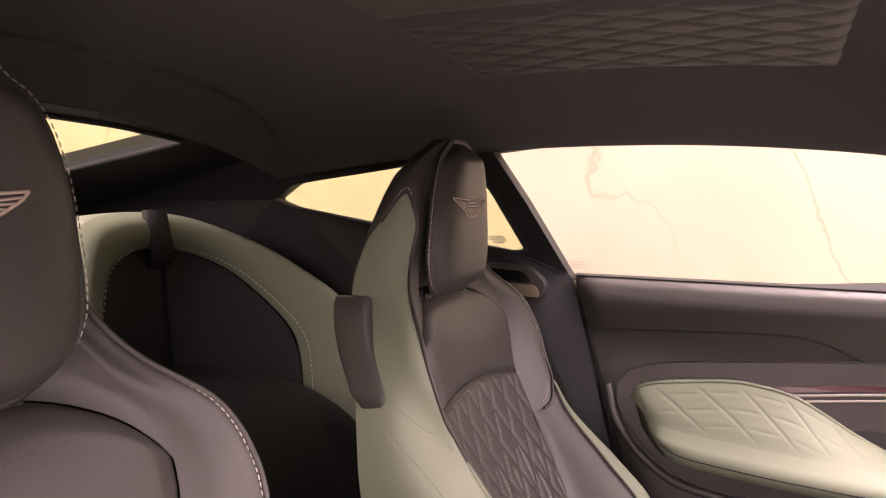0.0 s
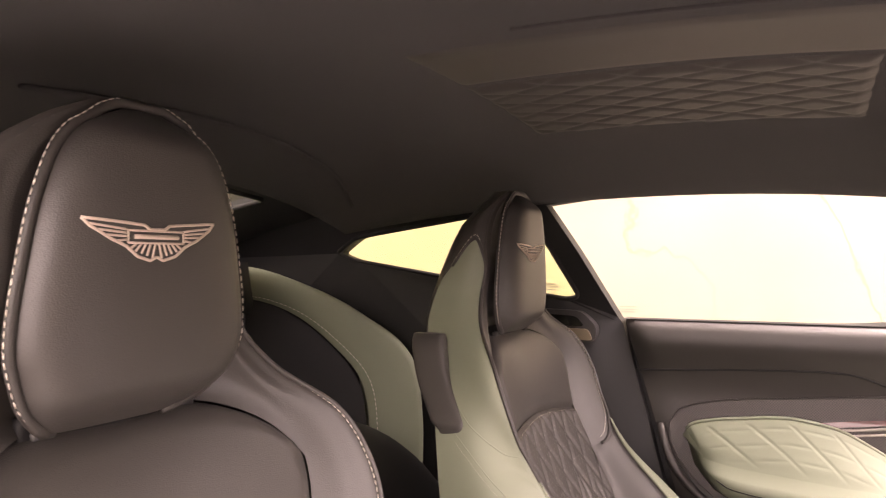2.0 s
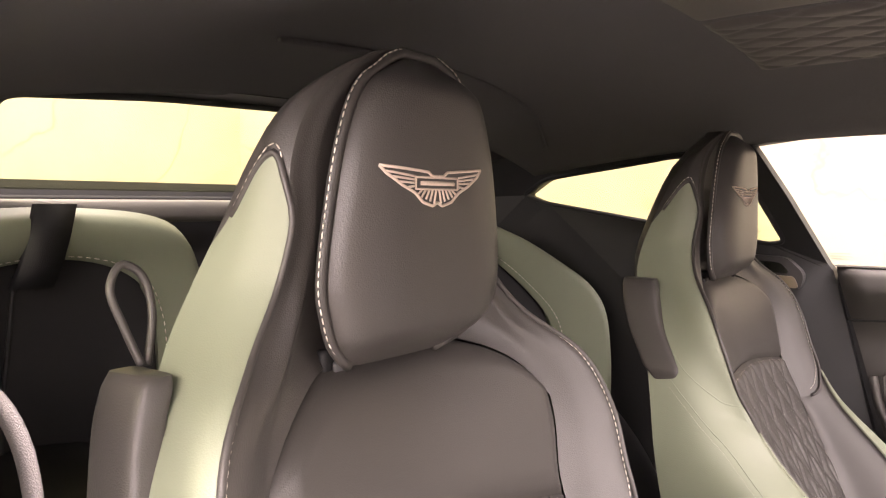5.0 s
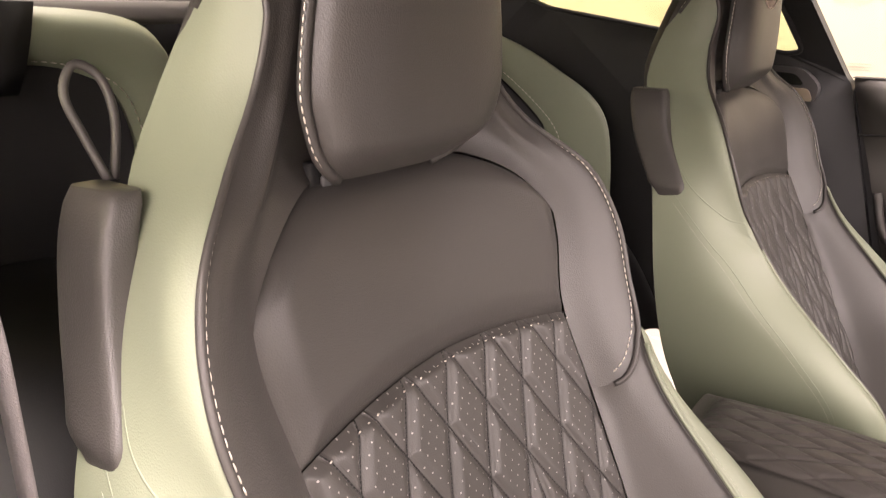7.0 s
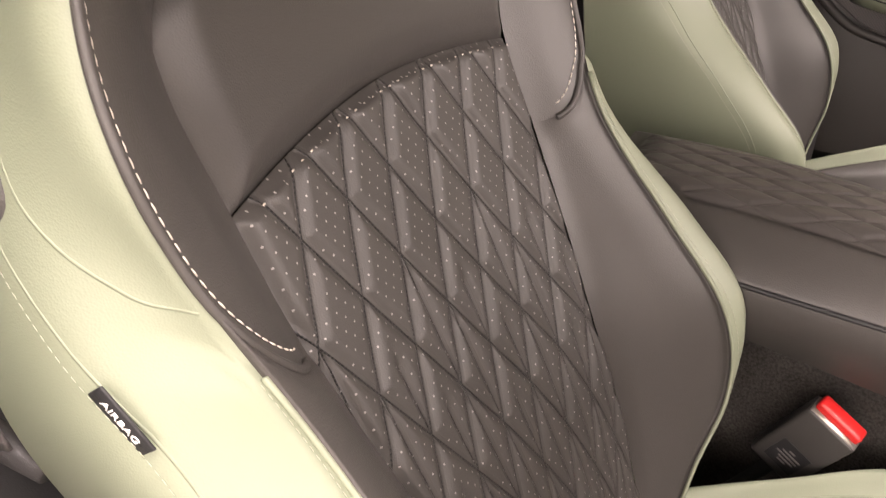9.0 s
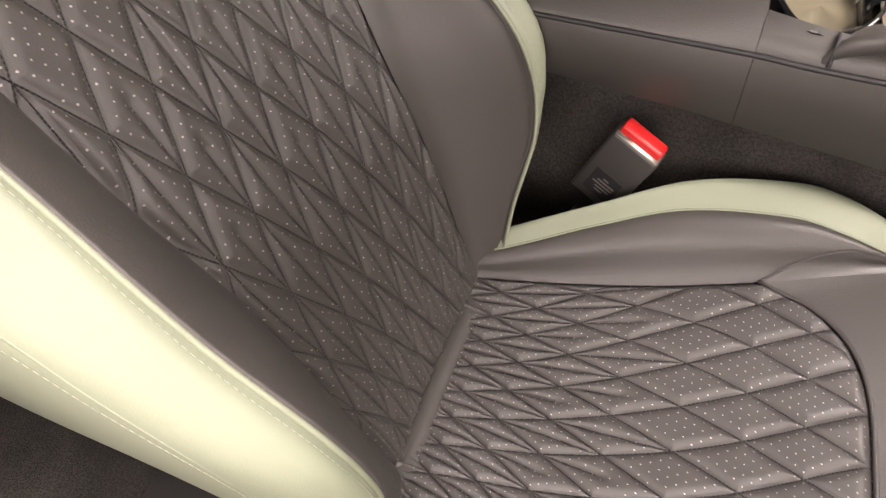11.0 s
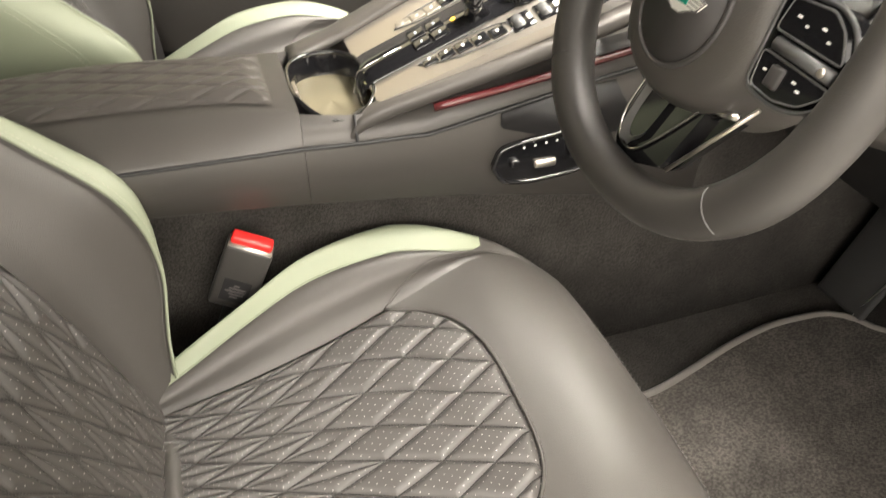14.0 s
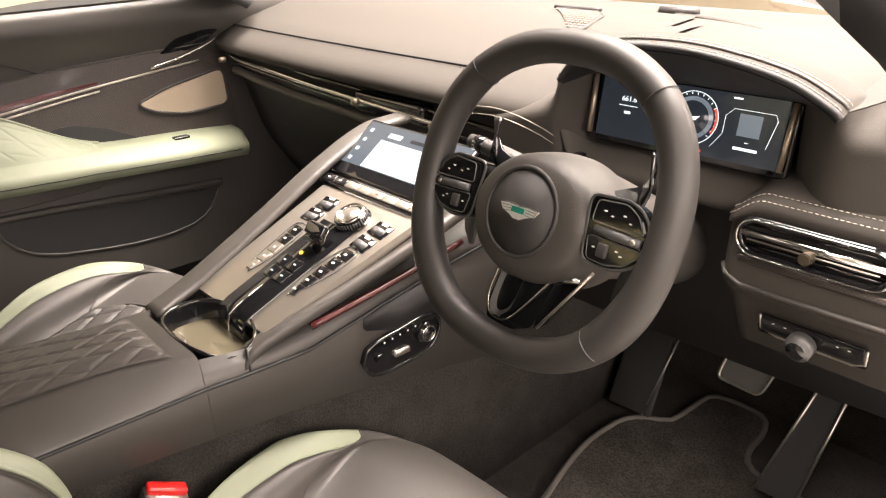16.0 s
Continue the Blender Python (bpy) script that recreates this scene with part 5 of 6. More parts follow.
def on_panel(name, bm, mat, px, pv, up=0.0, parent=None, label="", rz=0, smooth=True):
    ob = part(name, moved(bm, PANEL @ pose(px, pv, up, 0, 0, rz)), mat, parent or con, label, smooth)
    return ob


panel = part("switch_panel", moved(plate(round_outline([(-0.108, -0.030), (0.067, -0.030), (0.098, 0.203), (-0.116, 0.203)], 0.006), [], lambda a, b: Vector((a, b, 0)), 0.012, (0, 0, -1)), PANEL), SATIN, con, "satin champagne metal switch panel", smooth=False)
spine = loft([[(x, y, z + dz) for x, dz in ((-0.038, 0), (-0.036, 0.004), (0.026, 0.004), (0.028, 0))] for y, z in ((-0.052, -0.045), (-0.046, -0.02), (-0.034, -0.002), (-0.02, 0.001), (0.02, 0.001), (0.145, 0.001))], False)
part("spine", moved(spine, PANEL), GLOSS, panel, "gloss black centre spine")
part("spine_line", moved(tube([(-0.006, y, z - 0.003) for y, z in ((-0.053, -0.036), (-0.047, -0.012), (-0.034, 0.006), (-0.02, 0.0082), (0.02, 0.0083))], 0.0009, 6), PANEL), CHROME, panel)
for k in range(4):
    px, pv = -0.016 + 0.024 * (k % 2), 0.042 + 0.022 * (k // 2)
    b = on_panel("spine_button", box(0.021, 0.019, 0.003, 0.0012, 2), GLOSS, px, pv, 0.0055, panel)
    on_panel("button_mark", box(0.005, 0.0018, 0.0004, 0, 1), SCREENWHITE, px, pv, 0.0072, b, smooth=False)
on_panel("indicator", disc(0.0028, 0.001, 12, 0), glow("amber", (1.0, 0.55, 0.05), 2.0), -0.006, 0.084, 0.006, panel)
lever = on_panel("gear_lever", join(moved(loft([[(x, y, z) for x, y in ((-0.012 * k, -0.010 * k), (0.012 * k, -0.010 * k), (0.014 * k, 0.010 * k), (-0.014 * k, 0.010 * k))] for z, k in ((0.0, 1.1), (0.012, 0.8), (0.022, 0.9))]), pose(0, 0, 0)), moved(box(0.038, 0.018, 0.011, 0.004, 3), pose(0, 0.004, 0.023, 32, 0, 0))), GLOSS, 0.008, 0.108, 0.004, con, "gloss black gear selector")
on_panel("lever_cap", box(0.036, 0.003, 0.003, 0.001, 2), SMOKE, 0.008, 0.119, 0.030, lever)
knob = on_panel("rotary_knob", join(disc(0.0225, 0.013, 40, 0.002, (0, 0, 0.0065)), disc(0.026, 0.004, 40, 0.001, (0, 0, 0.001))), GLOSS, 0.008, 0.163, 0.001, con, "knurled rotary knob with a bright ring")
ridges = []
for k in range(36):
    q = 2 * math.pi * k / 36
    ridges.append(moved(box(0.0016, 0.0014, 0.008, 0, 1, (0.0226, 0, 0.0065)), Matrix.Rotation(q, 4, "Z")))
on_panel("knurling", join(*ridges), SMOKE, 0.008, 0.163, 0.001, knob, smooth=False)
on_panel("knob_ring", tube([(0.0185 * math.cos(t), 0.0185 * math.sin(t), 0.0135) for t in np.linspace(0, 2 * math.pi, 40, endpoint=False)], 0.0026, 8, True), CHROME, 0.008, 0.163, 0.001, knob)
on_panel("knob_top", disc(0.016, 0.003, 32, 0.001), SATIN, 0.008, 0.163, 0.013, knob)
for px, pv, tilt in ((-0.067, 0.146, -3), (-0.066, 0.173, -3), (0.059, 0.138, 5), (0.062, 0.167, 5)):
    t = on_panel("toggle_well", box(0.033, 0.025, 0.003, 0.0012, 1), GLOSS, px, pv, 0.0005, panel, rz=-tilt)
    on_panel("toggle", moved(disc(0.0068, 0.024, 24, 0.001), pose(0, -0.003, -0.0035, 0, 90, 0)), SMOKE, px, pv, 0.002, t, rz=-tilt)
    on_panel("toggle_mark", box(0.011, 0.0035, 0.0006, 0, 1), PLASTER, px, pv + 0.0095, 0.0022, t, rz=-tilt, smooth=False)
for side, x0, x1 in ((-1, -0.060, -0.064), (1, 0.041, 0.056)):
    for k in range(5):
        y0 = 0.038 + 0.0185 * k
        w = 0.019 * (0.55 + 0.45 * min(1, k / 1.5))
        b = on_panel("leaf_button", box(w, 0.017, 0.003, 0.0012, 2), SATIN if side < 0 and k < 3 else GLOSS, x0 + (x1 - x0) * k / 4 + side * 0.004 * (1 - min(1, k / 2)), y0, 0.001, panel)
        on_panel("button_mark", box(0.005, 0.0026, 0.0004, 0, 1), PLASTER, x0 + (x1 - x0) * k / 4, y0, 0.0027, b, smooth=False)
    edge = smooth_path([(x0 - side * 0.002, 0.026, 0), (x0 + side * 0.012, 0.045, 0), (x1 + side * 0.0125, 0.09, 0), (x1 + side * 0.012, 0.124, 0), (x1 - side * 0.011, 0.124, 0), (x0 - side * 0.0115, 0.06, 0)], 4, True)
    on_panel("leaf_edge", tube(edge, 0.0008, 5, True), SMOKE, 0, 0, 0.001, panel)
keys = on_panel("key_bar", box(0.230, 0.018, 0.006, 0.0015, 2), GLOSS, -0.011, 0.2135, 0.003, con, "bar of small satin keys below the screen")
for k in range(8):
    b = on_panel("key", box(0.0265, 0.0125, 0.003, 0.001, 2), GLOSS if k < 2 else SATIN, -0.110 + 0.0283 * k, 0.2135, 0.0062, keys)
    on_panel("key_mark", box(0.005, 0.0022, 0.0004, 0, 1), REDPLASTIC if k == 4 else PLASTER, -0.110 + 0.0283 * k, 0.2135, 0.0078, b, smooth=False)


def rail(name, pts, w, h, mat, label):
    secs = []
    for p in smooth_path(pts, 8):
        secs.append([(p.x + math.copysign(abs(math.cos(q)) ** 0.6, math.cos(q)) * w, p.y, p.z + math.copysign(abs(math.sin(q)) ** 0.6, math.sin(q)) * h) for q in (2 * math.pi * k / 14 for k in range(14))])
    return part(name, loft(secs), mat, con, label)


rail("left_rail", [(-0.012, 0.205, 0.632), (-0.032, 0.27, 0.646), (-0.046, 0.40, 0.702), (-0.051, 0.50, 0.752), (-0.053, 0.59, 0.787), (-0.054, 0.66, 0.792)], 0.020, 0.007, BLACK, "black leather side rail")
rail("right_rail", [(0.150, 0.236, 0.604), (0.154, 0.252, 0.626), (0.162, 0.32, 0.650), (0.176, 0.42, 0.682), (0.196, 0.54, 0.728), (0.205, 0.62, 0.765)], 0.012, 0.009, BLACK, "black leather side rail")
part("red_strip", tube(smooth_path([(0.175, 0.325, 0.640), (0.181, 0.42, 0.656), (0.187, 0.56, 0.682)], 8), 0.0045, 8), RED, con, "deep red lacquered strip")
# Solid block whose near-black colour stands for the cubby's shaded cavity.
part("cubby", loft([[(0.181, y, z0), (0.181, y, z1), (0.10, y, z1), (0.10, y, z0)] for y, z0, z1 in ((0.40, 0.606, 0.622), (0.46, 0.585, 0.635), (0.60, 0.575, 0.655), (0.68, 0.58, 0.66))]), DARK, con, "solid block, near-black for the shaded hollow of the cubby")
SC = smooth_path([(y + 0.006, z + 0.006, 0) for y, z in ((0.385, 0.552), (0.395, 0.573), (0.45, 0.582), (0.50, 0.585), (0.515, 0.565), (0.50, 0.537), (0.45, 0.528), (0.40, 0.532))], 5, True)
ctl = part("seat_control", plate([(p.x, p.y) for p in SC], [], lambda a, b: Vector((0.1805, a, b)), 0.012, (-1, 0, 0)), GLOSS, con, "gloss black seat control pod", smooth=False)
part("pod_rim", tube([(0.1805, p.x, p.y) for p in SC], 0.003, 6, True), GLOSS, ctl)
part("round_dial", moved(disc(0.016, 0.012, 28, 0.002), pose(0.1845, 0.494, 0.568, 0, 90, 0)), GLOSS, ctl)
part("dial_ring", tube([(0.1895, 0.494 + 0.011 * math.cos(t), 0.568 + 0.011 * math.sin(t)) for t in np.linspace(0, 6.283, 28, endpoint=False)], 0.0016, 6, True), CHROME, ctl)
part("slider", box(0.006, 0.026, 0.009, 0.003, 2, (0.1825, 0.452, 0.555)), SATIN, ctl)
part("lumbar_switch", box(0.006, 0.010, 0.011, 0.002, 2, (0.1825, 0.415, 0.561)), GLOSS, ctl)
for k in range(5):
    part("mark", box(0.001, 0.002, 0.002, 0, 1, (0.1811, 0.426 + 0.013 * k, 0.578 + 0.001 * k)), PLASTER, ctl, smooth=False)

# touch screen in the console
SCR = pose(0.074, 0.512, 0.741, 35, 0, 0)
scr = thing("touch_screen", "lit touch screen above the console switch panel", "touch screen")
part("bezel", moved(box(0.232, 0.104, 0.010, 0.004, 2, (0, 0.052, 0)), SCR), GLOSS, scr)
part("display", moved(box(0.222, 0.078, 0.001, 0, 1, (0, 0.060, 0.0055)), SCR), SCREENBLUE, scr, smooth=False)
part("page", moved(box(0.160, 0.050, 0.001, 0, 1, (0.018, 0.047, 0.0066)), SCR), SCREENWHITE, scr, "bright white page", smooth=False)
part("page_tab", moved(box(0.028, 0.008, 0.001, 0, 1, (-0.040, 0.083, 0.0066)), SCR), SCREENWHITE, scr, smooth=False)
part("page_tab", moved(box(0.07, 0.005, 0.001, 0, 1, (0.03, 0.083, 0.0066)), SCR), SCREENBLACK, scr, smooth=False)
for k in range(4):
    part("icon", moved(box(0.006, 0.006, 0.001, 0, 1, (-0.096, 0.030 + 0.018 * k, 0.0066)), SCR), SCREENWHITE, scr, smooth=False)

# ---- dashboard ----
dash = thing("dashboard", "dark leather dashboard with stitched instrument hood", "dashboard")
DB = [0.0, 0.06, 0.13, 0.22, 0.40, 0.65, 1.0]
DY = [0.705, 0.672, 0.665, 0.685, 0.77, 0.95, 1.30]
DZ = [0.822, 0.823, 0.838, 0.858, 0.892, 0.925, 0.905]


def dash_top(a, b):
    x = -0.765 + 1.50 * a
    y, z = crv(DB, DY, b), crv(DB, DZ, b)
    y += 0.03 * (abs(x) / 0.75) ** 3 * (1 - b)
    z += 0.010 * smooth01((x - 0.2) / 0.15) * (1 - b)
    z -= 0.06 * smooth01((x - 0.255) / 0.03) * smooth01((0.60 - x) / 0.03) * (1 - smooth01((b - 0.32) / 0.15))
    return (x, y, z)


part("top_pad", sheet(dash_top, 70, 40), DASHHIDE, dash, "smooth dark leather dash top")


def dash_low(a, b):
    x = -0.765 + 1.50 * a
    k = [0, 0.12, 0.2, 0.5, 1.0]
    y, z = crv(k, [0.705, 0.715, 0.72, 0.76, 0.86], b), crv(k, [0.822, 0.79, 0.76, 0.62, 0.47], b)
    return (x, y + 0.03 * (abs(x) / 0.75) ** 3, z)


# The near-black colour stands in for shade cast by the dash pad.
part("glovebox", sheet(dash_low, 50, 24, flip=True), DARK, dash, "lower dash and glove box, near-black with the dash pad's shade in the colour")
part("pad_seam", tube([Vector(dash_top(a, 0.30)) + Vector((0, 0, 0.001)) for a in np.linspace(0.0, 0.565, 60)], 0.002, 6), DARK, dash)
part("pad_stitching", stitches([Vector(dash_top(a, 0.285)) + Vector((0, 0, 0.0015)) for a in np.linspace(0.0, 0.565, 145)], 0.004, 0.003, 0.0006), DARKTHREAD, dash)
vent = part("vent_strip", tube([(x, 0.668 + 0.03 * (abs(x) / 0.75) ** 3, 0.803 - 0.03 * (x + 0.3) * 1.2) for x in np.linspace(-0.70, 0.03, 40)], 0.0042, 8), CHROME, dash, "slim chrome vent strip")
for dz in (-0.014, 0.012):
    part("vent_slat", tube([(x, 0.684 + 0.03 * (abs(x) / 0.75) ** 3, 0.803 + dz - 0.036 * (x + 0.3)) for x in np.linspace(-0.70, 0.22, 40)], 0.0045, 6), GLOSS, vent)
part("lower_lip", tube([(x, 0.690 + 0.03 * (abs(x) / 0.75) ** 3, 0.765 - 0.036 * (x + 0.3)) for x in np.linspace(-0.72, -0.10, 40)], 0.009, 8), BLACK, dash)
for x in (-0.66, -0.18, 0.02):
    part("vent_knob", moved(disc(0.006, 0.014, 20, 0.001), pose(x, 0.660, 0.803 - 0.036 * (x + 0.3), 90, 0, 0)), KNOBMETAL, vent)
for x0, x1 in ((-0.20, -0.02), (0.22, 0.30)):
    part("vent_frame", box(x1 - x0, 0.03, 0.034, 0.008, 3, ((x0 + x1) / 2, 0.685, 0.803 - 0.036 * ((x0 + x1) / 2 + 0.3))), GLOSS, vent)

# instrument hood and display
HX = [0.268, 0.285, 0.31, 0.351, 0.428, 0.494, 0.554, 0.596, 0.607]
HZ = [0.893, 0.914, 0.930, 0.9428, 0.9460, 0.9395, 0.927, 0.908, 0.899]


def hood(a, b):
    k = [i / 8 for i in range(9)]
    x, z = crv(k, HX, a), crv(k, HZ, a)
    m = 0.437
    grow = 1 + 0.10 * b
    return (m + (x - m) * grow, 0.656 + 0.34 * b, z - 0.022 * b * b + 0.010 * math.sin(math.pi * min(1, b * 4)) * (b < 0.25))


hd = part("hood", sheet(hood, 60, 24), DASHHIDE, dash, "leather instrument hood with twin ivory stitching")
# Underside in near-black: the shade below the brow is put into its colour.
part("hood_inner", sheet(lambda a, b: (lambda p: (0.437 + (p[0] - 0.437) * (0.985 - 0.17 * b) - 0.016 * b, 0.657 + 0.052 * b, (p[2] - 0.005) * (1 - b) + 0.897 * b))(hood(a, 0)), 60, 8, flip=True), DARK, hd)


def cowl(s, a, b):
    """Leather beside the display: from its edge out to the dash end, foot to brow."""
    k = [0, 0.30, 0.55, 1.0]
    x = crv(k, [0.552, 0.600, 0.645, 0.768] if s > 0 else [0.289, 0.262, 0.235, 0.150], a)
    y = crv(k, [0.706, 0.664, 0.664, 0.690] if s > 0 else [0.706, 0.664, 0.658, 0.660], a)
    top = crv(k, [0.898, 0.902, 0.912, 0.905] if s > 0 else [0.898, 0.900, 0.888, 0.855], a)
    foot = 0.812 if s > 0 else 0.775
    return (x, y + (0.12 * max(0, b - 0.6) ** 2 / 0.16 if a > 0.3 else 0.0) * smooth01((a - 0.3) / 0.3), foot + (top - foot) * b)


for side in (1, -1):
    part("cowl_side", sheet(lambda a, b: cowl(side, a, b), 24, 16, flip=side < 0), DASHHIDE, dash, "smooth leather beside the display")
    part("cowl_top", sheet(lambda a, b: (lambda p: (p[0], p[1] + 0.24 * b, p[2] + (0.928 - p[2]) * math.sin(b * math.pi / 2) + 0.001))(cowl(side, 0.28 * (side > 0) + (1 - 0.28 * (side > 0)) * a, 1.0)), 20, 12, flip=side < 0), DASHHIDE, dash)
for dz in (0.0, 0.011):
    part("roll_stitching", stitches(smooth_path([(0.10, 0.654, 0.826 + dz), (0.155, 0.6525, 0.831 + dz), (0.19, 0.6525, 0.829 + dz), (0.232, 0.6555, 0.8195 + dz), (0.262, 0.660, 0.808 + dz)], 10), 0.0032, 0.0016, 0.0004), THREAD, dash, "ivory contrast stitching")
# The lip is coloured near-black too, for the shade beneath it.
part("hood_lip", tube([Vector(hood(a, 0)) for a in np.linspace(0, 1, 60)], 0.004, 8), DARK, hd)
part("hood_piping", tube([Vector(hood(a, 0.046)) + Vector((0, 0, 0.0005)) for a in np.linspace(0.02, 0.98, 60)], 0.0022, 6), BLACK, hd)
for b in (0.022, 0.070):
    part("hood_stitching", stitches([Vector(hood(a, b)) + Vector((0, -0.0003, 0.0006)) for a in np.linspace(0.05, 0.985, 165)], 0.0034, 0.0017, 0.0004), THREAD, hd, "ivory contrast stitching")
CL = pose(0.419, 0.705, 0.860, 78, 0, 0) @ Matrix.Diagonal((0.87, 0.80, 1, 1))
cl = thing("instrument_display", "lit digital instrument display showing a round dial", "instrument display")
part("bezel", moved(box(0.300, 0.112, 0.012, 0.004, 2), CL), GLOSS, cl)
part("display", moved(box(0.272, 0.092, 0.001, 0, 1, (0, 0, 0.0066)), CL), SCREENBLACK, cl, smooth=False)
dial = lambda r, n: [(0.012 + r * math.cos(t), 0.004 + r * math.sin(t), 0.0076) for t in np.linspace(math.radians(-130), math.radians(130) + math.radians(60), n)]
part("dial_ring", moved(tube(dial(0.037, 60), 0.0005, 6), CL), SCREENWHITE, cl)
for k in range(19):
    t0 = math.radians(-40 + 14 * k)
    part("dial_tick", moved(tube([(0.012 + r0 * math.cos(t0), 0.004 + r0 * math.sin(t0), 0.0078) for r0 in (0.0325, 0.0355)], 0.0005, 4), CL), SCREENWHITE, cl)
part("dial_inner", moved(disc(0.030, 0.0008, 40, 0, (0.012, 0.004, 0.0075)), CL), SCREENBLUE, cl)
part("dial_face", moved(disc(0.024, 0.0008, 40, 0, (0.012, 0.004, 0.0082)), CL), SCREENBLACK, cl)
part("red_zone", moved(tube([(0.012 + 0.035 * math.cos(t), 0.004 + 0.035 * math.sin(t), 0.0078) for t in np.linspace(-0.5, 0.5, 12)], 0.0016, 6), CL), SCREENRED, cl)
part("dial_badge", moved(plate([(-0.012, 0.004), (0.0, 0.0015), (0.012, 0.004), (0.006, -0.003), (0.0, -0.004), (-0.006, -0.003)], [], lambda a, b: Vector((a + 0.012, b + 0.004, 0.009)), 0.0004, (0, 0, 1)), CL), SCREENWHITE, cl, "plain white wing mark", smooth=False)
for w, h, x, y in ((0.030, 0.0010, -0.088, 0.004), (0.010, 0.004, -0.088, -0.006), (0.012, 0.0025, 0.070, 0.040), (0.012, 0.0025, -0.04, 0.040), (0.032, 0.004, 0.092, -0.026), (0.004, 0.0012, 0.092, -0.017)):
    part("text_bar", moved(box(w, h, 0.0006, 0, 1, (x, y, 0.0076)), CL), SCREENWHITE, cl, smooth=False)
lettering("range_text", "661.6", 0.011, CL @ Matrix.Translation((-0.088, 0.014, 0.0078)), SCREENWHITE, cl)
part("map_tile", moved(box(0.030, 0.030, 0.0006, 0, 1, (0.092, 0.006, 0.0076)), CL), SCREENBLUE, cl, smooth=False)
part("frame_line", moved(tube([(0.045, -0.03, 0.0076), (0.058, -0.01, 0.0076), (0.058, 0.015, 0.0076), (0.068, 0.026, 0.0076), (0.122, 0.026, 0.0076), (0.126, 0.018, 0.0076), (0.118, -0.02, 0.0076)], 0.00032, 6), CL), SCREENWHITE, cl)
part("warning_light", moved(box(0.006, 0.004, 0.0006, 0, 1, (0.03, -0.04, 0.0076)), CL), SCREENRED, cl, smooth=False)
for s in (-1, 1):
    part("side_trim", moved(tube([(s * 0.143, -0.045, 0.012), (s * 0.146, 0.045, 0.012)], 0.004, 8), CL), BRONZE, cl)

# driver's side vent pod and light switches
pod = thing("vent_pod", "leather dash end with a chrome air vent and light switches", "air vent")


def pod_face(a, b):
    x = 0.50 + 0.26 * a
    k = [0, 0.12, 0.3, 0.62, 0.72, 1.0]
    y, z = crv(k, [0.72, 0.650, 0.652, 0.648, 0.662, 0.70], b), crv(k, [0.828, 0.808, 0.775, 0.705, 0.690, 0.615], b)
    return (x, y + 0.05 * smooth01((0.06 - a) / 0.06), z - 0.028 * (1 - smooth01(a / 0.2)) * (1 - smooth01((b - 0.15) / 0.2)))


part("face", sheet(pod_face, 24, 40, flip=True), DASHHIDE, pod)
for b in (0.095, 0.125):
    part("pod_stitching", stitches([Vector(pod_face(a, b)) + Vector((0, -0.0012, 0.0006)) for a in np.linspace(0.03, 1, 80)], 0.0038, 0.0022, 0.0005), THREAD, pod)
slot = lambda g: [(0.609 + (0.055 + g) * (1 if math.cos(t) > 0 else -1) + (0.020 + g) * math.cos(t), 0.638, 0.771 + (0.019 + g) * math.sin(t)) for t in np.linspace(0, 6.283, 40, endpoint=False)]
v = part("air_vent", tube(slot(0), 0.0045, 8, True), GLOSS, pod, "gloss black oval air vent with a chrome bar")
part("vent_line", tube([(x, y - 0.004, z) for x, y, z in slot(0.001)], 0.0012, 6, True), CHROME, v)
part("vent_back", plate([(p[0], p[2]) for p in slot(0)], [], lambda a, b: Vector((a, 0.644, b)), 0.01, (0, 1, 0)), DARK, v, smooth=False)
part("vent_bar", tube([(0.538, 0.634, 0.776), (0.680, 0.634, 0.776)], 0.0042, 10), CHROME, v)
part("bar_line", tube([(0.545, 0.632, 0.7695), (0.675, 0.632, 0.7695)], 0.0010, 6), SATIN, v)
for z in (0.7605, 0.7655, 0.7835):
    part("vent_slat", tube([(0.540, 0.640, z), (0.678, 0.640, z)], 0.0019, 6), GLOSS, v)
part("vent_knob", moved(disc(0.0068, 0.012, 10, 0.001), pose(0.609, 0.629, 0.768, 90, 0, 0)), KNOBMETAL, v, smooth=False)
part("carbon_strip", box(0.16, 0.004, 0.007, 0.001, 1, (0.612, 0.644, 0.741)), CARBON, pod)
part("lower_bead", tube([(0.508, 0.660, 0.722), (0.516, 0.650, 0.716), (0.536, 0.645, 0.7095), (0.60, 0.644, 0.710), (0.76, 0.648, 0.711)], 0.0028, 8), BLACK, pod, "dark satin bead")
sw = part("light_switch", moved(box(0.116, 0.006, 0.024, 0.005, 2), pose(0.612, 0.668, 0.662, 12, 0, 0)), GLOSS, pod, "light switch panel with a rotary knob")
part("switch_edge", tube([(0.556, 0.664, 0.673), (0.557, 0.668, 0.656), (0.575, 0.670, 0.650), (0.655, 0.670, 0.650), (0.668, 0.667, 0.656), (0.669, 0.664, 0.673)], 0.0018, 6), SATIN, sw)
part("knob", moved(disc(0.015, 0.018, 32, 0.002), pose(0.606, 0.656, 0.656, 102, 0, 0)), SMOKE, sw)
part("knob_cap", moved(disc(0.010, 0.019, 32, 0.001), pose(0.606, 0.6545, 0.656, 102, 0, 0)), GLOSS, sw)
for x in (0.572, 0.585, 0.64, 0.652):
    part("mark", moved(box(0.003, 0.0008, 0.0014, 0, 1), pose(x, 0.6642, 0.667, 12, 0, 0)), PLASTER, sw, smooth=False)

# windscreen demister and wiper shelf
DASH_B = np.linspace(0.0, 1.0, 400)
DASH_Y = [dash_top(0.6, b)[1] for b in DASH_B]


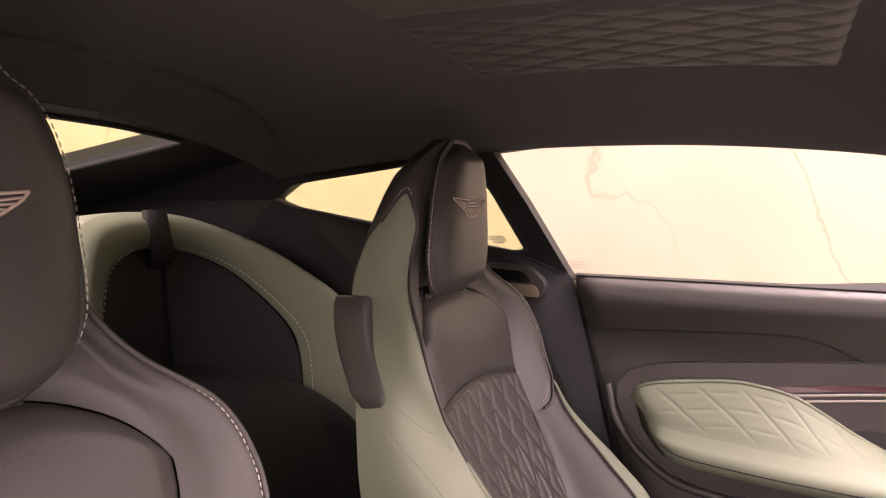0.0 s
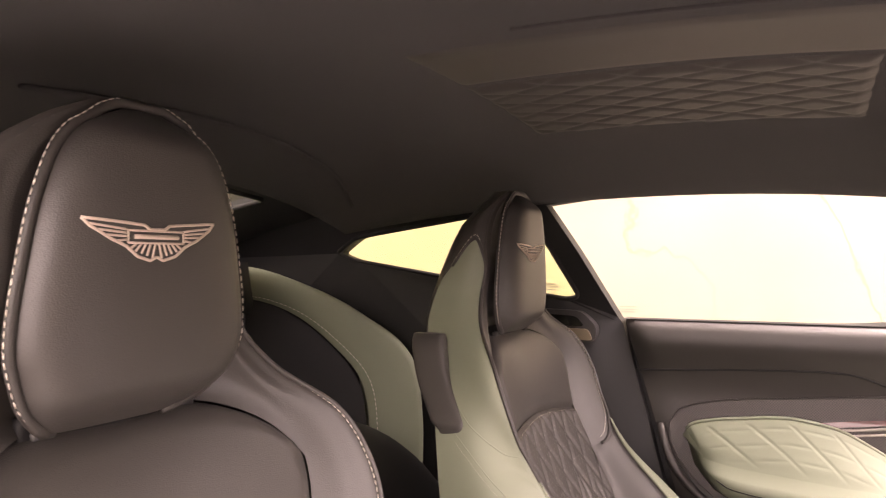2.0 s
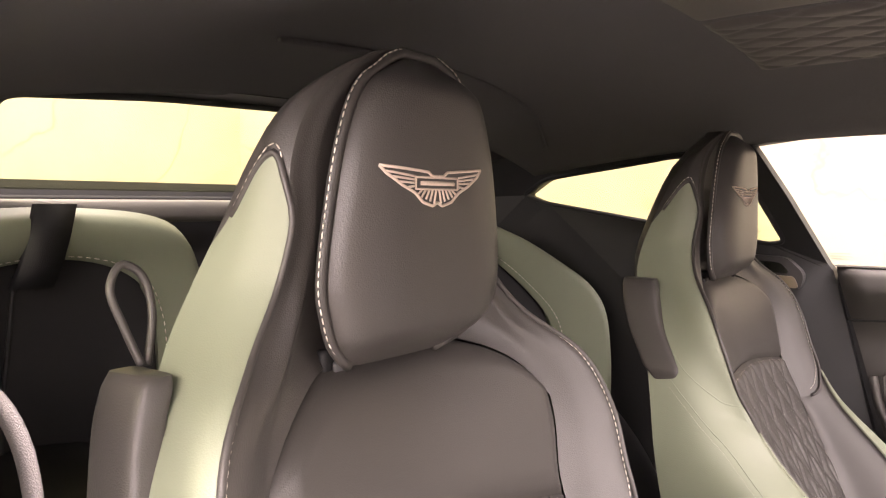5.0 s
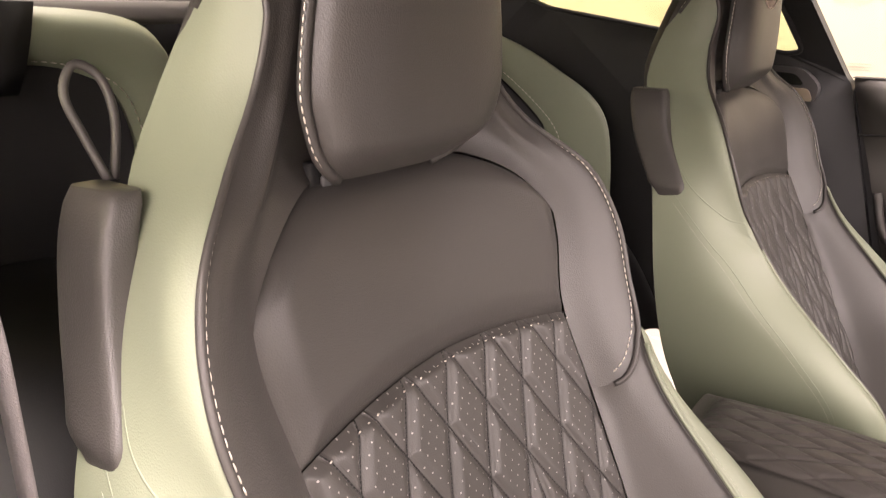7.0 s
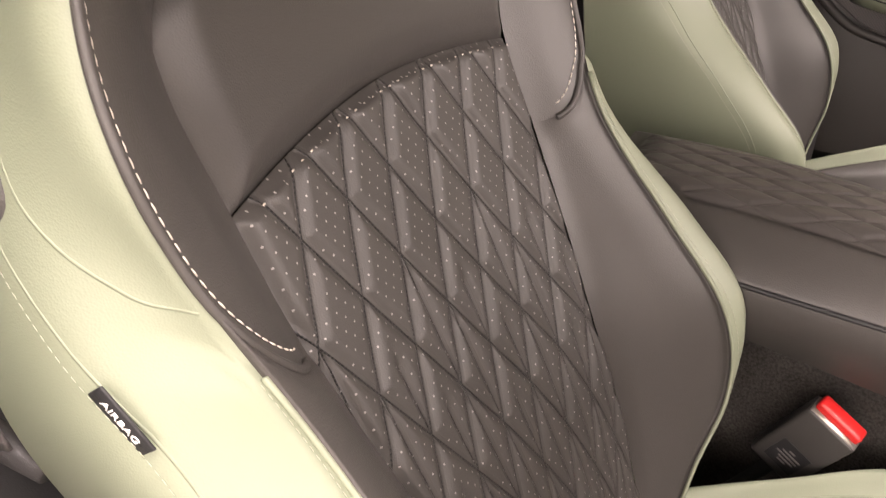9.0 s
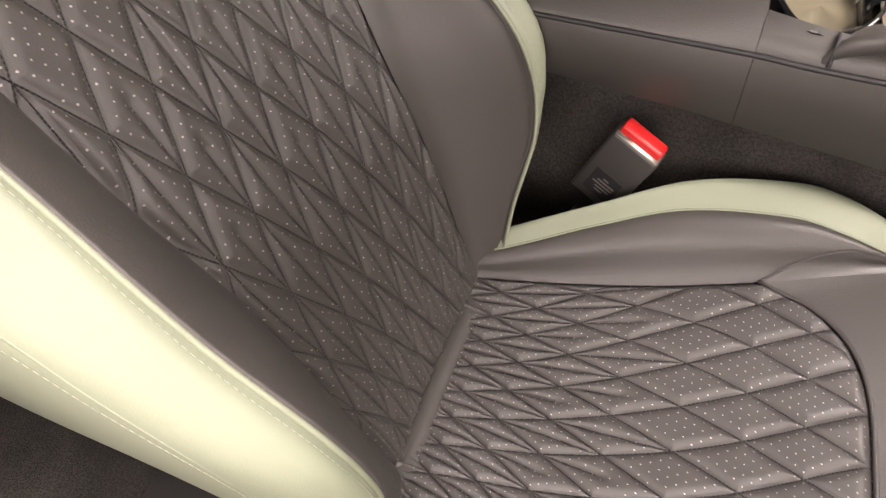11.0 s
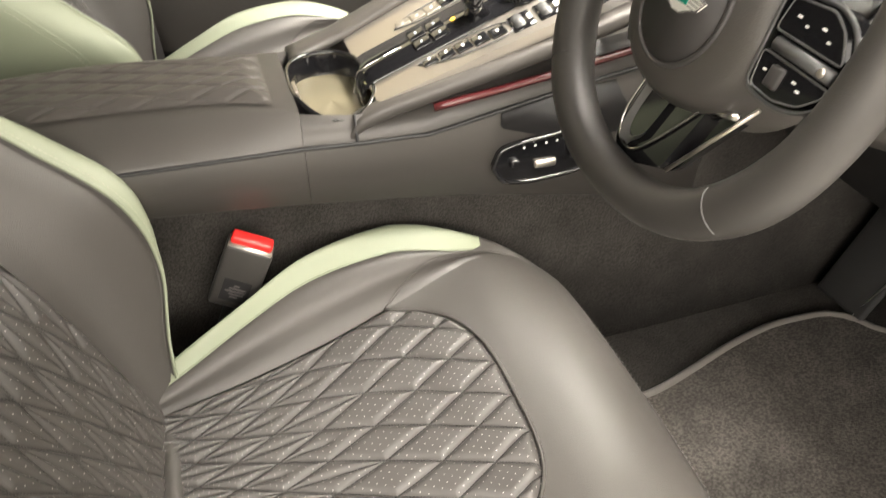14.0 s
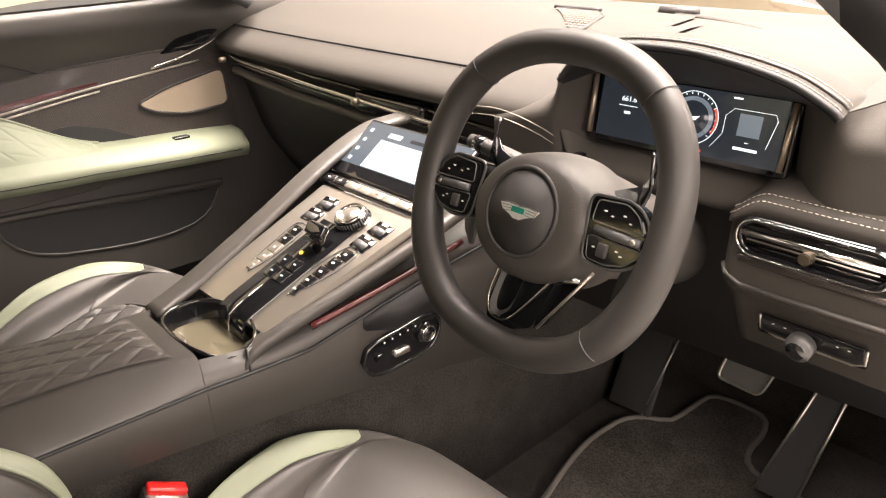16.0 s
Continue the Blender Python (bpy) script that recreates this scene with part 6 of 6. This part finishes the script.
def dash_z(y):
    """Height of the dash top at distance y."""
    b = DASH_B[min(range(400), key=lambda k: abs(DASH_Y[k] - y) + (0 if DASH_B[k] > 0.2 else 9))]
    return dash_top(0.6, b)[2]


grille = thing("demister_vent", "perforated triangular demister vent in the dash top", "air vent")
GM = round_outline([(-0.040, 1.005), (0.050, 1.008), (0.105, 0.955), (0.132, 0.872), (0.118, 0.856), (0.02, 0.950)], 0.018)
part("mesh", plate(GM, [], lambda a, b: Vector((a, b, dash_z(b) + 0.0012)), 0.003, (0, 0, -1)), PLASTIC, grille, smooth=False)
part("rim", tube([(a, b, dash_z(b) + 0.0010) for a, b in GM], 0.0016, 6, True), DASHHIDE, grille)
part("rear_lip", tube([(a, 1.010, dash_z(1.01) + 0.002) for a in np.linspace(-0.045, 0.055, 8)], 0.004, 6), DARK, grille, "black rear edge of the vent")
holes = []
for i in range(20):
    for j in range(12):
        x, y = -0.03 + 0.0085 * i + 0.004 * (j % 2), 0.866 + 0.0120 * j
        if y > 0.975 - 1.0 * max(0.0, x + 0.005) and x < 0.124 - 0.50 * max(0.0, y - 0.89) and y < 0.998:
            holes.append(disc(0.0026, 0.0006, 8, 0, (x, y, dash_z(y) + 0.0018)))
part("perforation", join(*holes), GRILLE, grille, "pale perforations", smooth=False)
wiper = thing("demister_slot", "black slot along the foot of the windscreen", "air vent")
SLOT = smooth_path([(x, y, dash_z(y)) for x, y in ((0.12, 1.085), (0.24, 1.046), (0.34, 0.992), (0.43, 0.935), (0.495, 0.885), (0.545, 0.848))], 6)
part("slot", loft([[(p.x - 0.005, p.y - 0.011, p.z - 0.002), (p.x, p.y - 0.006, p.z + 0.0025), (p.x + 0.004, p.y + 0.006, p.z + 0.0025), (p.x + 0.007, p.y + 0.011, p.z - 0.002)] for p in SLOT]), DARK, wiper)
part("slot_lip", tube([p + Vector((-0.008, -0.017, 0.001)) for p in SLOT[4:]], 0.0040, 6), DASHHIDE, wiper)
part("end_cap", tube([(0.135, 1.066, 0.926), (0.205, 1.062, 0.927)], 0.008, 8), PLASTIC, wiper)

# ---- steering wheel ----
WHEEL = pose(0.427, 0.436, 0.832, 69, 0, 0)
sw = thing("steering_wheel", "black leather steering wheel with gloss black spokes", "steering wheel")


def rim_at(t, r=0.0):
    c, s = math.cos(t), math.sin(t)
    x = math.copysign(abs(c) ** 0.88, c) * (0.1455 + r)
    y = 0.008 + math.copysign(abs(s) ** 0.88, s) * ((0.140 if s > 0 else 0.149) + r)
    return x, y


bm = bmesh.new()
N, M = 96, 16
rings = []
for i in range(N):
    t = 2 * math.pi * i / N
    x, y = rim_at(t)
    d = Vector((x, y, 0)).normalized()
    r1 = 0.0165 + 0.002 * math.exp(-((math.sin(t) + 0.55) ** 2) * 12)
    rings.append([bm.verts.new(Vector((x, y, 0)) + d * math.cos(q) * r1 + Vector((0, 0, 1)) * math.sin(q) * 0.0175) for q in (2 * math.pi * k / M for k in range(M))])
for i in range(N):
    A, B = rings[i], rings[(i + 1) % N]
    for k in range(M):
        bm.faces.new((A[k], A[(k + 1) % M], B[(k + 1) % M], B[k]))
bmesh.ops.recalc_face_normals(bm, faces=bm.faces[:])
rimo = part("rim", moved(bm, WHEEL), WHEELHIDE, sw, "black leather rim")
for deg in (47, 133, 222, 314):
    t = math.radians(deg)
    x, y = rim_at(t)
    d = Vector((x, y, 0)).normalized()
    part("rim_seam", moved(tube([Vector((x, y, 0)) + d * math.cos(q) * 0.0172 + Vector((0, 0, 1)) * math.sin(q) * 0.018 for q in np.linspace(0, 6.283, 24, endpoint=False)], 0.0005, 5, True), WHEEL), SMOKE if deg == 314 else DARK, rimo)
# hub
HP = [(0.0, 0.016), (0.30, 0.016), (0.6, 0.0155), (0.85, 0.010), (0.98, 0.0), (1.04, -0.015), (1.10, -0.04), (1.10, -0.06)]
bm = sheet(lambda a, b: (lambda k: (0.070 * crv([i / 7 for i in range(8)], [h[0] for h in HP], b) * math.cos(2 * math.pi * a) * 1.05, 0.061 * crv([i / 7 for i in range(8)], [h[0] for h in HP], b) * math.sin(2 * math.pi * a) - 0.014, crv([i / 7 for i in range(8)], [h[1] for h in HP], b)))(0), 48, 28)
hub = part("hub", moved(bm, WHEEL), BLACK, sw, "black leather airbag cover")
part("hub_ring", moved(tube([(0.0425 * math.cos(t), 0.0425 * math.sin(t) - 0.0105, 0.0155) for t in np.linspace(0, 6.283, 48, endpoint=False)], 0.0022, 8, True), WHEEL), PLASTIC, hub)
part("hub_disc", moved(disc(0.040, 0.003, 48, 0.001, (0, -0.0105, 0.0155)), WHEEL), PLASTIC, hub)
WB = [(-0.024, 0.0035), (-0.014, 0.005), (-0.004, 0.0045), (0, 0.003), (0.004, 0.0045), (0.014, 0.005), (0.024, 0.0035), (0.019, -0.003), (0.010, -0.006), (0.004, -0.009), (-0.004, -0.009), (-0.010, -0.006), (-0.019, -0.003)]
bd = part("wing_badge", moved(plate(WB, [], lambda a, b: Vector((a, b - 0.0095, 0.0172)), 0.0022, (0, 0, 1)), WHEEL), BADGE, hub, "chrome wing badge with a green bar", smooth=False)
part("badge_rim", moved(tube([(a, b - 0.0095, 0.0192) for a, b in WB], 0.0006, 5, True), WHEEL), SMOKE, bd)
for s in (-1, 1):
    for k in range(3):
        part("feather_line", moved(tube([(s * (0.0215 - 0.002 * k), 0.0018 - 0.0026 * k - 0.0095, 0.0196), (s * 0.009, 0.0024 - 0.0024 * k - 0.0095, 0.0196)], 0.0003, 4), WHEEL), SMOKE, bd)
part("badge_bar", moved(box(0.016, 0.0052, 0.001, 0, 1, (0, -0.0095, 0.0198)), WHEEL), GREEN, bd, smooth=False)
# side spokes with switches
for s in (-1, 1):
    O = round_outline([(s * 0.066, 0.0245), (s * 0.108, 0.0265), (s * 0.124, 0.019), (s * 0.138, -0.004), (s * 0.135, -0.018), (s * 0.120, -0.031), (s * 0.10, -0.0365), (s * 0.072, -0.034)], 0.009)
    sp = part("spoke", moved(plate(O, [], lambda a, b: Vector((a, b, 0.005)), 0.016, (0, 0, -1)), WHEEL), GLOSS, sw, "gloss black switch spoke", smooth=False)
    part("spoke_edge", moved(tube([(a, b, 0.0048) for a, b in O], 0.0015, 6, True), WHEEL), SMOKE, sp)
    for tri in ([(s * 0.077, 0.021), (s * 0.107, 0.0232), (s * 0.120, 0.016), (s * 0.130, 0.0005), (s * 0.075, 0.0018)], [(s * 0.075, -0.0105), (s * 0.130, -0.0125), (s * 0.1295, -0.0175), (s * 0.118, -0.028), (s * 0.10, -0.0325), (s * 0.079, -0.031)]):
        C = round_outline(tri, 0.004, 4)
        part("switch_block", moved(plate(C, [], lambda a, b: Vector((a, b, 0.0085)), 0.004, (0, 0, -1)), WHEEL), GLOSS, sp, smooth=False)
        part("block_edge", moved(tube([(a, b, 0.0083) for a, b in C], 0.0007, 5, True), WHEEL), SMOKE, sp)
    part("scroll_bar", moved(loft([[(s * x, y + dy, z) for dy, z in ((-0.0042, 0.006), (-0.0036, 0.0092), (0, 0.0105), (0.0036, 0.0092), (0.0042, 0.006))] for x, y in ((0.080, -0.0050), (0.10, -0.0055), (0.128, -0.0065))]), WHEEL), SMOKE, sp, "satin scroll bar")
    part("bar_tip", moved(disc(0.0025, 0.001, 16, 0, (s * 0.122, -0.0062, 0.0108)), WHEEL), SATIN, sp)
    part("thumb_wheel", moved(box(0.011, 0.013, 0.006, 0.002, 2, (s * 0.094, -0.021, 0.008)), WHEEL), PLASTIC, sp)
    for px, py, w in ((0.087, 0.013, 0.0032), (0.095, 0.010, 0.0024), (0.107, 0.013, 0.003), (0.114, 0.008, 0.0026), (0.084, -0.020, 0.003), (0.108, -0.018, 0.003), (0.113, -0.021, 0.003)):
        part("mark", moved(box(w, 0.0012, 0.0004, 0, 1, (s * px, py, 0.0088)), WHEEL), PLASTER, sp, smooth=False)
    part("paddle", moved(loft([[(s * x, y - w, z), (s * x, y + w, z), (s * x, y + w, z - 0.004), (s * x, y - w, z - 0.004)] for x, y, w, z in ((0.062, 0.010, 0.020, -0.034), (0.088, 0.022, 0.018, -0.034), (0.099, 0.044, 0.011, -0.030), (0.096, 0.060, 0.0075, -0.028), (0.094, 0.069, 0.003, -0.027))]), WHEEL), GLOSS, sw, "black shift paddle")
    part("paddle_foot", moved(loft([[(s * (x - w), y, z), (s * (x + w), y, z), (s * (x + w), y, z - 0.004), (s * (x - w), y, z - 0.004)] for x, y, w, z in ((0.096, -0.012, 0.014, -0.034), (0.104, -0.036, 0.011, -0.032), (0.100, -0.052, 0.008, -0.030), (0.094, -0.066, 0.002, -0.029))]), WHEEL), SMOKE, sw, "lower end of the shift paddle")
# lower spoke with a satin scoop, a bright rim and an open strut
LO = round_outline([(-0.026, -0.060), (-0.036, -0.114), (-0.030, -0.128), (-0.007, -0.131), (0.026, -0.118), (0.041, -0.062)], 0.007)
ls = part("lower_spoke", moved(plate(LO, [], lambda a, b: Vector((a, b, -0.012)), 0.014, (0, 0, -1)), WHEEL), GLOSS, sw, "gloss black lower spoke with a satin scoop", smooth=False)


def scoop_at(a, b):
    y = -0.066 - 0.054 * b
    x0, x1 = -0.0225 - 0.008 * b + 0.006 * smooth01((b - 0.8) / 0.2), 0.010 - 0.014 * b - 0.008 * smooth01((b - 0.75) / 0.25)
    return (x0 + (x1 - x0) * a, y, -0.008 - 0.010 * math.sin(math.pi * a) * math.sin(math.pi * min(1, 0.15 + b * 0.8)))


part("scoop", moved(sheet(scoop_at, 14, 18, flip=True), WHEEL), SMOKE, ls, "satin scooped insert")
part("spoke_trim", moved(tube(smooth_path([(-0.030, -0.072, -0.0105), (-0.0345, -0.102, -0.0105), (-0.027, -0.120, -0.0105), (-0.007, -0.121, -0.0105), (0.013, -0.100, -0.0105), (0.038, -0.064, -0.0105)], 6), 0.0013, 6), WHEEL), CHROME, ls)
part("spoke_plate", moved(loft([[(x, y - 0.003, -0.012), (x, y + 0.003, -0.012), (x, y + 0.003, -0.014), (x, y - 0.003, -0.014)] for x, y in ((0.036, -0.066), (0.066, -0.057))]), WHEEL), CHROME, sw, "small bright plate")
part("strut", moved(tube([(0.078, -0.046, -0.012), (0.033, -0.115, -0.012)], 0.0016, 8), WHEEL), SATIN, sw, "thin satin strut")
part("inner_web", moved(plate([(0.026, -0.118), (0.037, -0.068), (0.066, -0.060), (0.034, -0.112)], [], lambda a, b: Vector((a, b, -0.020)), 0.004, (0, 0, -1)), WHEEL), GLOSS, sw, smooth=False)
# column shroud and stalks
col = thing("steering_column", "black leather steering column shroud with stalks", "steering column")
part("shroud", moved(loft([[(0.062 * k * math.cos(q), 0.052 * k * math.sin(q) - 0.004 - dz * 0.08, -dz) for q in (2 * math.pi * j / 24 for j in range(24))] for dz, k in ((0.03, 1.0), (0.05, 1.10), (0.10, 1.08), (0.16, 1.0), (0.26, 0.9))]), WHEEL), BLACK, col)
for s in (-1,):
    part("stalk", moved(tube(smooth_path([(s * 0.05, 0.024, -0.06), (s * 0.10, 0.034, -0.055), (s * 0.15, 0.040, -0.05)], 6), 0.011, 12, taper=lambda t: 1.0 - 0.25 * t), WHEEL), PLASTIC, col, "black control stalk")
    part("stalk_tip", moved(tube([(s * 0.128, 0.038, -0.052), (s * 0.142, 0.039, -0.051)], 0.0095, 12), WHEEL), GLOSS, col)

# ---- floor things ----
buckle = thing("belt_buckle", "black seat belt buckle with a red release button", "belt buckle")
bz = (Vector((0.169, 0.125, 0.512)) - Vector((0.157, 0.091, 0.430))).normalized()
bx = Vector((0.009, 0.035, -0.015))
bx = (bx - bz * bx.dot(bz)).normalized()
BK = Matrix((bx, bz.cross(bx), bz)).transposed().to_4x4()
BK.translation = (0.169, 0.125, 0.512)
part("body", moved(box(0.050, 0.024, 0.088, 0.004, 2, (0, 0, -0.049)), BK), GREYPLASTIC, buckle)
part("release_button", moved(box(0.044, 0.016, 0.010, 0.003, 2, (0, 0.001, -0.001)), BK), REDPLASTIC, buckle, "red release button")
part("slot_plate", moved(box(0.047, 0.020, 0.004, 0.001, 1, (0, -0.001, -0.006)), BK), SATIN, buckle)
lab = part("label", moved(box(0.030, 0.0006, 0.032, 0, 1, (0, -0.0122, -0.066)), BK), DARK, buckle, "dark moulded label field", smooth=False)
for k, w in enumerate((0.006, 0.019, 0.022, 0.016, 0.009)):
    part("label_bar", moved(box(w, 0.0005, 0.0018, 0, 1, (0.002 * (k % 2), -0.0126, -0.058 - 0.0042 * k)), BK), WEBBING, lab, smooth=False)
part("stalk", tube(smooth_path([(0.157, 0.092, 0.434), (0.152, 0.080, 0.40), (0.145, 0.05, 0.33), (0.145, 0.02, 0.22)], 6), 0.007, 8), RUBBER, buckle)
mat = thing("floor_mat", "black carpet floor mat with a grey bound edge", "floor mat")
MO = smooth_path([(x, y, 0) for x, y in ((0.275, 0.30), (0.270, 0.50), (0.266, 0.60), (0.246, 0.676), (0.222, 0.752), (0.2045, 0.83), (0.2025, 0.88), (0.208, 0.938), (0.228, 0.966), (0.256, 0.984), (0.271, 1.0), (0.275, 1.06), (0.285, 1.12), (0.38, 1.125), (0.405, 1.08), (0.412, 1.02), (0.428, 0.985), (0.466, 0.964), (0.53, 0.962), (0.61, 0.955), (0.68, 0.86), (0.68, 0.30))], 5, True)
part("carpet", plate([(p.x, p.y) for p in MO], [], lambda a, b: Vector((a, b, 0.212)), 0.012, (0, 0, -1)), MATPILE, mat, smooth=False)
part("binding", tube([(p.x, p.y, 0.211) for p in MO], 0.006, 8, True), BINDING, mat, "grey bound edge")
ped = thing("brake_pedal", "smoked metal brake pedal with a bright edge", "pedal")
PB = pose(0.427, 0.945, 0.421, 62, 0, 0)
part("pad", moved(plate(round_outline([(-0.036, 0.037), (0.046, 0.037), (0.028, -0.037), (-0.045, -0.035)], 0.012), [], lambda a, b: Vector((a, b, 0.0)), 0.008, (0, 0, -1)), PB), SMOKE, ped, smooth=False)
part("edge", moved(tube([(a, b, 0.001) for a, b in round_outline([(-0.036, 0.037), (0.046, 0.037), (0.028, -0.037), (-0.045, -0.035)], 0.012)], 0.0022, 6, True), PB), ALLOY, ped)
part("arm", tube([(0.42, 0.97, 0.41), (0.43, 1.06, 0.50), (0.43, 1.16, 0.58), (0.43, 1.24, 0.62)], 0.011, 8), RUBBER, ped)
acc = thing("accelerator_pedal", "tall smoked metal accelerator pedal", "pedal")
AP = pose(0.528, 0.955, 0.345, 62, 0, 0)
AO = round_outline([(-0.002, 0.112), (0.036, 0.112), (0.014, -0.113), (-0.048, -0.116)], 0.006)
part("plate", moved(plate(AO, [], lambda a, b: Vector((a, b, 0)), 0.010, (0, 0, -1)), AP), DARK, acc, smooth=False)
for s in (0, 1):
    a, b = ((-0.002, 0.112), (-0.048, -0.116)) if s == 0 else ((0.036, 0.112), (0.014, -0.113))
    part("bright_edge", moved(tube([(a[0], a[1], 0.001), (b[0], b[1], 0.001)], 0.0025, 6), AP), ALLOY, acc)
rest = thing("foot_rest", "dark ribbed foot rest beside the tunnel", "foot rest")
part("plate", moved(box(0.09, 0.20, 0.012, 0.006, 2), pose(0.192, 1.015, 0.30, 62, 0, 4)), RUBBER, rest)
part("bright_edge", tube([(0.226, 0.968, 0.216), (0.247, 1.052, 0.378)], 0.0018, 6), ALLOY, rest)
